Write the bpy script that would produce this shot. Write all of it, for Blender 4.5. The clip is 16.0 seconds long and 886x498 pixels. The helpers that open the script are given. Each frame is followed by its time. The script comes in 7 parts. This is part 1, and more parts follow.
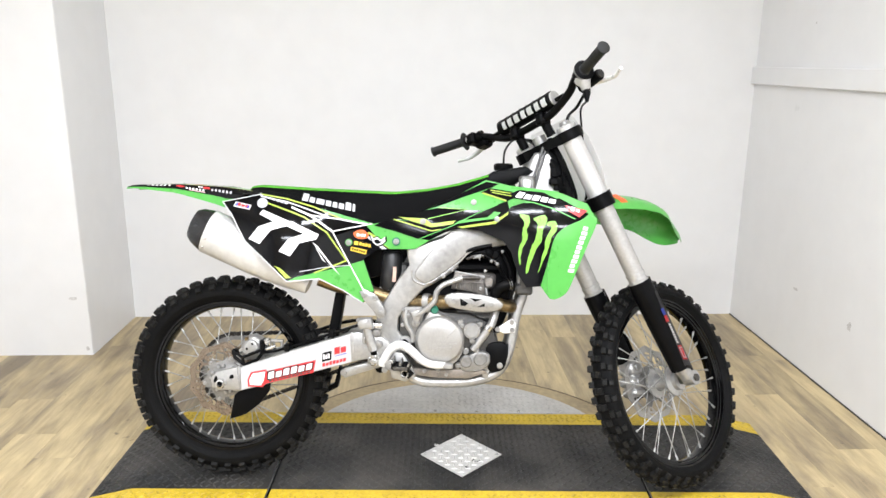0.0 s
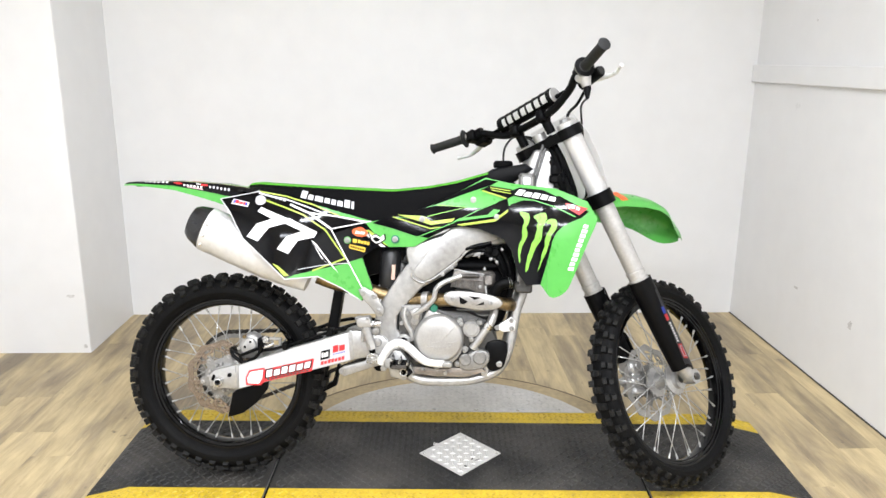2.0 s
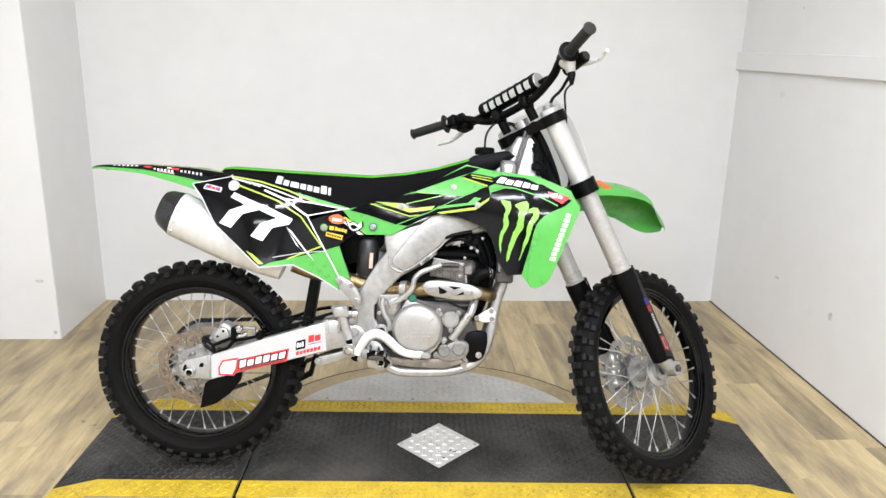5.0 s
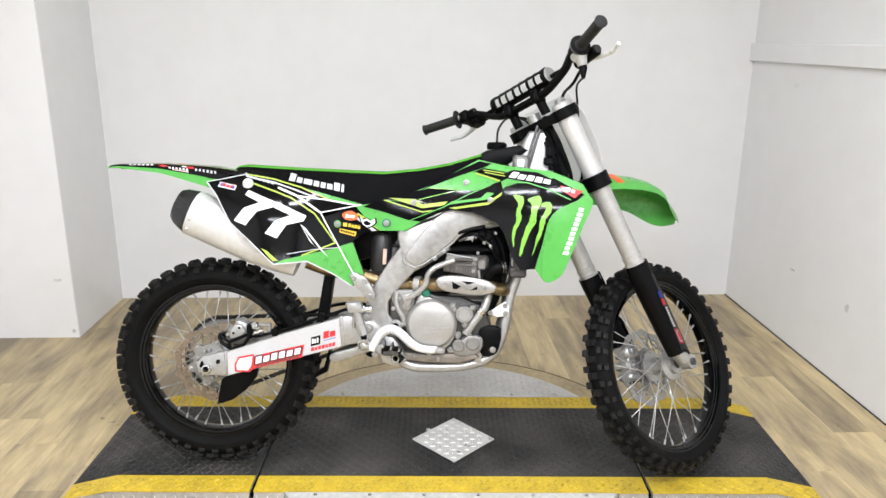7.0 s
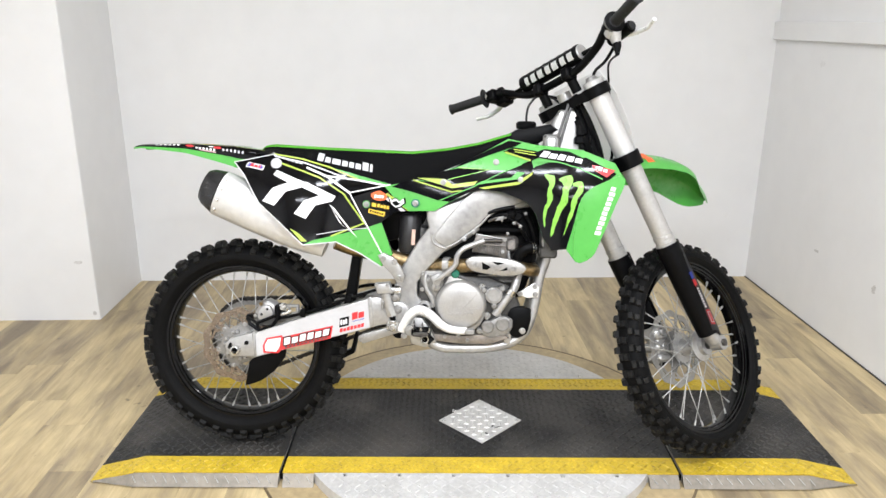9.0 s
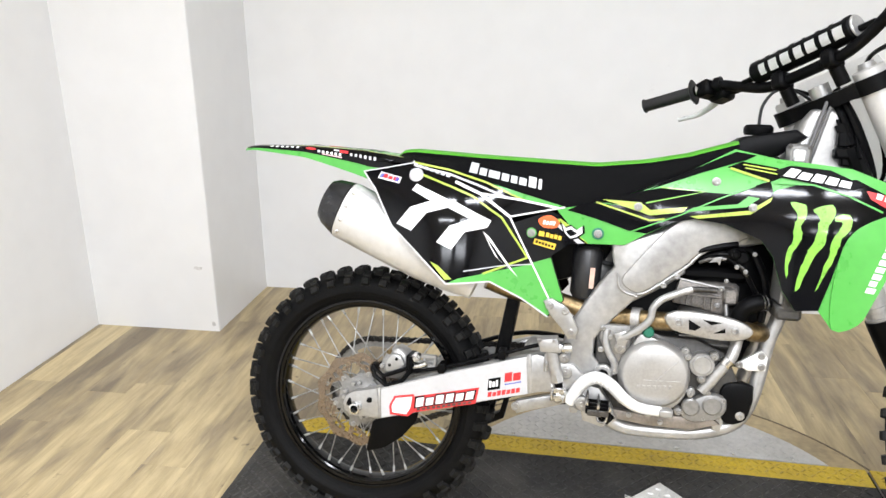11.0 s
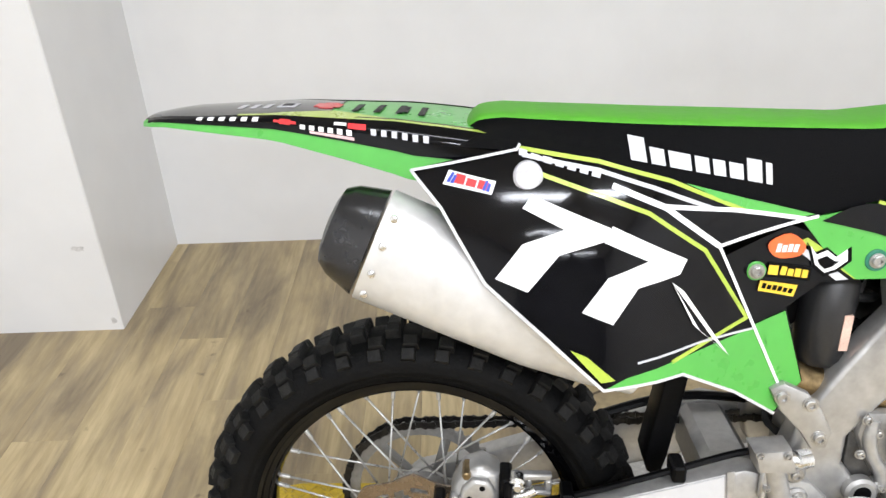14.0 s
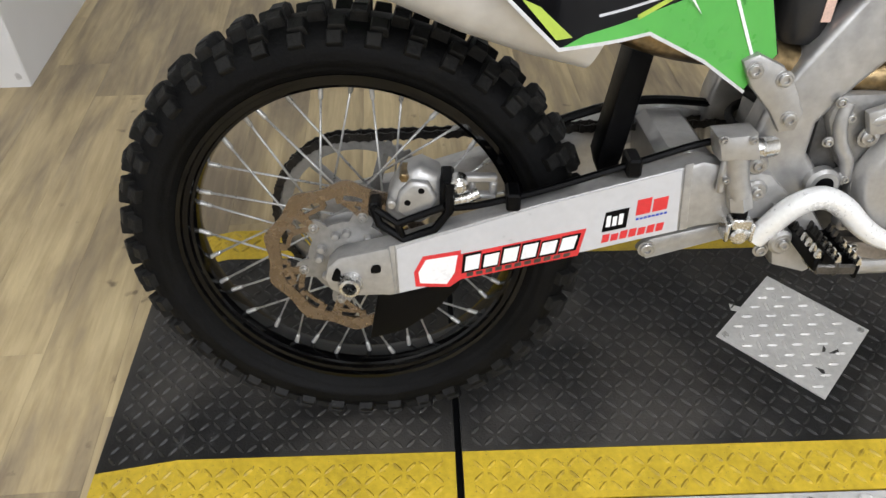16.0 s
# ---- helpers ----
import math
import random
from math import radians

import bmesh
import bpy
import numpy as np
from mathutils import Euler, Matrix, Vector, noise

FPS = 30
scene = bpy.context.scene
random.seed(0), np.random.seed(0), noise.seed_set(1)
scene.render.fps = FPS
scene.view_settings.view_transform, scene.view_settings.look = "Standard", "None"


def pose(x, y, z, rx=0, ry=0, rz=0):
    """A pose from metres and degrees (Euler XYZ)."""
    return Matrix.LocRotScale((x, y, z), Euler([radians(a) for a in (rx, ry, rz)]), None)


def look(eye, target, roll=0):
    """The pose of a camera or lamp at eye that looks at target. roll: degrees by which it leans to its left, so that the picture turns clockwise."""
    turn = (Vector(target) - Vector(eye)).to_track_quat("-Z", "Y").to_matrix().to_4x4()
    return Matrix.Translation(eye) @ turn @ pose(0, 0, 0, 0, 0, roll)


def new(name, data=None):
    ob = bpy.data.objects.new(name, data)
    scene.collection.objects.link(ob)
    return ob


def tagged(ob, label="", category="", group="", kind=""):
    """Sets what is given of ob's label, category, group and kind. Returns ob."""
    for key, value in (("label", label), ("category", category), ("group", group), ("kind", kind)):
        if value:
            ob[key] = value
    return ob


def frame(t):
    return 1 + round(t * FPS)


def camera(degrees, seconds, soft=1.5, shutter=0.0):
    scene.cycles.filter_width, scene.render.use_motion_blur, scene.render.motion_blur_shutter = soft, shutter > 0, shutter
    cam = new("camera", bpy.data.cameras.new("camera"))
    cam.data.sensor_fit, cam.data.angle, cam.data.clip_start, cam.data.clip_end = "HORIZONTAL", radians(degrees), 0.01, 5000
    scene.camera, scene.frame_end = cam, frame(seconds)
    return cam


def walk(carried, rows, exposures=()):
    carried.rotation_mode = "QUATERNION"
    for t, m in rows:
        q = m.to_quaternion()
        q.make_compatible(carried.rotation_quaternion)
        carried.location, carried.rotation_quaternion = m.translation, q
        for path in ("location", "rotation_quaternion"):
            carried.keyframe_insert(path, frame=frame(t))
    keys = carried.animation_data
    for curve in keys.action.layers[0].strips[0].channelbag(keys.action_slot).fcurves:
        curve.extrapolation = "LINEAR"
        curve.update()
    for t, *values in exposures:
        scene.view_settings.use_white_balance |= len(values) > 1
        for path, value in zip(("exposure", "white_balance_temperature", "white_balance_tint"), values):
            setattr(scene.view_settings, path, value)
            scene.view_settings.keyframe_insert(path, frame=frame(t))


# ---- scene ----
cam = camera(62.0, 16.0)
PATH = [
    (0, (0.708, -2.259, 1.366), (0.708, -0.32, 0.874), 0.4),
    (0.5, (0.711, -2.263, 1.363), (0.713, -0.323, 0.876), 0.2),
    (1, (0.707, -2.26, 1.364), (0.712, -0.32, 0.876), 0.3),
    (1.5, (0.705, -2.254, 1.367), (0.715, -0.315, 0.878), 0.5),
    (2, (0.708, -2.246, 1.362), (0.71, -0.309, 0.865), 0.5),
    (2.5, (0.71, -2.232, 1.362), (0.709, -0.295, 0.867), 0.4),
    (3, (0.711, -2.216, 1.358), (0.71, -0.281, 0.853), 0.2),
    (3.5, (0.713, -2.205, 1.349), (0.71, -0.272, 0.836), -0.0),
    (4, (0.717, -2.183, 1.362), (0.749, -0.254, 0.832), 0.4),
    (6.5, (0.71, -2.197, 1.361), (0.76, -0.273, 0.817), 1.9),
    (7, (0.715, -2.195, 1.361), (0.732, -0.272, 0.812), 0.5),
    (7.5, (0.728, -2.192, 1.363), (0.77, -0.267, 0.822), 1.0),
    (8, (0.718, -2.197, 1.361), (0.73, -0.27, 0.827), 0.4),
    (10.5, (0.53, -1.926, 1.307), (0.525, -0.05, 0.614), 0.2),
    (11, (0.51, -1.616, 1.292), (0.158, 0.254, 0.678), -0.3),
    (11.5, (0.385, -1.294, 1.266), (0.095, 0.559, 0.572), -1.7),
    (12, (0.316, -0.991, 1.258), (0.008, 0.835, 0.501), -4.5),
    (12.5, (0.287, -0.724, 1.269), (-0.144, 1.087, 0.537), -3.1),
    (13, (0.212, -0.67, 1.286), (-0.195, 1.116, 0.483), -3.8),
    (13.5, (0.103, -0.719, 1.305), (-0.087, 1.105, 0.507), -3.6),
    (14, (0.08, -0.751, 1.26), (0.007, 0.999, 0.294), -2.1),
    (14.5, (0.078, -0.742, 1.19), (0.014, 0.905, 0.057), -0.1),
    (15, (0.075, -0.749, 1.106), (0.075, 0.776, -0.188), 2.6),
    (15.5, (0.078, -0.75, 1.076), (0.075, 0.71, -0.292), 0.6),
    (16, (0.093, -0.744, 1.065), (0.145, 0.704, -0.314), 0.1),
]
EXPOSURES = [(0.0, 0.25), (4.0, 0.2), (6.5, 0.04), (8.0, 0.04), (10.5, 0.16), (13.2, 0.16), (14.0, 0.03), (15.0, -0.32), (16.0, -0.46)]
LAMP_TINT = (0.89, 0.925, 1.0)
LIGHTS = ((-0.15, -0.5, 13), (1.15, -0.5, 14), (-0.15, -2.2, 45), (1.15, -2.2, 55), (-0.15, -3.9, 40), (1.15, -3.9, 48), (-0.15, -6.2, 38), (1.15, -6.2, 42))
walk(cam, [(t, look(eye, target, roll)) for t, eye, target, roll in PATH], EXPOSURES)

# ---- world and lights ----
world = bpy.data.worlds.new("world")
scene.world = world
world.use_nodes = True
world.node_tree.nodes["Background"].inputs[0].default_value = (0.9, 0.93, 1.0, 1)
world.node_tree.nodes["Background"].inputs[1].default_value = 0.25


# ---- materials ----
def mat(name, color, rough=0.5, metal=0.0, scale=20.0, vary=0.12, bump=0.0, bump_scale=None, coat=0.0, spec=0.5, fleck=0.0):
    """A surface with two scales of variation in colour, gloss and relief."""
    m = bpy.data.materials.new(name)
    m.use_nodes = True
    nt = m.node_tree
    b = nt.nodes["Principled BSDF"]
    b.inputs["Metallic"].default_value = metal
    b.inputs["Coat Weight"].default_value = coat
    b.inputs["Specular IOR Level"].default_value = spec
    b.inputs["Coat Roughness"].default_value = 0.06
    tc = nt.nodes.new("ShaderNodeTexCoord")
    n1 = nt.nodes.new("ShaderNodeTexNoise")
    n2 = nt.nodes.new("ShaderNodeTexNoise")
    n1.inputs["Scale"].default_value = scale
    n2.inputs["Scale"].default_value = scale * 7
    n1.inputs["Detail"].default_value = 4
    n2.inputs["Detail"].default_value = 3
    add = nt.nodes.new("ShaderNodeMath")
    add.operation = "MULTIPLY_ADD"
    add.inputs[1].default_value = 0.5
    nt.links.new(tc.outputs["Object"], n1.inputs["Vector"])
    nt.links.new(tc.outputs["Object"], n2.inputs["Vector"])
    nt.links.new(n2.outputs["Fac"], add.inputs[0])
    half = nt.nodes.new("ShaderNodeMath")
    half.operation = "MULTIPLY"
    half.inputs[1].default_value = 0.5
    nt.links.new(n1.outputs["Fac"], half.inputs[0])
    nt.links.new(half.outputs[0], add.inputs[2])
    ramp = nt.nodes.new("ShaderNodeValToRGB")
    lo = [max(0.0, c * (1 - 2 * vary)) for c in color]
    hi = [min(1.0, c * (1 + 2 * vary)) for c in color]
    ramp.color_ramp.elements[0].position, ramp.color_ramp.elements[0].color = 0.25, (*lo, 1)
    ramp.color_ramp.elements[1].position, ramp.color_ramp.elements[1].color = 0.75, (*hi, 1)
    nt.links.new(add.outputs[0], ramp.inputs[0])
    out = ramp.outputs[0]
    if fleck:
        vo = nt.nodes.new("ShaderNodeTexNoise")
        vo.inputs["Scale"].default_value = scale * 14
        vo.inputs["Detail"].default_value = 6
        nt.links.new(tc.outputs["Object"], vo.inputs["Vector"])
        rr = nt.nodes.new("ShaderNodeValToRGB")
        rr.color_ramp.elements[0].position, rr.color_ramp.elements[0].color = 0.62, (0, 0, 0, 1)
        rr.color_ramp.elements[1].position, rr.color_ramp.elements[1].color = 0.75, (1, 1, 1, 1)
        nt.links.new(vo.outputs["Fac"], rr.inputs[0])
        mx = nt.nodes.new("ShaderNodeMix")
        mx.data_type = "RGBA"
        mx.inputs["B"].default_value = (fleck, fleck, fleck, 1)
        nt.links.new(rr.outputs[0], mx.inputs["Factor"])
        nt.links.new(out, mx.inputs["A"])
        out = mx.outputs["Result"]
    nt.links.new(out, b.inputs["Base Color"])
    mr = nt.nodes.new("ShaderNodeMapRange")
    mr.inputs["From Min"].default_value, mr.inputs["From Max"].default_value = 0.25, 0.75
    mr.inputs["To Min"].default_value, mr.inputs["To Max"].default_value = max(0.02, rough * 0.75), min(1, rough * 1.25)
    nt.links.new(add.outputs[0], mr.inputs["Value"])
    nt.links.new(mr.outputs[0], b.inputs["Roughness"])
    if bump:
        n3 = nt.nodes.new("ShaderNodeTexNoise")
        n3.inputs["Scale"].default_value = bump_scale or scale * 12
        n3.inputs["Detail"].default_value = 4
        nt.links.new(tc.outputs["Object"], n3.inputs["Vector"])
        bp = nt.nodes.new("ShaderNodeBump")
        bp.inputs["Strength"].default_value = bump
        bp.inputs["Distance"].default_value = 0.002
        nt.links.new(n3.outputs["Fac"], bp.inputs["Height"])
        nt.links.new(bp.outputs[0], b.inputs["Normal"])
    return m


def wall_material(name="wall_paint", tone=(0.80, 0.80, 0.80)):
    """White emulsion with roller texture, faint scuffs and grey marks."""
    m = mat(name, tone, 0.6, 0, 1.2, 0.02, 0.12, 260)
    nt = m.node_tree
    b = nt.nodes["Principled BSDF"]
    link = b.inputs["Base Color"].links[0].from_socket
    tc = nt.nodes.new("ShaderNodeTexCoord")
    n = nt.nodes.new("ShaderNodeTexNoise")
    n.inputs["Scale"].default_value = 5.5
    n.inputs["Detail"].default_value = 8
    n.inputs["Roughness"].default_value = 0.7
    nt.links.new(tc.outputs["Object"], n.inputs["Vector"])
    r = nt.nodes.new("ShaderNodeValToRGB")
    r.color_ramp.elements[0].position, r.color_ramp.elements[0].color = 0.68, (0, 0, 0, 1)
    r.color_ramp.elements[1].position, r.color_ramp.elements[1].color = 0.80, (0.5, 0.5, 0.5, 1)
    nt.links.new(n.outputs["Fac"], r.inputs[0])
    mx = nt.nodes.new("ShaderNodeMix")
    mx.data_type = "RGBA"
    mx.inputs["B"].default_value = (0.45, 0.44, 0.43, 1)
    nt.links.new(r.outputs[0], mx.inputs["Factor"])
    nt.links.new(link, mx.inputs["A"])
    nt.links.new(mx.outputs["Result"], b.inputs["Base Color"])
    return m


def plank_material():
    """Washed oak vinyl: pale tan boards with grey weathered streaks along the grain."""
    m = bpy.data.materials.new("oak_vinyl")
    m.use_nodes = True
    nt = m.node_tree
    b = nt.nodes["Principled BSDF"]
    tc = nt.nodes.new("ShaderNodeTexCoord")
    info = nt.nodes.new("ShaderNodeObjectInfo")
    shift = nt.nodes.new("ShaderNodeVectorMath")
    shift.operation = "MULTIPLY_ADD"
    comb = nt.nodes.new("ShaderNodeCombineXYZ")
    for k in ("X", "Y", "Z"):
        nt.links.new(info.outputs["Random"], comb.inputs[k])
    nt.links.new(comb.outputs[0], shift.inputs[0])
    shift.inputs[1].default_value = (37, 51, 23)
    nt.links.new(tc.outputs["Object"], shift.inputs[2])

    def grain(sx, sy, detail, rough=0.6):
        mp = nt.nodes.new("ShaderNodeMapping")
        mp.inputs["Scale"].default_value = (sx, sy, 1)
        n = nt.nodes.new("ShaderNodeTexNoise")
        n.inputs["Scale"].default_value = 1
        n.inputs["Detail"].default_value = detail
        n.inputs["Roughness"].default_value = rough
        n.inputs["Distortion"].default_value = 0.4
        nt.links.new(shift.outputs[0], mp.inputs["Vector"])
        nt.links.new(mp.outputs[0], n.inputs["Vector"])
        return n.outputs["Fac"]

    broad, fine, cloud = grain(11, 2.1, 6, 0.62), grain(70, 4, 5), grain(6.0, 1.6, 4, 0.55)
    tone = nt.nodes.new("ShaderNodeMapRange")
    tone.inputs["To Min"].default_value, tone.inputs["To Max"].default_value = -0.075, 0.045
    nt.links.new(info.outputs["Random"], tone.inputs["Value"])
    lean = nt.nodes.new("ShaderNodeMath")
    lean.operation = "MULTIPLY_ADD"
    lean.inputs[1].default_value = 0.42
    nt.links.new(cloud, lean.inputs[0])
    nt.links.new(tone.outputs[0], lean.inputs[2])
    mixed = nt.nodes.new("ShaderNodeMath")
    mixed.operation = "MULTIPLY_ADD"
    mixed.inputs[1].default_value = 0.66
    nt.links.new(broad, mixed.inputs[0])
    nt.links.new(lean.outputs[0], mixed.inputs[2])
    r1 = nt.nodes.new("ShaderNodeValToRGB")
    e = r1.color_ramp.elements
    e[0].position, e[0].color = 0.37, (0.232, 0.182, 0.119, 1)
    e[1].position, e[1].color = 0.64, (0.610, 0.492, 0.278, 1)
    for at, tint in ((0.455, (0.350, 0.277, 0.169, 1)), (0.53, (0.462, 0.364, 0.206, 1))):
        k = e.new(at)
        k.color = tint
    nt.links.new(mixed.outputs[0], r1.inputs[0])
    r2 = nt.nodes.new("ShaderNodeValToRGB")
    r2.color_ramp.elements[0].position, r2.color_ramp.elements[0].color = 0.35, (0.74, 0.71, 0.66, 1)
    r2.color_ramp.elements[1].position, r2.color_ramp.elements[1].color = 0.6, (1, 1, 1, 1)
    nt.links.new(fine, r2.inputs[0])
    mul = nt.nodes.new("ShaderNodeMix")
    mul.data_type, mul.blend_type = "RGBA", "MULTIPLY"
    mul.inputs["Factor"].default_value = 0.6
    nt.links.new(r1.outputs[0], mul.inputs["A"])
    nt.links.new(r2.outputs[0], mul.inputs["B"])
    hsv = nt.nodes.new("ShaderNodeHueSaturation")
    mr = nt.nodes.new("ShaderNodeMapRange")
    mr.inputs["To Min"].default_value, mr.inputs["To Max"].default_value = 0.92, 1.06
    nt.links.new(info.outputs["Random"], mr.inputs["Value"])
    nt.links.new(mr.outputs[0], hsv.inputs["Value"])
    knots = nt.nodes.new("ShaderNodeTexNoise")
    knots.inputs["Scale"].default_value = 17
    knots.inputs["Detail"].default_value = 5
    nt.links.new(shift.outputs[0], knots.inputs["Vector"])
    r3 = nt.nodes.new("ShaderNodeValToRGB")
    r3.color_ramp.elements[0].position, r3.color_ramp.elements[0].color = 0.69, (0, 0, 0, 1)
    r3.color_ramp.elements[1].position, r3.color_ramp.elements[1].color = 0.77, (0.75, 0.75, 0.75, 1)
    nt.links.new(knots.outputs["Fac"], r3.inputs[0])
    dark = nt.nodes.new("ShaderNodeMix")
    dark.data_type = "RGBA"
    dark.inputs["B"].default_value = (0.09, 0.065, 0.038, 1)
    nt.links.new(r3.outputs[0], dark.inputs["Factor"])
    nt.links.new(mul.outputs["Result"], dark.inputs["A"])
    nt.links.new(dark.outputs["Result"], hsv.inputs["Color"])
    nt.links.new(hsv.outputs[0], b.inputs["Base Color"])
    b.inputs["Roughness"].default_value = 0.42
    bp = nt.nodes.new("ShaderNodeBump")
    bp.inputs["Strength"].default_value, bp.inputs["Distance"].default_value = 0.12, 0.001
    nt.links.new(fine, bp.inputs["Height"])
    nt.links.new(bp.outputs[0], b.inputs["Normal"])
    return m


WALL = wall_material()
GREYWALL = mat("dim_wall_grey", (0.22, 0.22, 0.22), 0.7, 0, 1.5, 0.05)
OAK = plank_material()
CEIL = mat("ceiling_paint", (0.78, 0.78, 0.77), 0.8, 0, 2, 0.02)
WORN = mat("worn_black_tread", (0.0175, 0.0171, 0.0165), 0.42, 0, 5, 0.45, 0.2, 160, 0, 0.34, 0.0)
WORNYELLOW = mat("worn_yellow_tread", (0.46, 0.32, 0.022), 0.42, 0, 14, 0.35, 0.2, 150, 0, 0.5, 0.05)


def dusty(m, dust, broad):
    """Trodden-in dust in broad patches, and pale specks of grit."""
    nt = m.node_tree
    b = nt.nodes["Principled BSDF"]
    tc = next(n for n in nt.nodes if n.type == "TEX_COORD")
    for scale, lo, hi, tint in ((broad, 0.44, 0.66, dust), (150, 0.70, 0.74, (0.22, 0.21, 0.19))):
        n = nt.nodes.new("ShaderNodeTexNoise")
        n.inputs["Scale"].default_value = scale
        n.inputs["Detail"].default_value = 6
        nt.links.new(tc.outputs["Object"], n.inputs["Vector"])
        r = nt.nodes.new("ShaderNodeMapRange")
        r.inputs["From Min"].default_value, r.inputs["From Max"].default_value = lo, hi
        nt.links.new(n.outputs["Fac"], r.inputs["Value"])
        mx = nt.nodes.new("ShaderNodeMix")
        mx.data_type = "RGBA"
        mx.inputs["B"].default_value = (*tint, 1)
        nt.links.new(r.outputs[0], mx.inputs["Factor"])
        nt.links.new(b.inputs["Base Color"].links[0].from_socket, mx.inputs["A"])
        nt.links.new(mx.outputs["Result"], b.inputs["Base Color"])


DECK = mat("black_tread_paint", (0.0110, 0.0107, 0.0104), 0.46, 0, 2.6, 0.5, 0.45, 240, 0, 0.26, 0.06)
DECK.node_tree.nodes["Principled BSDF"].inputs["Sheen Weight"].default_value = 0.05
DECK.node_tree.nodes["Principled BSDF"].inputs["Sheen Roughness"].default_value = 0.35
dusty(DECK, (0.050, 0.046, 0.041), 3.2)
dusty(WORN, (0.055, 0.051, 0.046), 3.2)
BARETREAD = mat("bright_bare_tread", (0.62, 0.61, 0.59), 0.38, 0.35, 16, 0.10, 0.12, 200)
YELLOW = mat("yellow_safety_paint", (0.55, 0.385, 0.026), 0.5, 0, 14, 0.16, 0.2, 150, 0, 0.4, 0.05)
PALETREAD = mat("pale_worn_tread_aluminium", (0.54, 0.53, 0.515), 0.50, 0.2, 9, 0.12, 0.2, 200)
# Tread metal copied darker and tanner; less glare and floor reflection sit in the colour.
SHADEDTREAD = mat("shaded_tread_aluminium", (0.24, 0.215, 0.18), 0.46, 0.4, 10, 0.2, 0.2, 200)
ARMFILM = mat("satin_white_film", (0.50, 0.50, 0.51), 0.32, 0.0, 12, 0.04)
EDGING = mat("pale_panel_edging", (0.55, 0.55, 0.56), 0.35, 0, 30, 0.08)
TREAD = mat("bare_tread_aluminium", (0.47, 0.46, 0.44), 0.5, 0.3, 16, 0.18, 0.2, 200)


def streaks(m, scale):
    """Stretches a material's relief along one axis, like rubbed, slightly rippled film."""
    nt = m.node_tree
    bump = next(n for n in nt.nodes if n.type == "BUMP")
    noise = bump.inputs["Height"].links[0].from_node
    mp = nt.nodes.new("ShaderNodeMapping")
    mp.inputs["Scale"].default_value = scale
    mp.inputs["Rotation"].default_value = (0, radians(-22), 0)
    tc = next(n for n in nt.nodes if n.type == "TEX_COORD")
    nt.links.new(tc.outputs["Object"], mp.inputs["Vector"])
    nt.links.new(mp.outputs[0], noise.inputs["Vector"])


GREEN = mat("lime_green_plastic", (0.080, 0.375, 0.062), 0.30, 0, 7, 0.05, 0.02, 500, 0.0, 0.5)
BLACKGLOSS = mat("black_gloss_vinyl", (0.002, 0.002, 0.0028), 0.085, 0, 16, 0.4, 0.12, 1, 0.0, 0.21)
streaks(BLACKGLOSS, (26, 26, 5))
BLACK = mat("black_plastic", (0.0022, 0.0022, 0.0025), 0.42, 0, 30, 0.3, 0.1, None, 0, 0.09)
SEATV = mat("black_gripper_vinyl", (0.0032, 0.0032, 0.0036), 0.66, 0, 40, 0.2, 0.5, 700, 0, 0.06)
SEATG = mat("green_seat_vinyl", (0.072, 0.31, 0.02), 0.55, 0, 40, 0.1, 0.4, 700, 0, 0.3)
RUBBER = mat("tyre_rubber", (0.0036, 0.0036, 0.0037), 0.60, 0, 30, 0.45, 0.4, 260, 0, 0.10)
# Knobs toned paler than the carcass: dust, plus the light on their faces.
KNOB = mat("dusty_lit_knob_rubber", (0.0095, 0.0093, 0.0089), 0.58, 0, 24, 0.5, 0.5, 260, 0, 0.18)
ALLOY = mat("cast_aluminium", (0.39, 0.385, 0.375), 0.35, 0.6, 14, 0.12, 0.10, 420)
SPARM = mat("satin_frame_aluminium", (0.39, 0.385, 0.375), 0.35, 0.65, 9, 0.15, 0.08, 380)
SILVER = mat("brushed_silencer_aluminium", (0.60, 0.595, 0.585), 0.40, 0.35, 7, 0.09, 0.12, 60)
FORKM = mat("hard_anodised_tube", (0.56, 0.555, 0.545), 0.40, 0.35, 14, 0.05)
COVER = mat("magnesium_grey_cover", (0.24, 0.235, 0.225), 0.40, 0.5, 18, 0.16, 0.12)
STEEL = mat("bright_steel", (0.62, 0.62, 0.61), 0.26, 1.0, 60, 0.15)
DARKSTEEL = mat("dark_steel", (0.10, 0.095, 0.09), 0.4, 0.9, 60, 0.3)
DISC = mat("used_disc_steel", (0.23, 0.185, 0.145), 0.27, 0.95, 14, 0.08)
RIMM = mat("black_anodised_rim", (0.0010, 0.0010, 0.0012), 0.07, 0, 40, 0.3, 0, None, 0.0, 0.26)
BRONZE = mat("heat_stained_pipe", (0.235, 0.170, 0.088), 0.36, 0.95, 16, 0.40, 0.08)
WHITE = mat("white_vinyl", (0.82, 0.82, 0.82), 0.3, 0, 30, 0.04, 0, None, 0.3)
PALE = mat("silver_grey_vinyl", (0.52, 0.52, 0.55), 0.35, 0, 30, 0.08)
LIME = mat("yellow_green_vinyl", (0.36, 0.47, 0.055), 0.3, 0, 30, 0.08, 0, None, 0.2)
CLAW = mat("acid_green_vinyl", (0.21, 0.50, 0.055), 0.3, 0, 26, 0.22, 0, None, 0.3)
RED = mat("red_vinyl", (0.60, 0.025, 0.03), 0.35, 0, 30, 0.1, 0, None, 0.3)
BLUE = mat("blue_vinyl", (0.03, 0.06, 0.42), 0.35, 0, 30, 0.1)
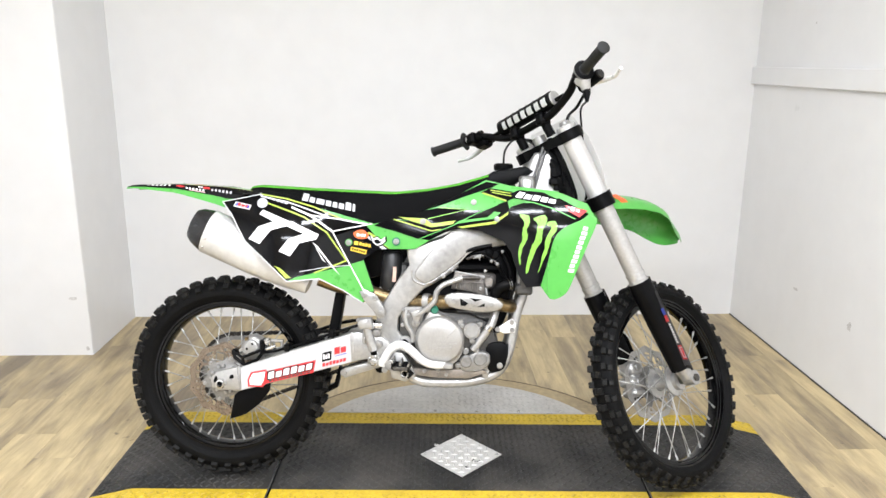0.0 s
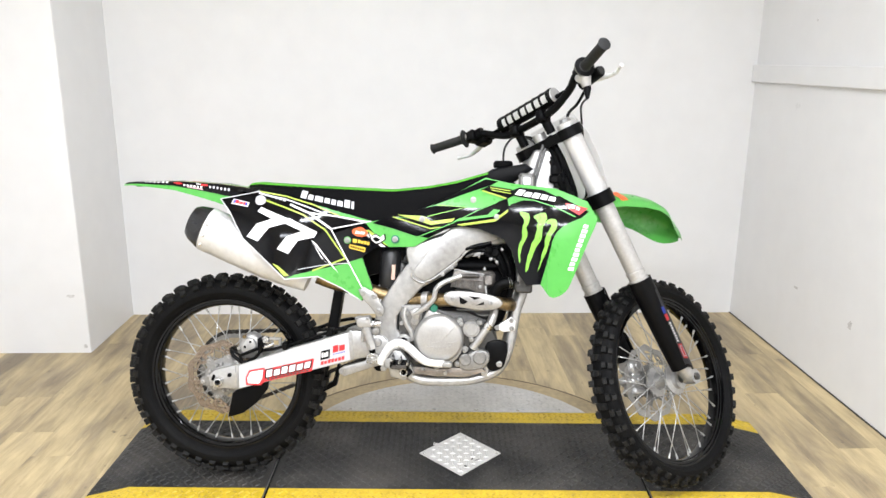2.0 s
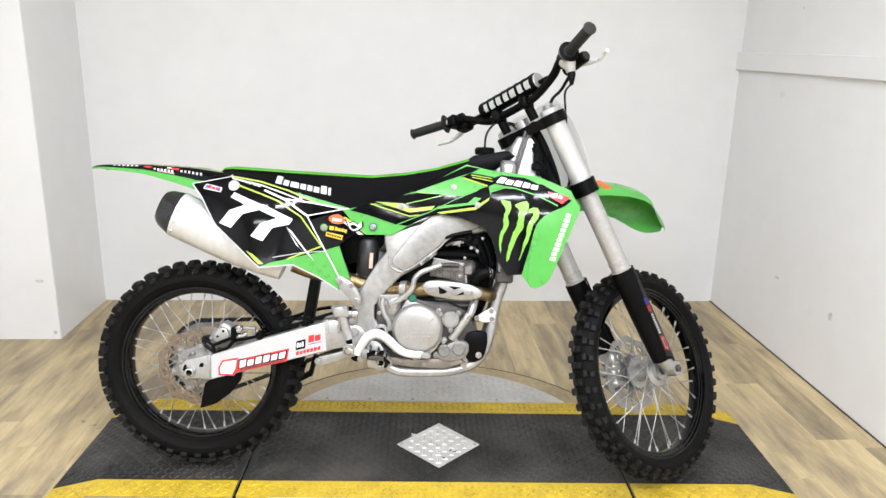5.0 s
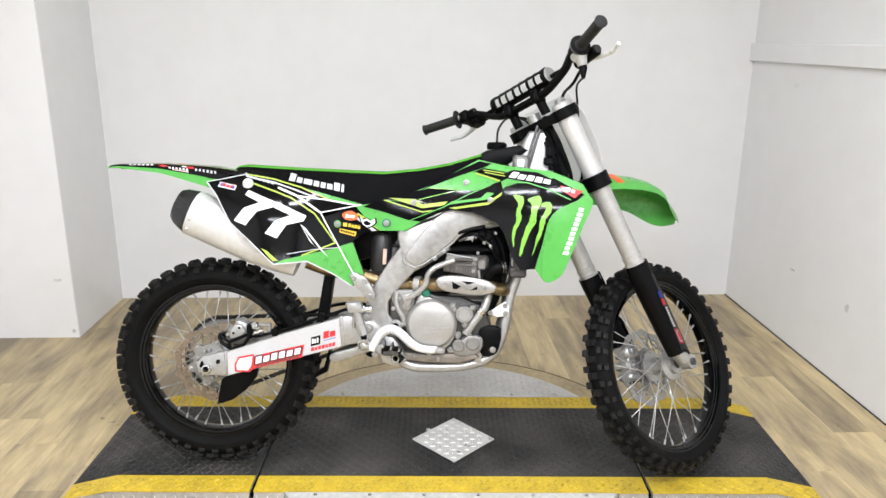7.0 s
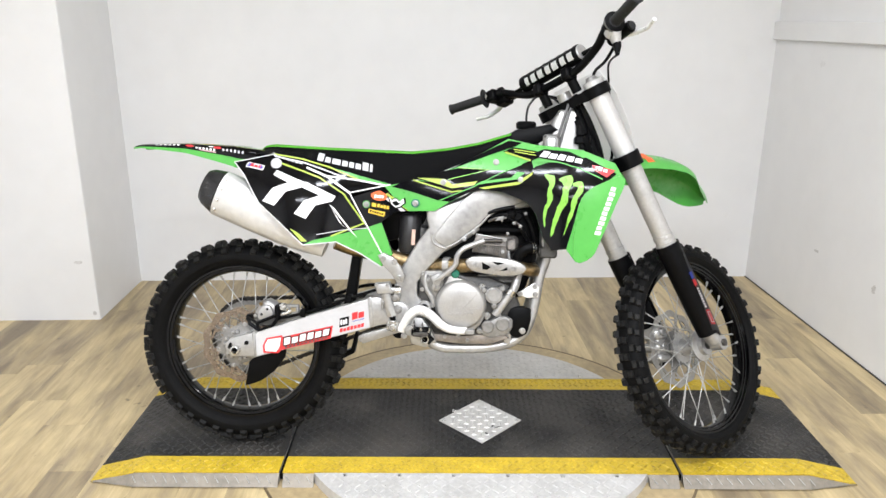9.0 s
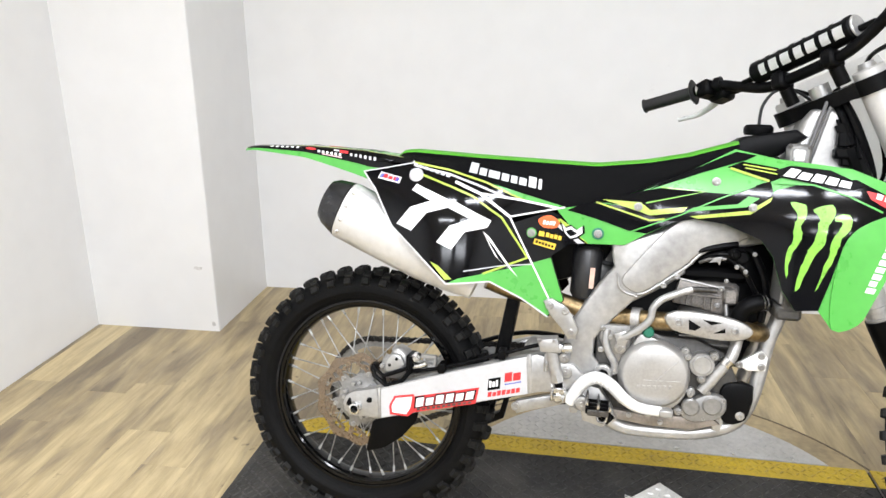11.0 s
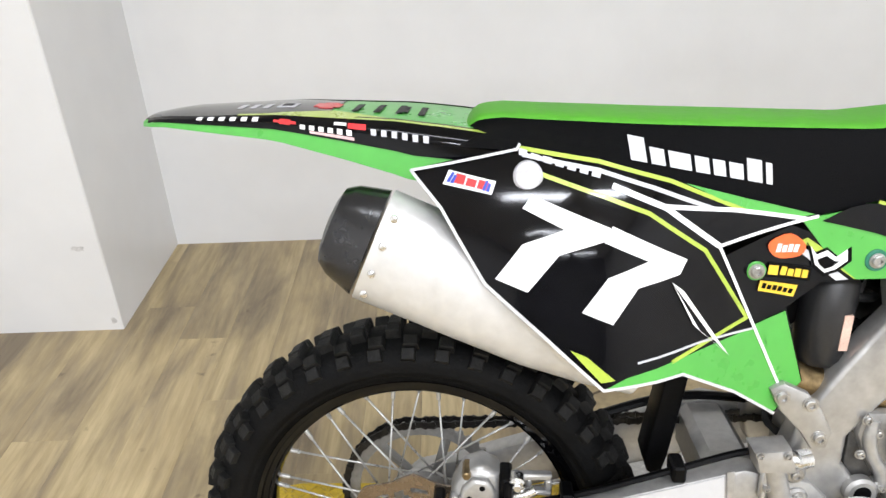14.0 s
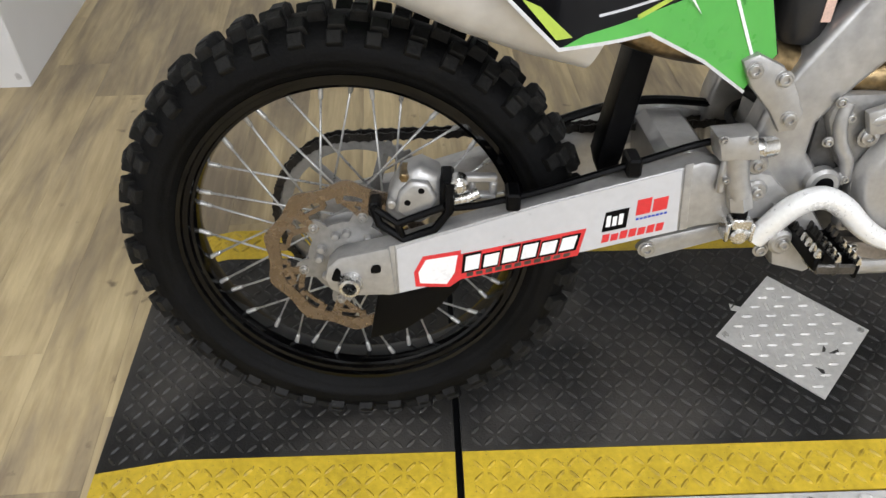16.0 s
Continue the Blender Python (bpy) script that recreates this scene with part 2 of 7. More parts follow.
ORANGE = mat("orange_vinyl", (0.78, 0.13, 0.03), 0.35, 0, 30, 0.08)
AMBER = mat("amber_yellow_vinyl", (0.78, 0.52, 0.04), 0.4, 0, 30, 0.08)
GRIP = mat("grey_grip_rubber", (0.0075, 0.0075, 0.008), 0.65, 0, 60, 0.2, 0.3)
# Casting grey darkened to hold the shade in gaps round the engine covers.
CASE = mat("shade_toned_casting", (0.060, 0.058, 0.055), 0.42, 0.5, 20, 0.25, 0.12)
BOLTM = mat("zinc_plated_bolt", (0.40, 0.395, 0.385), 0.34, 0.85, 60, 0.2)
FDISC = mat("pale_disc_steel", (0.34, 0.33, 0.31), 0.34, 0.6, 24, 0.12)
FORKG = mat("worn_fork_sleeve", (0.43, 0.42, 0.405), 0.40, 0.45, 16, 0.10)
GREYVINYL = mat("dark_grey_vinyl", (0.022, 0.022, 0.024), 0.35, 0, 40, 0.3)
PLATEM = mat("white_plate_plastic", (0.86, 0.86, 0.86), 0.4, 0, 30, 0.03)
PLATEM.node_tree.nodes["Principled BSDF"].inputs["Subsurface Weight"].default_value = 1.0
PLATEM.node_tree.nodes["Principled BSDF"].inputs["Subsurface Scale"].default_value = 0.02
PLATEM.node_tree.nodes["Principled BSDF"].inputs["Subsurface Radius"].default_value = (1, 1, 1)
SHIELD = mat("dull_heat_shield", (0.37, 0.36, 0.345), 0.36, 0.6, 22, 0.16, 0.1)
SPOKEM = mat("satin_spoke_steel", (0.44, 0.44, 0.43), 0.30, 0.5, 60, 0.10)
HEADM = mat("mottled_head_casting", (0.20, 0.185, 0.17), 0.42, 0.5, 34, 0.38, 0.25)
PALECLUTCH = mat("pale_clutch_cover", (0.40, 0.39, 0.375), 0.42, 0.6, 26, 0.08, 0.06)
PEDALM = mat("polished_pedal_alloy", (0.80, 0.80, 0.79), 0.3, 0.25, 30, 0.06)
CAPM = mat("scratched_black_cap", (0.010, 0.010, 0.011), 0.24, 0, 14, 0.5, 0.3, 60, 0, 0.5)
TEAL = mat("green_filler_cap", (0.02, 0.16, 0.10), 0.35, 0, 60, 0.1)


# ---- building helpers ----
def part(name, bm, material, parent, label="", smooth=None, m=None):
    """Links a bmesh as one mesh object under parent. smooth: the angle up to which edges are shaded round."""
    bmesh.ops.recalc_face_normals(bm, faces=bm.faces)
    me = bpy.data.meshes.new(name)
    bm.to_mesh(me)
    bm.free()
    me.materials.append(material)
    if smooth:
        for p in me.polygons:
            p.use_smooth = True
        me.set_sharp_from_angle(angle=radians(smooth))
    ob = new(name, me)
    ob.parent = parent
    if m is not None:
        ob.matrix_basis = m
    return tagged(ob, label)


def thing(name, label, category, group="", kind="", m=None):
    ob = new(name)
    if m is not None:
        ob.matrix_basis = m
    return tagged(ob, label, category, group, kind)


def box(bm, x0, x1, y0, y1, z0, z1, bevel=0.0, seg=1):
    r = bmesh.ops.create_cube(bm, size=1)
    for v in r["verts"]:
        v.co = Vector(((x0 + x1) / 2 + v.co.x * (x1 - x0), (y0 + y1) / 2 + v.co.y * (y1 - y0), (z0 + z1) / 2 + v.co.z * (z1 - z0)))
    if bevel:
        edges = list({e for v in r["verts"] for e in v.link_edges})
        bmesh.ops.bevel(bm, geom=edges, offset=bevel, segments=seg, affect="EDGES", profile=0.5)
    return bm


def boxes(*dims, bevel=0.003):
    bm = bmesh.new()
    for d in dims:
        b2 = box(bmesh.new(), *d, bevel=bevel)
        me = bpy.data.meshes.new("tmp")
        b2.to_mesh(me)
        b2.free()
        bm.from_mesh(me)
        bpy.data.meshes.remove(me)
    return bm


def smooth_path(points, n=6, closed=False):
    """Catmull-Rom points along a line of 3D points."""
    p = [Vector(q) for q in points]
    out = []
    last = len(p) if closed else len(p) - 1
    for i in range(last):
        if closed:
            a, b, c, d = p[i - 1], p[i], p[(i + 1) % len(p)], p[(i + 2) % len(p)]
        else:
            a, b, c, d = p[max(i - 1, 0)], p[i], p[i + 1], p[min(i + 2, len(p) - 1)]
        for k in range(n):
            t = k / n
            out.append(0.5 * (2 * b + (c - a) * t + (2 * a - 5 * b + 4 * c - d) * t * t + (3 * b - a - 3 * c + d) * t ** 3))
    if not closed:
        out.append(p[-1])
    return out


def tube(points, r, seg=10, n=6, bm=None, flat=1.0, curved=True, caps=True):
    """A round bar along a curve; r is a number or one radius a point; flat squeezes it sideways."""
    bm = bm or bmesh.new()
    path = smooth_path(points, n) if curved and len(points) > 2 else [Vector(q) for q in points]
    radii = r if isinstance(r, (list, tuple)) else [r] * len(points)
    steps = np.linspace(0, len(points) - 1, len(path))
    rr = [float(v) for v in np.interp(steps, range(len(points)), radii)]
    rings, ref = [], None
    for i, q in enumerate(path):
        d = (path[min(i + 1, len(path) - 1)] - path[max(i - 1, 0)]).normalized()
        if ref is None:
            ref = d.orthogonal().normalized() if abs(d.y) > 0.9 else Vector((0, 1, 0))
        u = (ref - d * ref.dot(d)).normalized()
        w = d.cross(u)
        ref = u
        rings.append([bm.verts.new(q + rr[i] * (math.cos(a) * u * flat + math.sin(a) * w)) for a in np.linspace(0, 2 * math.pi, seg, endpoint=False)])
    for a, b in zip(rings, rings[1:]):
        for k in range(seg):
            bm.faces.new((a[k], a[(k + 1) % seg], b[(k + 1) % seg], b[k]))
    if caps:
        bm.faces.new(rings[0][::-1])
        bm.faces.new(rings[-1])
    return bm


def lathe(profile, seg=48, bm=None, closed=False):
    """Turns (radius, y) points about the y axis."""
    bm = bm or bmesh.new()
    rings = []
    for r, y in profile:
        if r < 1e-6:
            rings.append([bm.verts.new((0, y, 0))])
        else:
            rings.append([bm.verts.new((r * math.cos(a), y, r * math.sin(a))) for a in np.linspace(0, 2 * math.pi, seg, endpoint=False)])
    pairs = list(zip(rings, rings[1:])) + ([(rings[-1], rings[0])] if closed else [])
    for a, b in pairs:
        for k in range(seg):
            q = (k + 1) % seg
            if len(a) == 1:
                bm.faces.new((a[0], b[k], b[q]))
            elif len(b) == 1:
                bm.faces.new((a[k], a[q], b[0]))
            else:
                bm.faces.new((a[k], a[q], b[q], b[k]))
    return bm


def moved(bm, m):
    bmesh.ops.transform(bm, matrix=m, verts=bm.verts)
    return bm


def disc_y(x, z, r, y0, y1, bevel=0.003, seg=24, bm=None):
    """A bevelled round boss with its axis along y, from y0 (inner) to y1 (outer)."""
    s = 1 if y1 > y0 else -1
    b2 = lathe([(0, y0), (r, y0), (r, y1 - s * bevel), (r - bevel, y1), (0, y1)], seg)
    moved(b2, Matrix.Translation((x, 0, z)))
    if bm is None:
        return b2
    me = bpy.data.meshes.new("tmp")
    b2.to_mesh(me)
    b2.free()
    bm.from_mesh(me)
    bpy.data.meshes.remove(me)
    return bm


def slab(poly, y0, y1, bevel=0.0, seg=2, rounded=0):
    """A plate with an outline in x and z, between two sideways positions."""
    if rounded:
        poly = [(q.x, q.z) for q in smooth_path([(x, 0, z) for x, z in poly], rounded, True)]
    bm = bmesh.new()
    f = bm.faces.new([bm.verts.new((x, y0, z)) for x, z in poly])
    ext = bmesh.ops.extrude_face_region(bm, geom=[f])
    bmesh.ops.translate(bm, vec=(0, y1 - y0, 0), verts=[g for g in ext["geom"] if isinstance(g, bmesh.types.BMVert)])
    bmesh.ops.recalc_face_normals(bm, faces=bm.faces)
    if bevel:
        edges = [e for e in bm.edges if e.calc_face_angle(0) > 0.6 and abs(e.verts[0].co.y - e.verts[1].co.y) < 1e-6]
        bmesh.ops.bevel(bm, geom=edges, offset=bevel, segments=seg, affect="EDGES", profile=0.5, clamp_overlap=True)
    bmesh.ops.triangulate(bm, faces=[f for f in bm.faces if len(f.verts) > 4])
    return bm


SKIN_X = [-0.05, 0.05, 0.15, 0.25, 0.35, 0.42, 0.5, 0.6, 0.7, 0.8, 0.9, 1.0, 1.1, 1.2]
SKIN_Y = [0.165, 0.180, 0.195, 0.197, 0.165, 0.130, 0.115, 0.108, 0.110, 0.124, 0.150, 0.180, 0.190, 0.175]


FINE_X = np.arange(-0.2, 1.4, 0.005)
FINE_Y = sum(w * np.interp(FINE_X + d, SKIN_X, SKIN_Y) for d, w in zip(np.linspace(-0.11, 0.11, 23), np.hanning(25)[1:-1])) / sum(np.hanning(25)[1:-1])


def bodywork(x, z):
    """Half the width of the plastics at a place along and up the motorcycle."""
    b = float(np.interp(x, FINE_X, FINE_Y))
    if x < 0.5:
        return b - (max(0.0, z - 0.80) ** 2 * 1.4 + 0.12 * (z - 0.85)) * min(1, (0.5 - x) / 0.2)
    return b - max(0.0, z - 0.80) ** 2 * 1.2 * min(1, (x - 0.5) / 0.2)


def skin(poly, off=0.0, thick=0.003, side=-1, step=0.02):
    """A sheet with an outline in x and z that follows the bodywork, off metres proud of it."""
    bm = bmesh.new()
    bm.faces.new([bm.verts.new((x, 0, z)) for x, z in poly])
    bm.normal_update()
    bmesh.ops.triangulate(bm, faces=bm.faces[:])
    xs, zs = [p[0] for p in poly], [p[1] for p in poly]
    for lo, hi, no in ((min(xs), max(xs), (1, 0, 0)), (min(zs), max(zs), (0, 0, 1))):
        q = math.ceil(lo / step) * step
        while q < hi:
            bmesh.ops.bisect_plane(bm, geom=bm.verts[:] + bm.edges[:] + bm.faces[:], plane_co=Vector(no) * q, plane_no=no, dist=1e-5)
            q += step
    top = bm.faces[:]
    ext = bmesh.ops.extrude_face_region(bm, geom=top)
    outer = {g for g in ext["geom"] if isinstance(g, bmesh.types.BMVert)}
    for v in bm.verts:
        v.co.y = side * (bodywork(v.co.x, v.co.z) + off - (0 if v in outer else thick))
    return bm


def band(line, width, off=0.0, thick=0.0012, side=-1):
    """A strip of even width along a line in x and z, mitred at its corners, lying on the bodywork."""
    q = [Vector(v) for v in line]
    left, right = [], []
    for i, v in enumerate(q):
        a = (v - q[i - 1]).normalized() if i else (q[1] - v).normalized()
        b = (q[i + 1] - v).normalized() if i < len(q) - 1 else a
        d = (a + b).normalized()
        n = Vector((-d.y, d.x)) * width / 2 / max(0.45, d.dot(a))
        left.append(tuple(v + n))
        right.append(tuple(v - n))
    return merge(*[skin([left[i], left[i + 1], right[i + 1], right[i]], off, thick, side) for i in range(len(q) - 1)])


def narrowed(bm, side, x0=0.66, rate=0.13):
    """Draws a frame part in towards the steering head."""
    for v in bm.verts:
        v.co.y -= side * max(0.0, v.co.x - x0) * rate
    return bm


def merge(*bms):
    out = bmesh.new()
    for b in bms:
        me = bpy.data.meshes.new("tmp")
        b.to_mesh(me)
        b.free()
        out.from_mesh(me)
        bpy.data.meshes.remove(me)
    return out


# ---- the room ----
ROOM = pose(0, 0, 0, 0, 0, 2.1)
FLOOR_Z, CEIL_Z = -0.04, 2.75
LEFT, RIGHT, BACK, FRONT = -1.535, 2.44, 1.712, -7.5
PIER_X, PIER_Y = -0.962, 1.155


def structure(name, bm, material, label, category, smooth=None):
    ob = part(name, bm, material, None, "", smooth, ROOM)
    return tagged(ob, label, category, "", "structure")


structure("wall_back", boxes((PIER_X, RIGHT, BACK, BACK + 0.12, FLOOR_Z - 0.02, CEIL_Z), bevel=0), WALL, "plain white painted wall behind the motorcycle", "wall")
structure("wall_right", boxes((RIGHT, RIGHT + 0.12, FRONT, BACK + 0.12, FLOOR_Z - 0.02, CEIL_Z), bevel=0), WALL, "white painted side wall with grey scuff marks", "wall")
structure("wall_left", boxes((LEFT - 0.12, LEFT, FRONT, PIER_Y, FLOOR_Z - 0.02, CEIL_Z), bevel=0), WALL, "white painted side wall beside a boxed-out pier", "wall")
structure("wall_pier", boxes((LEFT - 0.12, PIER_X, PIER_Y, BACK + 0.12, FLOOR_Z - 0.02, CEIL_Z), bevel=0.004), WALL, "white boxed-out wall corner with chipped paint", "wall")
# Added behind the viewpoint, unseen; its grey keeps fill and reflections low.
structure("wall_front_unseen", boxes((LEFT - 0.12, RIGHT + 0.12, FRONT - 0.12, FRONT, FLOOR_Z - 0.02, CEIL_Z), bevel=0), GREYWALL, "unseen grey wall added to close the room and dim reflections", "wall")
structure("ceiling", boxes((LEFT - 0.12, RIGHT + 0.12, FRONT - 0.12, BACK + 0.12, CEIL_Z, CEIL_Z + 0.1), bevel=0), CEIL, "plain white ceiling over the display room", "ceiling")
structure("trim", boxes((RIGHT - 0.022, RIGHT - 0.001, FRONT, BACK - 0.001, 1.262, 1.352), bevel=0.004), WALL, "white horizontal board along the side wall", "trim")
structure("floor_joint", boxes((RIGHT - 0.007, RIGHT - 0.0005, FRONT, BACK - 0.002, FLOOR_Z + 0.0002, FLOOR_Z + 0.005), bevel=0.001), mat("dark_floor_joint", (0.06, 0.055, 0.05), 0.8, 0, 30, 0.3), "dark joint between floor and side wall", "trim")
floor = structure("floor", boxes((LEFT - 0.12, RIGHT + 0.12, FRONT - 0.12, BACK + 0.12, FLOOR_Z - 0.06, FLOOR_Z - 0.006), bevel=0), mat("floor_adhesive_brown", (0.10, 0.078, 0.045), 0.8, 0, 8, 0.2), "washed oak plank floor with grey streaks", "floor")


def scuff(x, y, z, w, h, wall):
    """A grey rub mark on a wall: a thin smear of uneven outline."""
    rnd = random.Random(int(1000 * (x + z)))
    bm = bmesh.new()
    ring = []
    for a in np.linspace(0, 2 * math.pi, 18, endpoint=False):
        r = 0.6 + 0.4 * rnd.random()
        u, v = w / 2 * r * math.cos(a), h / 2 * r * math.sin(a)
        ring.append(bm.verts.new((x + u, y, z + v) if wall == "y" else (x, y + u, z + v)))
    f = bm.faces.new(ring)
    ext = bmesh.ops.extrude_face_region(bm, geom=[f])
    d = Vector((0, -0.0006, 0)) if wall == "y" else Vector((-0.0006, 0, 0))
    bmesh.ops.translate(bm, vec=d, verts=[g for g in ext["geom"] if isinstance(g, bmesh.types.BMVert)])
    return bm


SCUFF = mat("grey_rub_mark", (0.60, 0.59, 0.58), 0.7, 0, 60, 0.2)
for n, (x, y, z, w, h, face) in enumerate(((RIGHT, 1.037, 0.322, 0.05, 0.016, "x"), (RIGHT, 0.578, 0.299, 0.035, 0.045, "x"), (-1.03, PIER_Y, 0.25, 0.05, 0.018, "y"), (-0.985, PIER_Y, -0.005, 0.022, 0.03, "y"), (RIGHT, 1.15, 1.55, 0.016, 0.012, "x"))):
    tagged(part("scuff_mark", scuff(x, y, z, w, h, face), SCUFF, None, "", None, ROOM), "grey rub mark on the white wall", "scuff", "scuffs on the walls", "structure")

# ---- ceiling lights ----
LAMP = bpy.data.materials.new("lamp_diffuser")
LAMP.use_nodes = True
LAMP.node_tree.nodes["Principled BSDF"].inputs["Emission Color"].default_value = (*LAMP_TINT, 1)
LAMP.node_tree.nodes["Principled BSDF"].inputs["Emission Strength"].default_value = 3.0


def ceiling_light(x, y, power):
    top = thing("ceiling_light", "long white ceiling light with a frosted diffuser", "ceiling light", "ceiling lights", "", ROOM @ pose(x, y, CEIL_Z))
    part("frame", boxes((-0.47, 0.47, -0.11, 0.11, -0.05, 0.0), bevel=0.004), CEIL, top)
    part("diffuser", boxes((-0.45, 0.45, -0.09, 0.09, -0.062, -0.051), bevel=0.003), LAMP, top)
    lamp = bpy.data.lights.new("ceiling_lamp", "AREA")
    lamp.shape, lamp.size, lamp.size_y, lamp.energy, lamp.color = "RECTANGLE", 0.9, 0.18, power, LAMP_TINT
    ob = new("ceiling_lamp", lamp)
    ob.matrix_basis = ROOM @ pose(x, y, CEIL_Z - 0.07)


for lx, ly, lp in LIGHTS:
    ceiling_light(lx, ly, lp)

# ---- the turntable ----
CX, CY, HALF, STRIPE = 0.765, 0.127, 0.318, 0.088
table = thing("display_turntable", "low black tread-plate turntable with yellow edges and ramps", "turntable")


def tread(x0, x1, y0, y1, inside=lambda x, y: True, height=lambda x, y: 0.0, pitch=0.0215, size=0.84, rise=0.0027, lean=45):
    """Raised lozenges of tread plate, turned by turns to one side and the other."""
    verts, faces = [], []
    for i in range(math.floor(x0 / pitch), math.ceil(x1 / pitch) + 1):
        for j in range(math.floor(y0 / pitch), math.ceil(y1 / pitch) + 1):
            x, y = i * pitch, j * pitch
            if not (x0 + 0.008 < x < x1 - 0.008 and y0 + 0.008 < y < y1 - 0.008 and inside(x, y)):
                continue
            a = radians(lean if (i + j) % 2 else lean - 90)
            c, s = math.cos(a), math.sin(a)
            base = len(verts)
            for u, v, h in ((-0.014, 0, 0), (-0.007, -0.0038, 0), (0.007, -0.0038, 0), (0.014, 0, 0), (0.007, 0.0038, 0), (-0.007, 0.0038, 0), (-0.0075, 0, 1), (0.0075, 0, 1)):
                px, py = x + size * (c * u - s * v), y + size * (s * u + c * v)
                verts.append((px, py, height(px, py) + rise * h + 0.0001))
            for f in ((0, 1, 6), (1, 2, 7, 6), (2, 3, 7), (3, 4, 7), (4, 5, 6, 7), (5, 0, 6)):
                faces.append([base + k for k in f])
    return verts, faces


def tread_part(data, material, parent):
    me = bpy.data.meshes.new("tread_pattern")
    me.from_pydata(data[0], [], data[1])
    me.materials.append(material)
    ob = new("tread_pattern", me)
    ob.parent = parent
    return tagged(ob, "", "", "", "stuff")


def profile_strip(xz, y0, y1):
    """A plate whose long section is given in x and z (top line), standing on the floor."""
    low = FLOOR_Z + 0.001
    outline = list(xz) + [(xz[-1][0], low), (xz[0][0], low)]
    return slab(outline, y0, y1)


def deck_section(name, xs, label):
    """One section of the deck: black middle, two painted edges, bare side skirts."""
    def top(x, y=0):
        return float(np.interp(x, [p[0] for p in xs], [p[1] for p in xs]))
    y0, y1 = CY - HALF, CY + HALF
    body = part(name, profile_strip([(x, z - 0.004) for x, z in xs], y0 + 0.004, y1 - 0.004), TREAD, table, label)
    a, b = xs[0][0], xs[-1][0]
    for nm, ya, yb, m in (("black_field", y0 + STRIPE, y1 - STRIPE, DECK), ("yellow_edge", y0, y0 + STRIPE - 0.001, YELLOW), ("yellow_edge", y1 - STRIPE + 0.001, y1, YELLOW)):
        bm = bmesh.new()
        n = len(xs)
        rows = [[bm.verts.new((x, y, z + dz)) for x, z in xs] for y, dz in ((ya, -0.0035), (ya, 0), (yb, 0), (yb, -0.0035))]
        for p, q in zip(rows, rows[1:] + rows[:1]):
            for k in range(n - 1):
                bm.faces.new((p[k], p[k + 1], q[k + 1], q[k]))
        bm.faces.new([r[0] for r in rows])
        bm.faces.new([r[-1] for r in rows[::-1]])
        sheet = part(nm, bm, m, body)
        tread_part(tread(a, b, ya, yb, hole, top), WORN if m == DECK else WORNYELLOW, sheet)
    return body


def hole(x, y):
    return abs(x - 0.778) / 0.148 + abs(y - 0.123) / 0.152 > 1.04


deck_section("deck_middle", [(0.148, 0.0), (1.383, 0.0)], "black tread plate between yellow edges")
deck_section("ramp_end", [(-0.455, -0.036), (-0.31, 0.0), (0.136, 0.0)], "ramped black tread plate with yellow edges")
deck_section("ramp_end", [(1.395, 0.0), (1.79, 0.0), (1.945, -0.036)], "ramped black tread plate with yellow edges")

# Black filler down in the joints stands in for the shade there.
for gx0 in (0.137, 1.384):
    part("joint_shade", boxes((gx0, gx0 + 0.010, CY - HALF + 0.006, CY + HALF - 0.006, FLOOR_Z + 0.012, -0.010), bevel=0), BLACK, table, "black filler for the shade in the gap between the plates")


def segment(sign):
    """The round bare-metal side of the turntable, past the straight edge of the deck."""
    r, d = 0.61, HALF + 0.004
    a0 = math.asin(d / r)
    pts = [(CX + r * math.cos(a), CY + sign * r * math.sin(a)) for a in np.linspace(a0, math.pi - a0, 40)]
    bm = bmesh.new()
    f = bm.faces.new([bm.verts.new((x, y, 0.001)) for x, y in pts])
    ext = bmesh.ops.extrude_face_region(bm, geom=[f])
    bmesh.ops.translate(bm, vec=(0, 0, -0.036), verts=[g for g in ext["geom"] if isinstance(g, bmesh.types.BMVert)])
    ob = part("side_plate", bm, PALETREAD, table, "bare tread-plate segment with bolts")
    lo, hi = (CY + d, CY + r) if sign > 0 else (CY - r, CY - d)
    tread_part(tread(CX - r, CX + r, lo, hi, lambda x, y: math.hypot(x - CX, y - CY) < r - 0.015, lambda x, y: 0.0012, 0.026, 0.9, 0.002), PALETREAD, ob)
    for k in range(6):
        bolt = lathe([(0.007, 0), (0.0065, 0.003), (0.003, 0.004), (0, 0.0035)], 10)
        part("bolt", moved(bolt, pose(CX - 0.42 + 0.168 * k, CY + sign * (d + 0.014), 0.001, 90)), STEEL, ob, "", 40)


segment(1)
segment(-1)
ring = lathe([(0.0, 0.0), (0.750, 0.0), (0.750, 0.0045), (0.0, 0.0045)], 96)
part("base_ring", moved(ring, pose(CX, CY, FLOOR_Z + 0.0005, 90)), mat("tan_plywood", (0.40, 0.31, 0.175), 0.5, 0, 7, 0.2, 0.1), table, "round tan plywood base under the turntable", 30)
rim_line = lathe([(0.749, 0.0), (0.756, 0.0), (0.756, 0.0055), (0.749, 0.0055)], 96, closed=True)
part("base_edge", moved(rim_line, pose(CX, CY, FLOOR_Z + 0.0005, 90)), mat("dark_plywood_edge", (0.13, 0.095, 0.055), 0.6, 0, 20, 0.3), table, "dark edge of the round base")


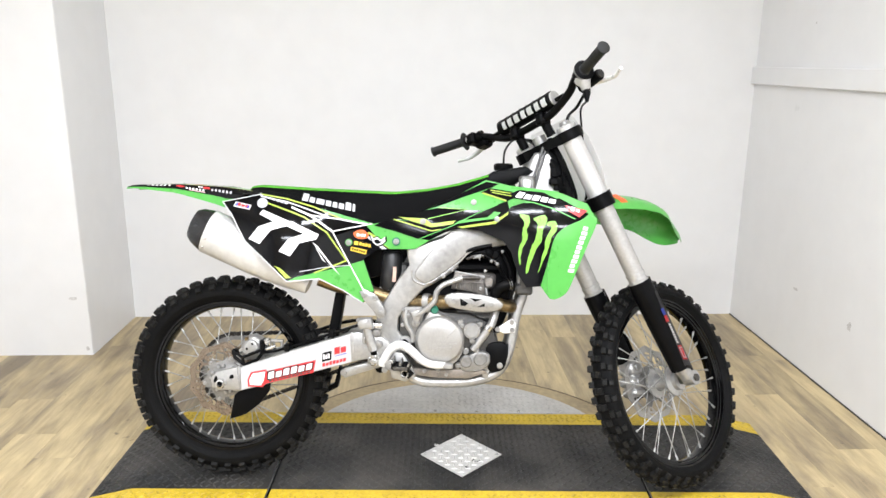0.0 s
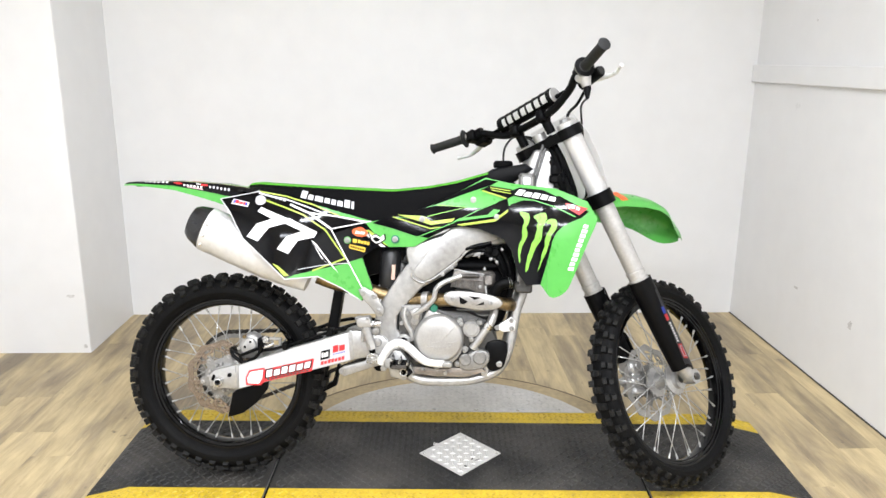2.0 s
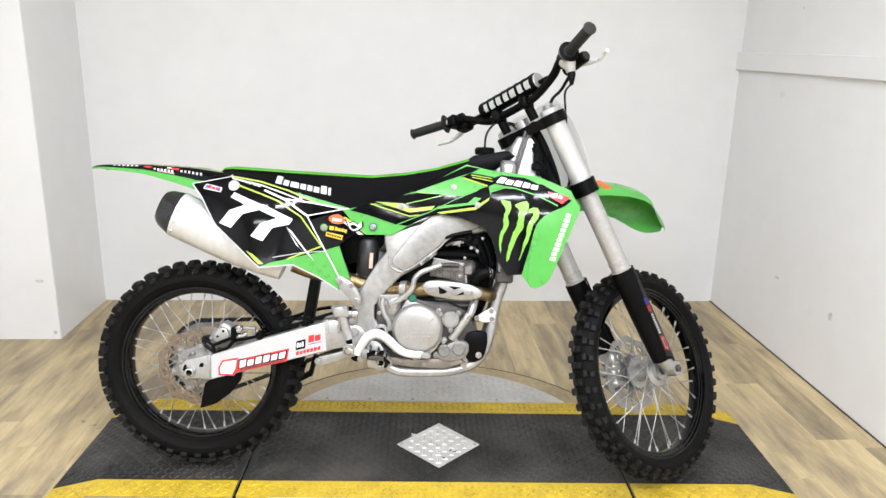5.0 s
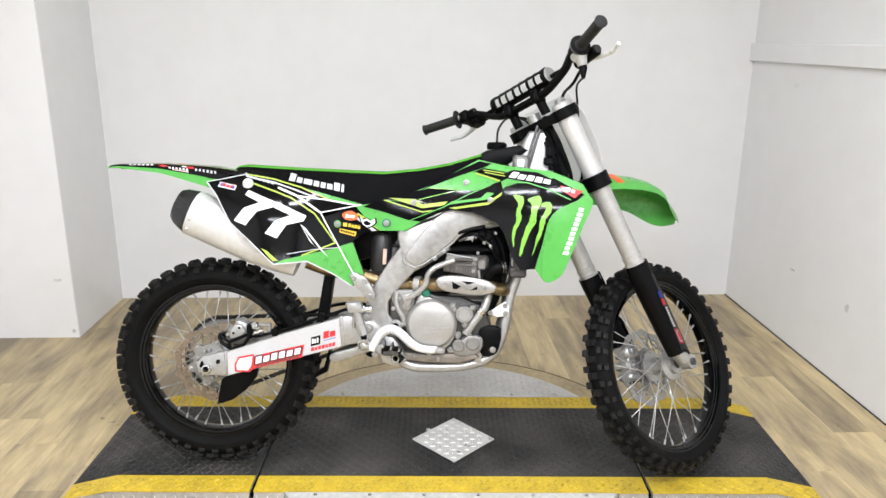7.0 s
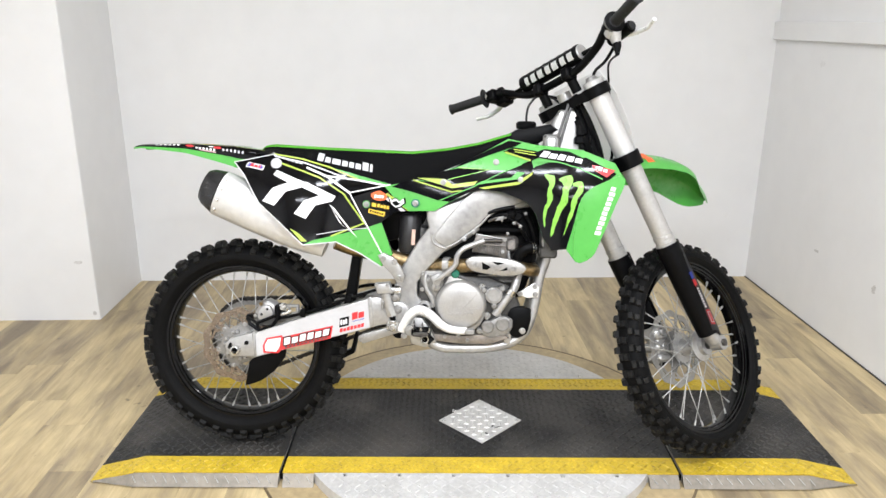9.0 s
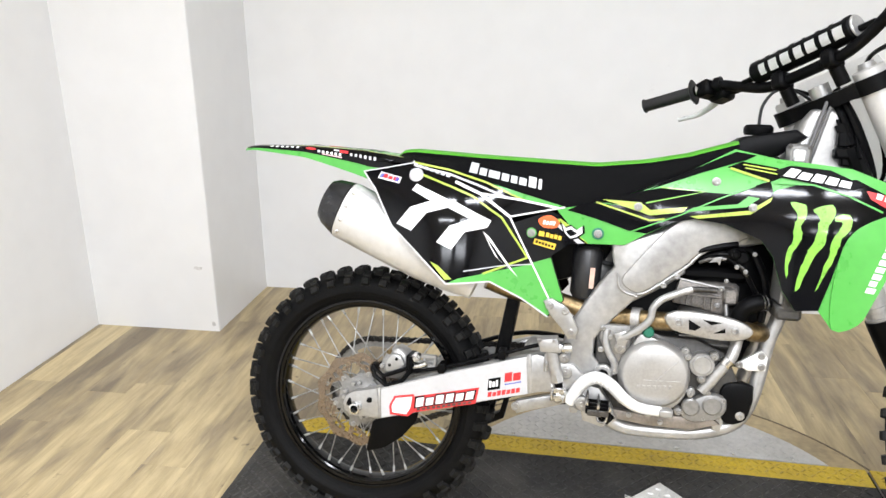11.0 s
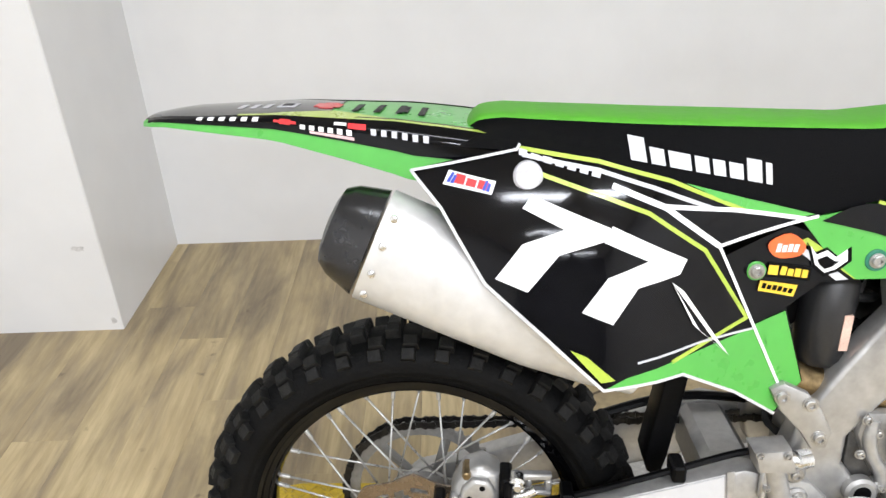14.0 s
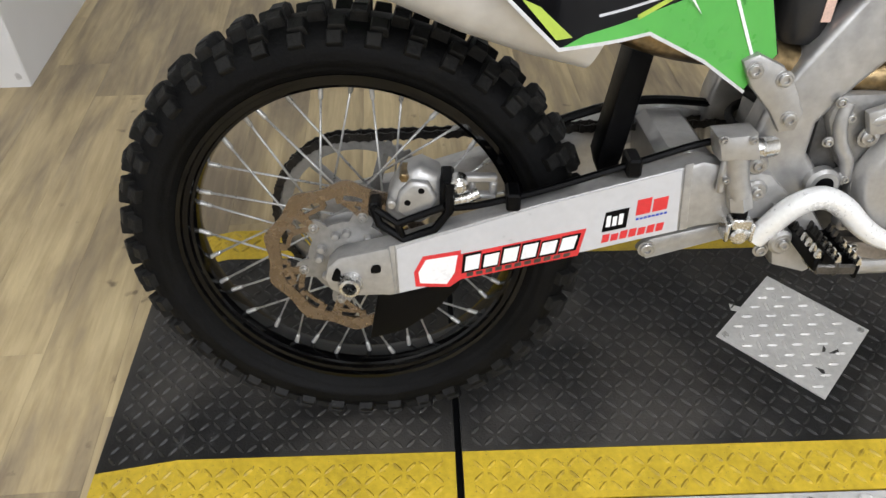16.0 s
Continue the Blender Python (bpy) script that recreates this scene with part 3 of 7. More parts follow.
def side_skirt(xs, sign):
    """A sloping bare tread-plate side under the painted edge of a ramp."""
    edge = CY + sign * HALF
    low = FLOOR_Z + 0.0055
    bm = bmesh.new()
    rows = [[bm.verts.new((x, edge + sign * dy * min(1, (z - low) / 0.03 + 0.02), low if dz is None else z + dz)) for x, z in xs] for dy, dz in ((-0.002, -0.0045), (0.030, None), (-0.002, None))]
    for p, q in zip(rows, rows[1:] + rows[:1]):
        for k in range(len(xs) - 1):
            bm.faces.new((p[k], p[k + 1], q[k + 1], q[k]))
    for k in (0, -1):
        bm.faces.new([r[k] for r in rows])
    skirt = part("side_skirt", bm, SHADEDTREAD, table, "bare tread-plate side of the ramp")
    bars = []
    a, b = xs[0][0], xs[-1][0]
    n = int((b - a) / 0.032)
    for k in range(n):
        x = a + (k + 0.5) * 0.032
        z = float(np.interp(x, [p[0] for p in xs], [p[1] for p in xs]))
        if z - low > 0.028:
            y = edge + sign * 0.016
            bars.append(tube([(x - 0.007, y - sign * 0.008, z - 0.010), (x + 0.007, y + sign * 0.006, z - 0.024)], 0.0016, 5, curved=False))
    if bars:
        tagged(part("tread_pattern", merge(*bars), TREAD, skirt), "", "", "", "stuff")


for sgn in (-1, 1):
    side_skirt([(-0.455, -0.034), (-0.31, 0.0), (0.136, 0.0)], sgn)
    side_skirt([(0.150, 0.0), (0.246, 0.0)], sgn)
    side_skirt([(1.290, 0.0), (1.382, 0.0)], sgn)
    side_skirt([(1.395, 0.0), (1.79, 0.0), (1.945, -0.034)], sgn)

cover = bmesh.new()
face = cover.faces.new([cover.verts.new(p) for p in ((0.633, 0.12, 0.001), (0.778, -0.026, 0.001), (0.923, 0.123, 0.001), (0.782, 0.270, 0.001))])
ext = bmesh.ops.extrude_face_region(cover, geom=[face])
bmesh.ops.translate(cover, vec=(0, 0, 0.003), verts=[g for g in ext["geom"] if isinstance(g, bmesh.types.BMVert)])
plate = part("access_plate", cover, BARETREAD, table, "bare diamond-set access plate with two corner screws")
tread_part(tread(0.6, 0.95, -0.04, 0.29, lambda x, y: abs(x - 0.778) / 0.137 + abs(y - 0.122) / 0.138 < 1 and abs(x - 0.778) < 0.112, lambda x, y: 0.0041, 0.0235, 0.80, 0.0030, 0), BARETREAD, plate)
for sx, sy in ((0.650, 0.121), (0.906, 0.123)):
    part("screw", moved(lathe([(0.0065, 0), (0.006, 0.003), (0.002, 0.0036), (0, 0.003)], 10), pose(sx, sy, 0.004, 90)), STEEL, plate, "", 40)


def flat_patch(name, corners, z, material, parent, label):
    """A thin flat piece lying on the deck."""
    bm = bmesh.new()
    f = bm.faces.new([bm.verts.new((x, y, z)) for x, y in corners])
    ext = bmesh.ops.extrude_face_region(bm, geom=[f])
    bmesh.ops.translate(bm, vec=(0, 0, 0.0005), verts=[v for v in ext["geom"] if isinstance(v, bmesh.types.BMVert)])
    return part(name, bm, material, parent, label)


flat_patch("tape_scrap", [(0.6827, 0.2008), (0.7052, 0.1889), (0.6931, 0.1799), (0.6813, 0.1836)], 0.0012, BARETREAD, table, "scrap of silver tape beside the plate")
for corners in ([(0.8226, 0.0909), (0.8236, 0.0757), (0.8127, 0.0746)], [(0.8448, 0.0803), (0.8447, 0.0674), (0.8338, 0.0706), (0.8236, 0.0714)], [(0.7876, 0.0411), (0.8007, 0.0351), (0.7976, 0.0186), (0.7949, 0.0247)]):
    flat_patch("scratch", corners, 0.0041, CASE, plate, "dark scratch")



# ---- the motorcycle ----
# Its own frame: x forward from the rear axle, y to its left, z up from the tyres' contact.
BIKE = pose(-0.007, -0.004, 0.006, 0, 0, -2.18) @ pose(0, 0, 0, -11.0)
bike = thing("motorcycle", "green and black motocross motorcycle with race number, leaning, bars turned", "motorcycle", m=BIKE)
RR, RF, BASE = 0.336, 0.3425, 1.466
RAKE, STEER = radians(26.43), radians(42.57)
AXIS = Vector((-math.sin(RAKE), 0, math.cos(RAKE)))
ACROSS = Vector((math.cos(RAKE), 0, math.sin(RAKE)))
FRONT_AXLE = Vector((BASE, 0, RF))
PIVOT = FRONT_AXLE - 0.025 * ACROSS
TURNED = Matrix.Translation(PIVOT) @ Matrix.Rotation(STEER, 4, AXIS) @ Matrix.Translation(-PIVOT)


def bolt(x, z, y, parent, r=0.008, side=-1, material=None, m=None):
    """A hex-socket bolt head with a washer, facing sideways."""
    r *= 0.82
    bm = lathe([(r * 1.35, 0), (r * 1.35, 0.0012), (r, 0.0014), (r, 0.005), (r * 0.85, 0.006), (r * 0.5, 0.006), (r * 0.45, 0.003), (0, 0.003)], 14)
    if side < 0:
        moved(bm, Matrix.Diagonal((1, -1, 1, 1)))
    return part("bolt", moved(bm, Matrix.Translation((x, y, z))), material or BOLTM, parent, "", 35, m)


def tyre_mesh(R, bead, half, rows, count, knob):
    """A knobbly tyre about the y axis: the carcass, and its moulded knobs."""
    crown = R - knob
    hh = (crown - bead) / 2
    rc = bead + hh
    ribs = ((100, 0.0012), (122, 0.0014))
    prof = []
    for q in np.linspace(-152, 152, 77):
        lift = sum(h * max(0.0, 1 - abs(abs(q) - d) / 5.0) for d, h in ribs)
        a = radians(q)
        prof.append((rc + (hh + lift * 0.3) * math.cos(a), (half + lift) * math.sin(a) * (1.0 if abs(q) < 110 else 0.96)))
    inner = [(rc - hh * 0.9, half * 0.30), (rc - hh * 0.9, -half * 0.30)]
    bm = lathe(prof + inner, 96, closed=True)
    carcass, bm = bm, bmesh.new()
    rnd = random.Random(int(R * 1000))
    for deg, wide, long, shift, h in rows:
        a = radians(deg)
        r, y = rc + hh * math.cos(a), half * math.sin(a)
        nr, ny = math.cos(a) * half, math.sin(a) * hh
        ln = math.hypot(nr, ny)
        nr, ny = nr / ln, ny / ln
        for k in range(count):
            th = 2 * math.pi * (k + shift) / count + 0.006 * (rnd.random() - 0.5)
            er = Vector((math.cos(th), 0, math.sin(th)))
            et = Vector((-math.sin(th), 0, math.cos(th)))
            n = er * nr + Vector((0, ny, 0))
            s = et.cross(n)
            c = er * r + Vector((0, y, 0))
            hk = h * (0.92 + 0.1 * rnd.random())
            vs = []
            for dz, k2 in ((-0.004, 1.15), (hk * 0.85, 1.0), (hk, 0.86)):
                vs.append([bm.verts.new(c + n * dz + et * long * k2 * u + s * wide * k2 * v) for u, v in ((-0.5, -0.5), (0.5, -0.5), (0.5, 0.5), (-0.5, 0.5))])
            for p, q in zip(vs, vs[1:]):
                for i in range(4):
                    bm.faces.new((p[i], p[(i + 1) % 4], q[(i + 1) % 4], q[i]))
            bm.faces.new(vs[-1])
    return carcass, bm


def ring_sector(bm, r0, r1, y0, y1, a0, a1, steps=6, r0b=None, r1b=None):
    """Part of a flat ring about the y axis; its radii may run on to r0b and r1b."""
    r0b, r1b = r0b or r0, r1b or r1
    loops = []
    for k in range(steps + 1):
        u = k / steps
        a = a0 + (a1 - a0) * u
        p, q = r0 + (r0b - r0) * u, r1 + (r1b - r1) * u
        loops.append([bm.verts.new((r * math.cos(a), y, r * math.sin(a))) for r, y in ((p, y0), (q, y0), (q, y1), (p, y1))])
    for p, q in zip(loops, loops[1:]):
        for i in range(4):
            bm.faces.new((p[i], p[(i + 1) % 4], q[(i + 1) % 4], q[i]))
    bm.faces.new(loops[0])
    bm.faces.new(loops[-1][::-1])


def brake_disc(outer, ears, waves, y, t=0.004):
    """A wave-edged disc: a solid band, slotted webs and ears that carry the bolts."""
    bm = bmesh.new()
    n = waves * 12
    loops = []
    for k in range(n):
        a = 2 * math.pi * k / n
        w = 0.5 + 0.5 * math.cos(a * waves)
        ro, ri = outer - 0.009 * w ** 0.7, outer - 0.022 - 0.004 * w
        loops.append([bm.verts.new((r * math.cos(a), yy, r * math.sin(a))) for r, yy in ((ri, y), (ro, y), (ro, y + t), (ri, y + t))])
    for p, q in zip(loops, loops[1:] + loops[:1]):
        for i in range(4):
            bm.faces.new((p[i], p[(i + 1) % 4], q[(i + 1) % 4], q[i]))
    step = 2 * math.pi / waves
    webs, arms = (y + 0.0004, y + t - 0.0004), (y + 0.0008, y + t - 0.0008)
    for k in range(waves):
        a = k * step
        ring_sector(bm, outer - 0.037, outer - 0.031, *webs, a + 0.04, a + step * 0.64)
        ring_sector(bm, outer - 0.034, outer - 0.020, *arms, a, a + 0.09, 2)
        ring_sector(bm, outer - 0.034, outer - 0.020, *arms, a + step * 0.58, a + step * 0.58 + 0.11, 2)
    for k in range(ears):
        a = 2 * math.pi * k / ears + 0.25
        ring_sector(bm, 0.064, outer - 0.021, y + 0.0012, y + t - 0.0012, a - 0.09, a + 0.06, 3)
        ring_sector(bm, 0.066, 0.077, y + 0.0016, y + t - 0.0016, a + 0.05, a + 0.34, 4, outer - 0.038, outer - 0.028)
    return bm


def disc_carrier(parent, y, side, ears=6):
    """The hub's bolted face: a ring with ears, dome bolts and an open bearing bore."""
    s = side
    bm = bmesh.new()
    loops = []
    for k in range(120):
        a = 2 * math.pi * k / 120
        near = min(abs((a - 0.25 - 2 * math.pi * e / ears + math.pi) % (2 * math.pi) - math.pi) for e in range(ears))
        ro = 0.060 + 0.020 * (1 - min(1, near / 0.24) ** 4)
        loops.append([bm.verts.new((r * math.cos(a), yy, r * math.sin(a))) for r, yy in ((0.024, y), (ro, y), (ro, y + s * 0.004), (0.058, y + s * 0.0045), (0.036, y + s * 0.006), (0.030, y + s * 0.010), (0.026, y + s * 0.010), (0.024, y + s * 0.006))])
    for p, q in zip(loops, loops[1:] + loops[:1]):
        for i in range(8):
            bm.faces.new((p[i], p[(i + 1) % 8], q[(i + 1) % 8], q[i]))
    ring = part("disc_carrier", bm, COVER, parent, "cast hub face with dome bolts", 35)
    for k in range(ears):
        a = 2 * math.pi * k / ears + 0.25
        bolt(0.070 * math.cos(a), 0.070 * math.sin(a), y + s * 0.004, ring, 0.0065, s)
    for k in range(12):
        a = 2 * math.pi * (k + (0.16 if k % 2 else -0.16)) / 12
        dome = lathe([(0.0065, 0), (0.0062, s * 0.004), (0.0045, s * 0.0075), (0, s * 0.0085)], 10)
        part("dome_bolt", moved(dome, Matrix.Translation((0.0445 * math.cos(a), y + s * 0.006, 0.0445 * math.sin(a)))), ALLOY, ring, "", 50)
    part("bearing_seal", lathe([(0, y), (0.024, y), (0.024, y + s * 0.002), (0, y + s * 0.002)], 24), BLACK, ring)


def spoke_mesh(r0, y0, r1, twist):
    """One spoke with its nipple, from the hub flange to the rim."""
    a = Vector((r0 * math.cos(twist), y0, r0 * math.sin(twist)))
    b = Vector((r1, 0.006 * (1 if y0 > 0 else -1), 0))
    d = (b - a).normalized()
    bm = tube([a, b], 0.0017, 6, curved=False)
    tube([b - d * 0.018, b - d * 0.015, b - d * 0.004, b + d * 0.004], [0.0023, 0.0034, 0.0034, 0.0042], 7, bm=bm, curved=False)
    me = bpy.data.meshes.new("spoke")
    bm.to_mesh(me)
    bm.free()
    me.materials.append(SPOKEM)
    for p in me.polygons:
        p.use_smooth = True
    return me


def wheel(name, R, bead, half, m, label, rows, count, knob, flange, hub_r):
    hub = lathe([(0.016, -0.062), (hub_r * 0.62, -0.060), (hub_r * 0.66, -0.046), (hub_r, -0.040), (hub_r, -0.033), (hub_r * 0.58, -0.028), (hub_r * 0.5, 0),
                 (hub_r * 0.58, 0.028), (hub_r, 0.033), (hub_r, 0.040), (hub_r * 0.66, 0.046), (hub_r * 0.62, 0.060), (0.016, 0.062)], 40, closed=True)
    top = part(name, hub, ALLOY, bike, label, 35, m)
    carcass, knobs = tyre_mesh(R, bead, half, rows, count, knob)
    tyre = part("tyre", carcass, RUBBER, top, "worn black knobbly motocross tyre", 42)
    tagged(part("tread", knobs, KNOB, tyre, "worn rubber knobs toned paler for dust and light on their faces"), "worn rubber knobs toned paler for dust and light on their faces", "", "", "stuff")
    b = bead
    w = half * 0.62
    rim = lathe([(b + 0.010, -w - 0.003), (b + 0.012, -w), (b + 0.004, -w + 0.002), (b - 0.002, -w + 0.005), (b - 0.006, -w * 0.55), (b - 0.008, 0), (b - 0.006, w * 0.55), (b - 0.002, w - 0.005), (b + 0.004, w - 0.002), (b + 0.012, w), (b + 0.010, w + 0.003),
                 (b + 0.004, w + 0.003), (b + 0.002, w * 0.92), (b - 0.005, w * 0.90), (b - 0.007, w * 0.72), (b - 0.011, w * 0.66), (b - 0.0125, w * 0.45), (b - 0.0135, w * 0.30), (b - 0.0135, -w * 0.30), (b - 0.0125, -w * 0.45), (b - 0.011, -w * 0.66), (b - 0.007, -w * 0.72), (b - 0.005, -w * 0.90), (b + 0.002, -w * 0.92), (b + 0.004, -w - 0.003)], 96, closed=True)
    part("rim", rim, RIMM, top, "black anodised rim", 30)
    r1 = b - 0.0125
    kinds = [(spoke_mesh(flange, s * 0.036, r1, radians(t * 62)), s) for s in (-1, 1) for t in (-1, 1)]
    n = 36
    for k in range(n):
        me, s = kinds[(k % 2) * 2 + (k // 2) % 2]
        ob = new("spoke", me)
        ob.parent = top
        ob.matrix_basis = Matrix.Rotation(2 * math.pi * (k + 0.35 * ((k // 2) % 2) - 0.17) / n, 4, "Y")
    return top


REAR_ROWS = ((0, 0.030, 0.019, 0.5, 0.0145), (-21, 0.014, 0.020, 0.52, 0.0145), (21, 0.014, 0.020, 0.48, 0.0145), (-42, 0.016, 0.021, 0.0, 0.014), (42, 0.016, 0.021, 0.0, 0.014), (-62, 0.017, 0.019, 0.06, 0.0095), (62, 0.017, 0.019, 0.06, 0.0095))
FRONT_ROWS = ((-11, 0.014, 0.018, 0.5, 0.013), (11, 0.014, 0.018, 0.46, 0.013), (-36, 0.014, 0.019, 0.0, 0.013), (36, 0.014, 0.019, 0.04, 0.013), (-61, 0.015, 0.016, 0.06, 0.009), (61, 0.015, 0.016, 0.0, 0.009))
rear_wheel = wheel("rear_wheel", RR, 0.2415, 0.052, Matrix.Translation((0, 0, RR)), "rear wheel with black rim and steel spokes", REAR_ROWS, 40, 0.0145, 0.050, 0.058)
front_wheel = wheel("front_wheel", RF, 0.2667, 0.044, TURNED @ Matrix.Translation(FRONT_AXLE), "front wheel with black rim, turned aside", FRONT_ROWS, 42, 0.013, 0.042, 0.050)
part("brake_disc", brake_disc(0.123, 6, 10, -0.072), DISC, rear_wheel, "wave-edged brown steel brake disc", 40)
part("brake_disc", brake_disc(0.130, 6, 10, 0.064), FDISC, front_wheel, "wave-edged steel brake disc", 40)
disc_carrier(rear_wheel, -0.066, -1)
disc_carrier(front_wheel, 0.062, 1)

# rear sprocket and chain on the far side
def sprocket(r, teeth, y, r_in):
    bm = bmesh.new()
    n = teeth * 4
    loops = []
    for k in range(n):
        a = 2 * math.pi * k / n
        ro = r + (0.006 if k % 4 in (1, 2) else 0.0)
        loops.append([bm.verts.new((q * math.cos(a), yy, q * math.sin(a))) for q, yy in ((r_in, y), (ro, y), (ro, y + 0.005), (r_in, y + 0.005))])
    for p, q in zip(loops, loops[1:] + loops[:1]):
        for i in range(4):
            bm.faces.new((p[i], p[(i + 1) % 4], q[(i + 1) % 4], q[i]))
    return bm


spr = sprocket(0.124, 50, 0.060, 0.106)
cog = part("sprocket", spr, COVER, rear_wheel, "alloy rear sprocket", 30)
for k in range(6):
    a = 2 * math.pi * k / 6
    part("sprocket_arm", tube([(0.045 * math.cos(a), 0.0625, 0.045 * math.sin(a)), (0.108 * math.cos(a + 0.15), 0.0625, 0.108 * math.sin(a + 0.15))], 0.009, 6, flat=0.4, curved=False), COVER, cog)
SPX, SPZ, SPR = 0.545, 0.455, 0.034


def chain_path():
    up, low = [], []
    a0 = math.atan2(SPZ - RR, SPX)
    for a in np.linspace(a0 + math.pi / 2, a0 + 1.5 * math.pi, 30):
        up.append(Vector((0.1285 * math.cos(a), 0, RR + 0.1285 * math.sin(a))))
    for a in np.linspace(a0 - math.pi / 2, a0 + math.pi / 2, 9):
        low.append(Vector((SPX + SPR * math.cos(a), 0, SPZ + SPR * math.sin(a))))
    return up + low


def chain():
    pts = chain_path()
    pts.append(pts[0])
    seg = [(b - a).length for a, b in zip(pts, pts[1:])]
    total = sum(seg)
    n = int(total / 0.0159)
    bm = bmesh.new()
    cum = np.concatenate([[0], np.cumsum(seg)])
    at = lambda s: Vector((float(np.interp(s % total, cum, [p.x for p in pts])), 0.0625, float(np.interp(s % total, cum, [p.z for p in pts]))))
    for k in range(n):
        a, b = at(k * total / n), at((k + 1) * total / n)
        d = (b - a).normalized()
        up = Vector((-d.z, 0, d.x))
        w = 0.0052 if k % 2 else 0.0082
        for s in (-1, 1):
            ring = []
            for u, v in ((-0.15, -0.7), (-0.15, 0.7), (0.1, 1), (0.3, 0.75), (0.7, 0.75), (0.9, 1), (1.15, 0.7), (1.15, -0.7), (0.9, -1), (0.7, -0.75), (0.3, -0.75), (0.1, -1)):
                ring.append(a + (b - a) * u + up * v * 0.0068 + Vector((0, s * w, 0)))
            v1 = [bm.verts.new(q) for q in ring]
            v2 = [bm.verts.new(q + Vector((0, s * 0.002, 0))) for q in ring]
            bm.faces.new(v1)
            bm.faces.new(v2)
            for i in range(len(ring)):
                j = (i + 1) % len(ring)
                bm.faces.new((v1[i], v1[j], v2[j], v2[i]))
    return bm


part("chain", chain(), mat("oily_chain_steel", (0.028, 0.026, 0.024), 0.32, 0.7, 60, 0.5), bike, "oily dark steel drive chain")

guide = part("chain_guide", merge(
    slab([(0.268, 0.262), (0.300, 0.258), (0.352, 0.286), (0.366, 0.352), (0.356, 0.360), (0.340, 0.300), (0.296, 0.276), (0.276, 0.280), (0.286, 0.330), (0.276, 0.334)], 0.046, 0.080, 0.003),
    slab([(0.300, 0.296), (0.326, 0.308), (0.332, 0.336), (0.306, 0.322)], 0.046, 0.080, 0.003)), BLACK, bike, "black chain guide block under the swingarm", 40)

# ---- swingarm ----
def arm(side):
    y0, y1 = side * 0.078, side * 0.114
    bm = slab([(-0.028, 0.327), (-0.020, 0.312), (0.055, 0.304), (0.454, 0.416), (0.545, 0.43), (0.56, 0.46), (0.53, 0.49), (0.444, 0.508), (0.25, 0.450), (0.056, 0.384), (-0.012, 0.366), (-0.028, 0.350)], y0, y1, 0.006, 2)
    return part("swingarm", bm, ALLOY, bike, "cast aluminium swingarm", 40)


swing = arm(-1)
swing_far = arm(1)
part("cross_brace", boxes((0.40, 0.47, -0.078, 0.078, 0.43, 0.505), bevel=0.012), ALLOY, swing, "", 40)
block = part("axle_block", slab([(-0.031, 0.338), (-0.026, 0.356), (-0.010, 0.371), (0.057, 0.387), (0.064, 0.312), (-0.004, 0.309), (-0.024, 0.320)], -0.110, -0.122, 0.005, 2), ALLOY, swing, "machined axle block", 40)
part("axle_nut", lathe([(0.0085, -0.116), (0.0165, -0.118), (0.0165, -0.128), (0.0135, -0.137), (0.0095, -0.138), (0.0085, -0.134)], 24, closed=True), STEEL, block, "hollow round axle nut", 35, Matrix.Translation((0.004, 0, 0.333)))
part("axle_bore", disc_y(0.004, 0.333, 0.0088, -0.118, -0.124, 0.001), BLACK, block)
for poly in ([(-0.021, 0.338), (-0.011, 0.336), (-0.008, 0.350), (-0.014, 0.356)], [(0.032, 0.349), (0.044, 0.350), (0.044, 0.361), (0.034, 0.360)]):
    part("window", slab(poly, -0.1215, -0.1228, 0, 2, 3), BLACK, block)
part("end_lip", slab([(0.056, 0.309), (0.066, 0.311), (0.064, 0.389), (0.055, 0.387)], -0.112, -0.1175, 0.002), ALLOY, swing, "", 40)
part("cast_step", slab([(0.428, 0.412), (0.438, 0.414), (0.430, 0.508), (0.420, 0.505)], -0.112, -0.117, 0.002), ALLOY, swing, "", 40)
part("arm_sticker", slab([(0.068, 0.311), (0.426, 0.411), (0.418, 0.497), (0.25, 0.446), (0.066, 0.382)], -0.1135, -0.1148), ARMFILM, swing, "white sticker sheet with coloured sponsor shapes")


def quad_blocks(n, a, b, c, d, y, gap=0.28, parent=None, material=None, t=0.0007, name="lettering", off=None, seed=1):
    """A row of plain blocks inside the slanted box a (low start), b (low end), c (high end), d (high start)."""
    rnd = random.Random(seed)
    a, b, c, d = (Vector(p) for p in (a, b, c, d))
    bms = []
    for k in range(n):
        u0, u1 = k / n + 0.0, (k + 1 - gap) / n
        lo = 0.0
        hi = 1.0 if k == 0 else 0.80 + 0.2 * rnd.random()
        p = lambda u, v: tuple((a.lerp(b, u)).lerp(d.lerp(c, u), v))
        poly = [p(u0, lo), p(u1, lo), p(u1, hi), p(u0, hi)]
        bms.append(skin(poly, off, 0.001) if off is not None else slab(poly, y, y - t))
    return part(name, merge(*bms), material, parent)


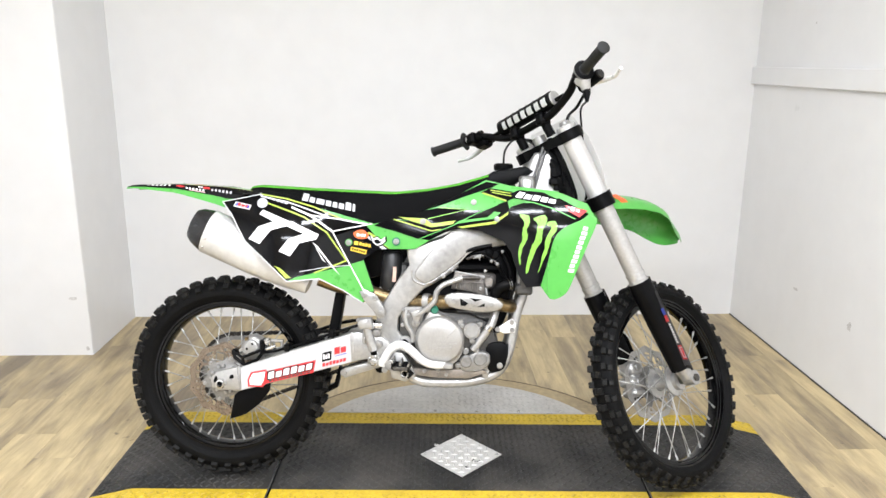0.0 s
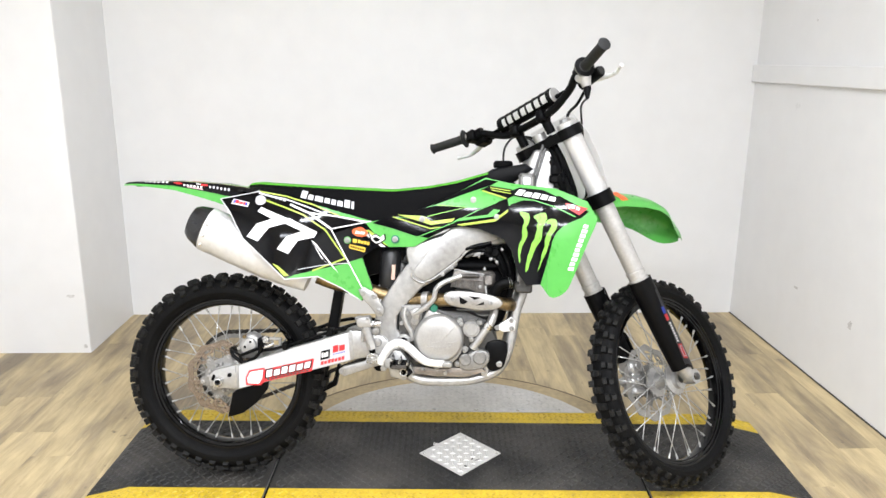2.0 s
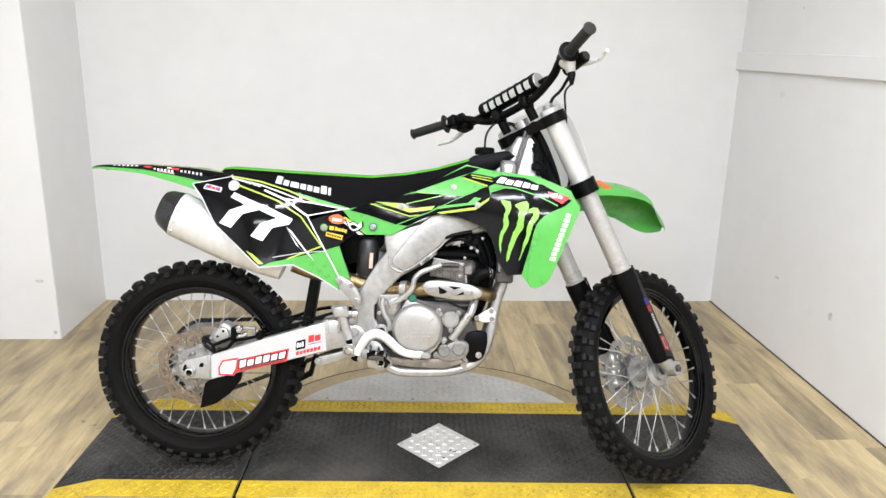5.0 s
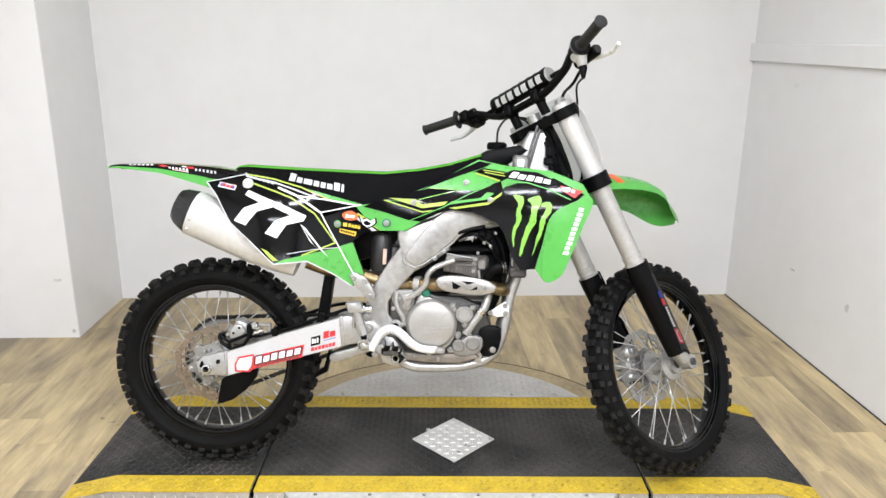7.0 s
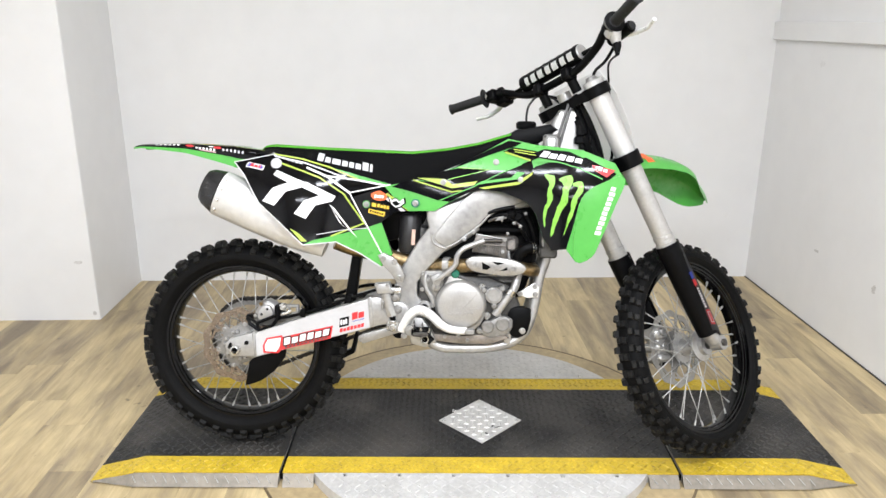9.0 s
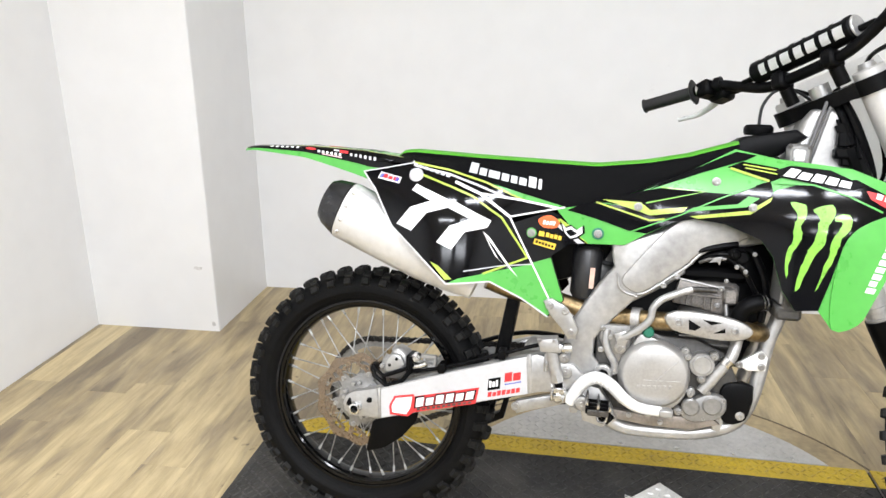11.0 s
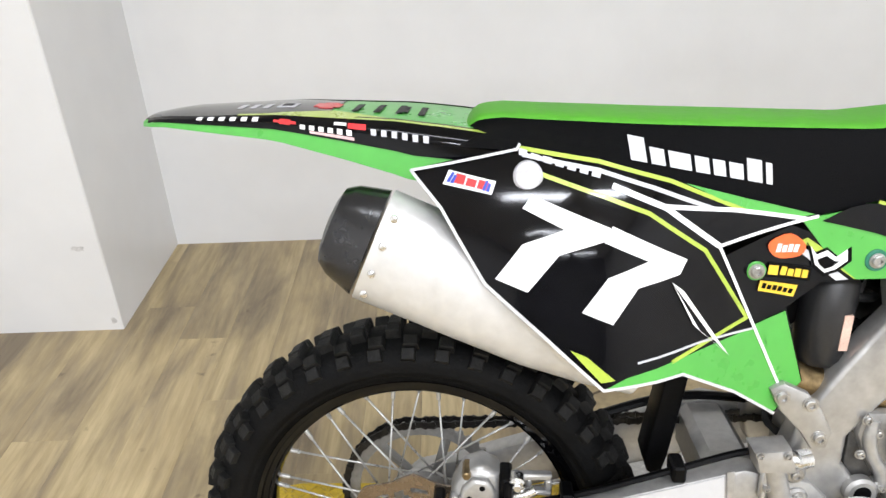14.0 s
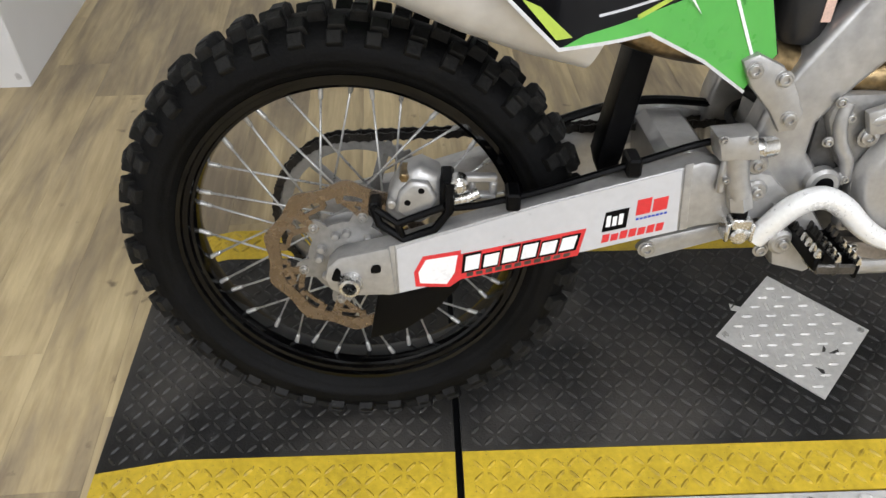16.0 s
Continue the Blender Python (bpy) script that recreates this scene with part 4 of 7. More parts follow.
part("red_badge", slab([(0.090, 0.322), (0.136, 0.322), (0.150, 0.334), (0.303, 0.373), (0.310, 0.414), (0.150, 0.374), (0.150, 0.380), (0.100, 0.370), (0.088, 0.345)], -0.1148, -0.1154), RED, swing, "red and white sponsor badge shape")
part("white_badge", slab([(0.096, 0.328), (0.132, 0.327), (0.142, 0.345), (0.146, 0.373), (0.104, 0.365), (0.094, 0.345)], -0.1154, -0.1160), WHITE, swing)
quad_blocks(6, (0.151, 0.344), (0.301, 0.382), (0.306, 0.411), (0.153, 0.374), -0.1153, 0.06, swing, BLACK)
quad_blocks(6, (0.155, 0.348), (0.302, 0.386), (0.306, 0.408), (0.157, 0.371), -0.1158, 0.24, swing, WHITE)
quad_blocks(11, (0.158, 0.339), (0.296, 0.3735), (0.297, 0.380), (0.158, 0.345), -0.1154, 0.3, swing, DARKSTEEL)
part("black_badge", slab([(0.330, 0.408), (0.360, 0.416), (0.361, 0.445), (0.332, 0.437)], -0.1148, -0.1155, 0), BLACK, swing)
quad_blocks(3, (0.334, 0.416), (0.357, 0.422), (0.357, 0.438), (0.334, 0.432), -0.1155, 0.3, swing, WHITE)
quad_blocks(2, (0.370, 0.433), (0.410, 0.444), (0.410, 0.466), (0.370, 0.455), -0.1148, 0.12, swing, RED)
quad_blocks(7, (0.331, 0.392), (0.409, 0.413), (0.410, 0.426), (0.332, 0.404), -0.1148, 0.2, swing, RED)
quad_blocks(8, (0.371, 0.426), (0.410, 0.437), (0.410, 0.440), (0.371, 0.429), -0.1148, 0.25, swing, BLUE)
# Added black bar; it stands for the dark gap beside the chain run.
part("chain_gap_bar", tube([(0.56, 0.07, 0.505), (0.40, 0.07, 0.515), (0.25, 0.07, 0.468)], 0.006, 8, flat=1.6), BLACK, swing_far)

# rear caliper, hose, fin guard
cal = part("rear_caliper", merge(slab([(0.050, 0.420), (0.056, 0.448), (0.072, 0.476), (0.098, 0.486), (0.122, 0.474), (0.131, 0.446), (0.126, 0.420), (0.098, 0.402), (0.066, 0.402)], -0.035, -0.090, 0.015, 3),
    slab([(0.064, 0.428), (0.070, 0.456), (0.086, 0.472), (0.108, 0.470), (0.120, 0.448), (0.112, 0.424), (0.084, 0.412)], -0.086, -0.100, 0.010, 3)), ALLOY, bike, "rounded cast rear brake caliper", 50)
part("pad_carrier", boxes((0.122, 0.141, -0.100, -0.050, 0.424, 0.472), bevel=0.004), BLACK, cal, "black pad carrier", 40)
part("cooling_edge", merge(*[boxes((0.098 + 0.0052 * k, 0.1015 + 0.0052 * k, -0.078, -0.050, 0.474 - 0.0042 * k, 0.4815 - 0.0042 * k), bevel=0.0008) for k in range(6)]), BRONZE, cal, "brown notched pad edge", 40)
part("caliper_bracket", merge(boxes((0.138, 0.196, -0.084, -0.070, 0.462, 0.472), (0.138, 0.196, -0.084, -0.070, 0.438, 0.446), (0.186, 0.196, -0.084, -0.070, 0.445, 0.463), (0.160, 0.168, -0.082, -0.072, 0.445, 0.463), bevel=0.0025)), ALLOY, cal, "pale cast caliper bracket", 40)
part("pivot_screw", disc_y(0.060, 0.436, 0.0065, -0.085, -0.098, 0.002, 8), BOLTM, cal, "", 35)
part("caliper_guard", merge(
    tube([(0.036, -0.100, 0.437), (0.044, -0.103, 0.413), (0.076, -0.106, 0.391), (0.116, -0.106, 0.407), (0.134, -0.105, 0.432), (0.136, -0.101, 0.470)], [0.006, 0.0062, 0.0062, 0.006, 0.006, 0.0065], 8, curved=False),
    tube([(0.040, -0.102, 0.434), (0.068, -0.106, 0.415), (0.128, -0.106, 0.440)], 0.0052, 8, curved=False),
    tube([(0.068, -0.106, 0.415), (0.074, -0.106, 0.392)], 0.0052, 8, curved=False),
    boxes((0.030, 0.046, -0.100, -0.060, 0.418, 0.440), bevel=0.004)), BLACK, cal, "black open caliper guard", 30)
part("bridge_pin", disc_y(0.077, 0.474, 0.0065, -0.06, -0.096, 0.002, 6), BRONZE, cal, "", 35)
for bx, bz in ((0.081, 0.442), (0.099, 0.459)):
    part("drilled_hole", disc_y(bx, bz, 0.0042, -0.0995, -0.1008, 0.0005, 14), BLACK, cal)
part("banjo_bolt", merge(disc_y(0.147, 0.466, 0.0115, -0.082, -0.103, 0.003), disc_y(0.147, 0.466, 0.007, -0.102, -0.109, 0.002, 6)), STEEL, cal, "", 40)
part("guide_pin", tube([(0.128, -0.09, 0.44), (0.155, -0.092, 0.445), (0.172, -0.09, 0.452)], 0.0075, 10), STEEL, cal, "", 40)
part("brake_hose", tube([(0.135, -0.09, 0.43), (0.17, -0.095, 0.436), (0.25, -0.1, 0.460), (0.36, -0.1, 0.498), (0.45, -0.1, 0.528), (0.50, -0.11, 0.53)], 0.0048, 8), BLACK, bike, "black rubber brake hose", 40)
for cx, cz in ((0.215, 0.452), (0.36, 0.50)):
    part("hose_clamp", boxes((cx - 0.009, cx + 0.009, -0.117, -0.078, cz - 0.014, cz + 0.010), bevel=0.003), BLACK, swing)
part("disc_guard", slab([(0.020, 0.205), (0.035, 0.285), (0.060, 0.308), (0.155, 0.330), (0.150, 0.300), (0.115, 0.255), (0.072, 0.222), (0.045, 0.212)], -0.074, -0.084, 0.003), BLACK, bike, "black plastic fin under the swingarm", 40)
part("mud_flap", slab([(0.330, 0.470), (0.336, 0.448), (0.346, 0.440), (0.357, 0.448), (0.364, 0.475), (0.378, 0.56), (0.396, 0.68), (0.366, 0.68), (0.346, 0.56)], -0.036, 0.020, 0.006, 2), BLACK, bike, "black rubber shock flap", 40)

# ---- silencer and pipe ----
def silencer():
    """An oval can that narrows forward, with its axis sloping down and forward."""
    d = Vector((0.917, 0, -0.400))
    u = Vector((0.400, 0, 0.917))
    stations = ((-0.058, 0.034, 0.028, 0.003), (-0.054, 0.048, 0.038, 0.003), (-0.040, 0.058, 0.045, 0.002), (-0.004, 0.069, 0.053, 0), (0.0, 0.071, 0.054, 0), (0.12, 0.071, 0.054, 0), (0.22, 0.066, 0.052, -0.004), (0.30, 0.050, 0.045, -0.012), (0.36, 0.034, 0.034, -0.018))
    base = Vector((-0.030, -0.128, 0.823))

    def loft(rows, bm):
        rings = []
        for s, h, w, lift in rows:
            c = base + d * s + u * lift
            ring = []
            for a in np.linspace(0, 2 * math.pi, 28, endpoint=False):
                ca, sa = math.cos(a), math.sin(a)
                sq = lambda v: math.copysign(abs(v) ** 0.92, v)
                ring.append(bm.verts.new(c + u * h * sq(sa) + Vector((0, 1, 0)) * w * sq(ca)))
            rings.append(ring)
        for p, q in zip(rings, rings[1:]):
            for k in range(28):
                bm.faces.new((p[k], p[(k + 1) % 28], q[(k + 1) % 28], q[k]))
        bm.faces.new(rings[0])
        bm.faces.new(rings[-1])
        return bm
    can = part("silencer", loft(stations[4:], bmesh.new()), SILVER, bike, "brushed aluminium silencer with a black end cap", 40)
    part("end_cap", loft([(s, h, w, l) for s, h, w, l in stations[:4]], bmesh.new()), CAPM, can, "scratched black end cap", 40)
    c0 = base + d * -0.0585 + u * 0.003
    part("outlet", tube([c0 + d * 0.012, c0 - d * 0.0008], 0.020, 16, curved=False), DARKSTEEL, can, "", 40)
    for t in (0.72, 0.28, -0.22, -0.66):
        w = 0.054 * (1 - abs(t) ** 2.15) ** (1 / 2.15)
        p = base + d * 0.012 + u * 0.071 * t + Vector((0, -w - 0.001, 0))
        part("rivet", moved(lathe([(0.005, 0), (0.0045, -0.002), (0.002, -0.003), (0, -0.003)], 10), Matrix.Translation(p)), STEEL, can, "", 40)
    part("mount_tab", slab([(0.205, 0.655), (0.235, 0.640), (0.262, 0.652), (0.255, 0.675), (0.22, 0.68)], -0.115, -0.123, 0.002), ALLOY, can, "", 40)


silencer()
part("exhaust_pipe", tube([(0.915, -0.01, 0.605), (0.936, -0.05, 0.592), (0.924, -0.096, 0.596), (0.88, -0.113, 0.606), (0.80, -0.112, 0.613), (0.70, -0.095, 0.606), (0.62, -0.07, 0.602), (0.54, -0.065, 0.612), (0.46, -0.075, 0.635), (0.38, -0.09, 0.655), (0.32, -0.105, 0.68)], [0.019, 0.02, 0.02, 0.02, 0.021, 0.022, 0.024, 0.024, 0.024, 0.026, 0.028], 16), BRONZE, bike, "heat-stained brown exhaust pipe", 40)
part("pipe_clamp", tube([(0.674, -0.089, 0.604), (0.655, -0.084, 0.603)], 0.0285, 18, curved=False), SHIELD, bike, "pale steel pipe clamp", 30)
hs = part("heat_shield", slab([(0.720, 0.624), (0.742, 0.641), (0.803, 0.641), (0.867, 0.632), (0.900, 0.617), (0.906, 0.602), (0.888, 0.588), (0.842, 0.582), (0.779, 0.589), (0.738, 0.598)], -0.126, -0.143, 0.007, 2, 2), SHIELD, bike, "dull steel heat shield with cut-outs", 40)
# Flush black patches paint in the dark of the shield's openings.
for poly in ([(0.771, 0.625), (0.798, 0.61), (0.786, 0.601), (0.773, 0.603)], [(0.8, 0.627), (0.841, 0.623), (0.819, 0.616)], [(0.824, 0.598), (0.848, 0.611), (0.849, 0.601)]):
    part("cut_out_dark", slab(poly, -0.1425, -0.1434), BLACK, hs)
bolt(0.750, 0.616, -0.143, hs, 0.009)
bolt(0.868, 0.607, -0.143, hs, 0.009)

# ---- aluminium frame ----
SPAR = [(0.915, 0.838), (0.84, 0.856), (0.767, 0.842), (0.704, 0.812), (0.645, 0.792), (0.598, 0.780), (0.599, 0.750), (0.606, 0.724), (0.580, 0.691), (0.543, 0.633), (0.513, 0.585), (0.498, 0.530), (0.495, 0.486), (0.503, 0.452), (0.530, 0.420), (0.56, 0.405), (0.600, 0.44), (0.609, 0.470), (0.590, 0.491), (0.572, 0.513), (0.573, 0.552), (0.609, 0.600), (0.652, 0.647), (0.690, 0.667), (0.731, 0.693), (0.763, 0.718), (0.760, 0.736), (0.778, 0.759), (0.831, 0.777), (0.889, 0.784), (0.96, 0.80), (1.02, 0.86), (1.00, 0.90)]
for side in (-1, 1):
    spar = part("frame_spar", narrowed(slab(SPAR, side * 0.060, side * 0.102, 0.008, 3), side), SPARM, bike, "satin aluminium frame spar", 40)
    part("spar_plate", narrowed(slab([(0.624, 0.698), (0.633, 0.680), (0.660, 0.668), (0.684, 0.678), (0.735, 0.716), (0.766, 0.742), (0.802, 0.776), (0.868, 0.793), (0.905, 0.822), (0.831, 0.844), (0.745, 0.840), (0.683, 0.778), (0.642, 0.726)], side * 0.100, side * 0.107, 0.005, 3, 2), side), SPARM, spar, "", 50)
    part("weld_bead", tube([(0.614, side * 0.107, 0.712), (0.622, side * 0.107, 0.676), (0.660, side * 0.107, 0.660)], 0.003, 6), SPARM, spar, "", 40)
    part("weld_bead", narrowed(tube([(0.660, side * 0.1035, 0.665), (0.685, side * 0.1035, 0.674), (0.735, side * 0.1035, 0.711), (0.767, side * 0.1035, 0.737), (0.803, side * 0.1035, 0.771), (0.868, side * 0.1035, 0.788)], 0.0034, 6), side), SPARM, spar, "", 40)
    for bx, bz in ((0.716, 0.690), (0.743, 0.712)):
        bolt(bx, bz, side * 0.103, spar, 0.0062)
    part("cradle_tube", tube([(1.00, side * 0.050, 0.76), (0.974, side * 0.055, 0.635), (0.953, side * 0.060, 0.569), (0.936, side * 0.066, 0.470), (0.913, side * 0.07, 0.402), (0.874, side * 0.072, 0.366), (0.808, side * 0.075, 0.347), (0.716, side * 0.08, 0.342), (0.637, side * 0.085, 0.349), (0.565, side * 0.085, 0.395)], 0.0165, 12, 5), SPARM, bike, "welded aluminium cradle tube", 50)
part("head_casting", slab([(0.988, 1.062), (1.004, 1.090), (1.045, 1.100), (1.078, 1.078), (1.165, 0.91), (1.13, 0.84), (1.02, 0.80), (0.94, 0.86), (0.93, 0.95), (0.97, 1.00)], -0.045, 0.045, 0.014, 3), SPARM, bike, "cast aluminium steering head", 40)
part("under_guard", slab([(0.62, 0.338), (0.80, 0.332), (0.885, 0.362), (0.89, 0.375), (0.80, 0.345), (0.62, 0.350)], -0.07, 0.07, 0.002), BLACK, bike, "black skid plate", 40)
br = part("subframe_bracket", slab([(0.452, 0.640), (0.470, 0.648), (0.500, 0.634), (0.518, 0.612), (0.535, 0.580), (0.530, 0.558), (0.512, 0.556), (0.496, 0.580), (0.468, 0.610)], -0.124, -0.138, 0.004, 2), SPARM, bike, "silver subframe bracket", 40)
for bx, bz in ((0.468, 0.630), (0.503, 0.620), (0.519, 0.573)):
    bolt(bx, bz, -0.138, br, 0.009)
part("subframe_tube", tube([(0.52, -0.075, 0.60), (0.40, -0.078, 0.70), (0.22, -0.08, 0.82), (0.12, -0.075, 0.88)], 0.011, 8), ALLOY, bike, "", 40)
part("subframe_tube", tube([(0.60, 0.06, 0.84), (0.40, 0.06, 0.85), (0.14, 0.06, 0.90)], 0.011, 8), ALLOY, bike, "", 40)
part("air_box", slab([(0.24, 0.88), (0.58, 0.85), (0.60, 0.76), (0.58, 0.72), (0.50, 0.68), (0.42, 0.66), (0.34, 0.72)], -0.046, 0.088, 0.010), BLACK, bike, "black plastic air box", 40)
part("rear_mudguard", slab([(0.30, 0.70), (0.36, 0.685), (0.42, 0.655), (0.475, 0.612), (0.45, 0.612), (0.40, 0.64), (0.34, 0.67), (0.29, 0.685)], -0.10, 0.10, 0.003), mat("brown_stained_plastic", (0.09, 0.05, 0.02), 0.4, 0, 30, 0.3), bike, "brown-stained inner mudguard edge", 40)

# ---- shock absorber ----
shock = part("shock_reservoir", tube([(0.541, -0.052, 0.640), (0.541, -0.052, 0.652), (0.546, -0.052, 0.752), (0.546, -0.052, 0.764)], [0.027, 0.034, 0.034, 0.026], 24, curved=False), mat("dark_grey_anodised", (0.02, 0.02, 0.021), 0.36, 0.2, 40, 0.15), bike, "black shock reservoir with a pale label", 40)
part("label_patch", slab([(0.551, 0.668), (0.562, 0.668), (0.564, 0.716), (0.553, 0.716)], -0.078, -0.0862, 0), mat("pale_orange_label", (0.62, 0.42, 0.34), 0.5, 0, 60, 0.15), shock, "pale orange label")
part("shock_body", tube([(0.60, 0, 0.82), (0.56, 0, 0.62), (0.54, 0, 0.48)], [0.03, 0.03, 0.024], 18), ALLOY, bike, "", 40)
spring = [(0.60 - 0.055 * k / 60 + 0.040 * math.cos(k * 0.72), 0.040 * math.sin(k * 0.72), 0.80 - 0.30 * k / 60) for k in range(61)]
part("shock_spring", tube(spring, 0.006, 6, 2), GRIP, bike, "dark coil spring", 60)

# ---- engine ----
engine = part("engine_case", slab([(0.575, 0.565), (0.600, 0.588), (0.655, 0.596), (0.72, 0.575), (0.80, 0.572), (0.862, 0.545), (0.895, 0.48), (0.885, 0.41), (0.85, 0.375), (0.70, 0.366), (0.62, 0.374), (0.585, 0.42), (0.575, 0.49)], 0.095, -0.095, 0.012, 2), CASE, bike, "grey cast engine with round clutch cover", 40)
COVER_EDGE = [(0.628, 0.484), (0.633, 0.504), (0.649, 0.532), (0.661, 0.557), (0.671, 0.576), (0.688, 0.574), (0.717, 0.566), (0.742, 0.557), (0.764, 0.545), (0.778, 0.533), (0.785, 0.509), (0.787, 0.476), (0.778, 0.440), (0.755, 0.412), (0.715, 0.400), (0.675, 0.408), (0.645, 0.435), (0.632, 0.460)]
clutch = part("clutch_cover", slab(COVER_EDGE, -0.09, -0.114, 0.005, 2, 2), PALECLUTCH, engine, "pale grey clutch cover with chamfered rim", 35)
part("cover_face", moved(lathe([(0.0795, -0.110), (0.078, -0.116), (0.071, -0.1295), (0.067, -0.132), (0.03, -0.1328), (0, -0.133)], 56), Matrix.Translation((0.7085, 0, 0.487))), PALECLUTCH, clutch, "", 35)
part("emboss", merge(*[slab(p, -0.131, -0.1340, 0.0006) for p in ([(0.687, 0.4750), (0.705, 0.4757), (0.705, 0.4778), (0.687, 0.4771)], [(0.711, 0.4759), (0.728, 0.4766), (0.728, 0.4787), (0.711, 0.4780)], [(0.734, 0.4769), (0.766, 0.4781), (0.766, 0.4802), (0.734, 0.4790)], [(0.716, 0.4810), (0.719, 0.4812), (0.759, 0.5250), (0.757, 0.5260)]) + tuple([(0.672 + 0.0115 * k, 0.4555 + 0.0008 * k), (0.679 + 0.0115 * k, 0.4560 + 0.0008 * k), (0.679 + 0.0115 * k, 0.4640 + 0.0008 * k), (0.672 + 0.0115 * k, 0.4635 + 0.0008 * k)] for k in range(7))]), PALECLUTCH, clutch, "raised cast bars")
for bx, bz in ((0.668, 0.582), (0.774, 0.545), (0.620, 0.484), (0.792, 0.452), (0.768, 0.404), (0.702, 0.392), (0.640, 0.418)):
    part("bolt_boss", disc_y(bx, bz, 0.0095, -0.09, -0.111, 0.002, 14), ALLOY, clutch, "", 35)
    bolt(bx, bz, -0.111, clutch, 0.0052)
part("oil_filter_cover", merge(disc_y(0.810, 0.519, 0.027, -0.09, -0.120, 0.003, 30), disc_y(0.810, 0.519, 0.021, -0.119, -0.1235, 0.002, 30)), ALLOY, engine, "small round oil filter cover", 35)
for bx, bz in ((0.779, 0.534), (0.835, 0.540), (0.812, 0.486)):
    part("bolt_boss", disc_y(bx, bz, 0.010, -0.09, -0.118, 0.002, 12), COVER, engine, "", 35)
    bolt(bx, bz, -0.118, engine, 0.006)
part("water_pump", merge(slab([(0.77, 0.40), (0.79, 0.43), (0.825, 0.452), (0.862, 0.448), (0.870, 0.42), (0.85, 0.395), (0.80, 0.385)], -0.09, -0.118, 0.008, 2, 2), disc_y(0.793, 0.420, 0.020, -0.11, -0.124, 0.004), disc_y(0.838, 0.428, 0.022, -0.11, -0.122, 0.004)), COVER, engine, "cast water pump cover", 40)
for bx, bz in ((0.775, 0.405), (0.828, 0.455), (0.862, 0.44), (0.822, 0.395), (0.79, 0.447), (0.845, 0.41), (0.73, 0.375), (0.66, 0.385), (0.60, 0.41)):
    bolt(bx, bz, -0.112, engine, 0.0058)
part("water_pipe", tube([(0.815, -0.105, 0.455), (0.845, -0.107, 0.500), (0.872, -0.105, 0.540), (0.885, -0.09, 0.585)], 0.013, 12), ALLOY, engine, "aluminium coolant pipe", 40)
part("pipe_clamp", tube([(0.858, -0.106, 0.521), (0.868, -0.106, 0.535)], 0.0155, 14, curved=False), STEEL, engine, "", 30)
part("sump_edge", slab([(0.61, 0.372), (0.70, 0.362), (0.80, 0.362), (0.86, 0.382), (0.84, 0.398), (0.70, 0.388), (0.62, 0.394)], -0.08, -0.108, 0.005), mat("brown_grey_cast", (0.25, 0.22, 0.19), 0.5, 0.5, 30, 0.2), engine, "", 40)
kick = part("kick_cover", slab([(0.584, 0.575), (0.592, 0.590), (0.658, 0.593), (0.655, 0.563), (0.652, 0.530), (0.636, 0.506), (0.627, 0.484), (0.610, 0.500), (0.593, 0.531), (0.582, 0.558)], -0.085, -0.106, 0.007, 2), COVER, engine, "grey cast side cover", 40)
part("hose_ridge", tube([(0.600, -0.104, 0.580), (0.597, -0.107, 0.556), (0.604, -0.108, 0.530), (0.618, -0.107, 0.506), (0.624, -0.104, 0.480)], 0.0085, 10), ALLOY, kick, "", 50)
for bx, bz in ((0.590, 0.582), (0.606, 0.563), (0.588, 0.532)):
    bolt(bx, bz, -0.108, engine, 0.0062)
cylinder = part("cylinder", boxes((0.755, 0.895, -0.075, 0.075, 0.54, 0.645), bevel=0.012), CASE, engine, "dark grey cylinder barrel", 40)
head = part("cylinder_head", merge(boxes((0.752, 0.885, -0.062, 0.080, 0.645, 0.700), bevel=0.010), slab([(0.752, 0.703), (0.835, 0.689), (0.866, 0.692), (0.878, 0.676), (0.880, 0.655), (0.856, 0.646), (0.856, 0.628), (0.83, 0.631), (0.80, 0.640), (0.741, 0.648), (0.744, 0.671)], -0.055, -0.080, 0.005, 2)), HEADM, engine, "mottled grey cast cylinder head", 40)
part("head_boss", boxes((0.846, 0.878, -0.096, -0.07, 0.654, 0.690), bevel=0.006), HEADM, head, "", 40)
for fx, f0, f1 in ((0.756, 0.648, 0.668), (0.768, 0.646, 0.668), (0.781, 0.644, 0.676), (0.806, 0.640, 0.672), (0.822, 0.636, 0.676)):
    part("head_rib", boxes((fx, fx + 0.005, -0.086, -0.075, f0, f1), bevel=0.0015), HEADM, head)
part("head_shelf", slab([(0.745, 0.676), (0.842, 0.672), (0.842, 0.667), (0.745, 0.670)], -0.074, -0.092, 0.002), HEADM, head, "", 40)
part("head_stud", tube([(0.853, -0.090, 0.655), (0.856, -0.092, 0.630)], 0.0045, 10, curved=False), ALLOY, head, "", 40)
part("ridge_edge", tube([(0.752, -0.078, 0.704), (0.835, -0.078, 0.690), (0.848, -0.08, 0.690)], 0.003, 6, curved=False), ALLOY, head, "", 40)
for bx, bz in ((0.842, 0.688), (0.836, 0.650)):
    bolt(bx, bz, -0.084, head, 0.0055)
for fz in (0.556, 0.572, 0.588, 0.604, 0.620):
    part("barrel_fin", boxes((0.760, 0.890, -0.080, -0.070, fz, fz + 0.005), bevel=0.001), COVER, cylinder)
part("cam_cover", merge(boxes((0.748, 0.902, -0.072, 0.072, 0.701, 0.735), bevel=0.012), boxes((0.775, 0.87, -0.06, 0.06, 0.735, 0.758), bevel=0.010)), BLACK, engine, "black cam cover", 40)
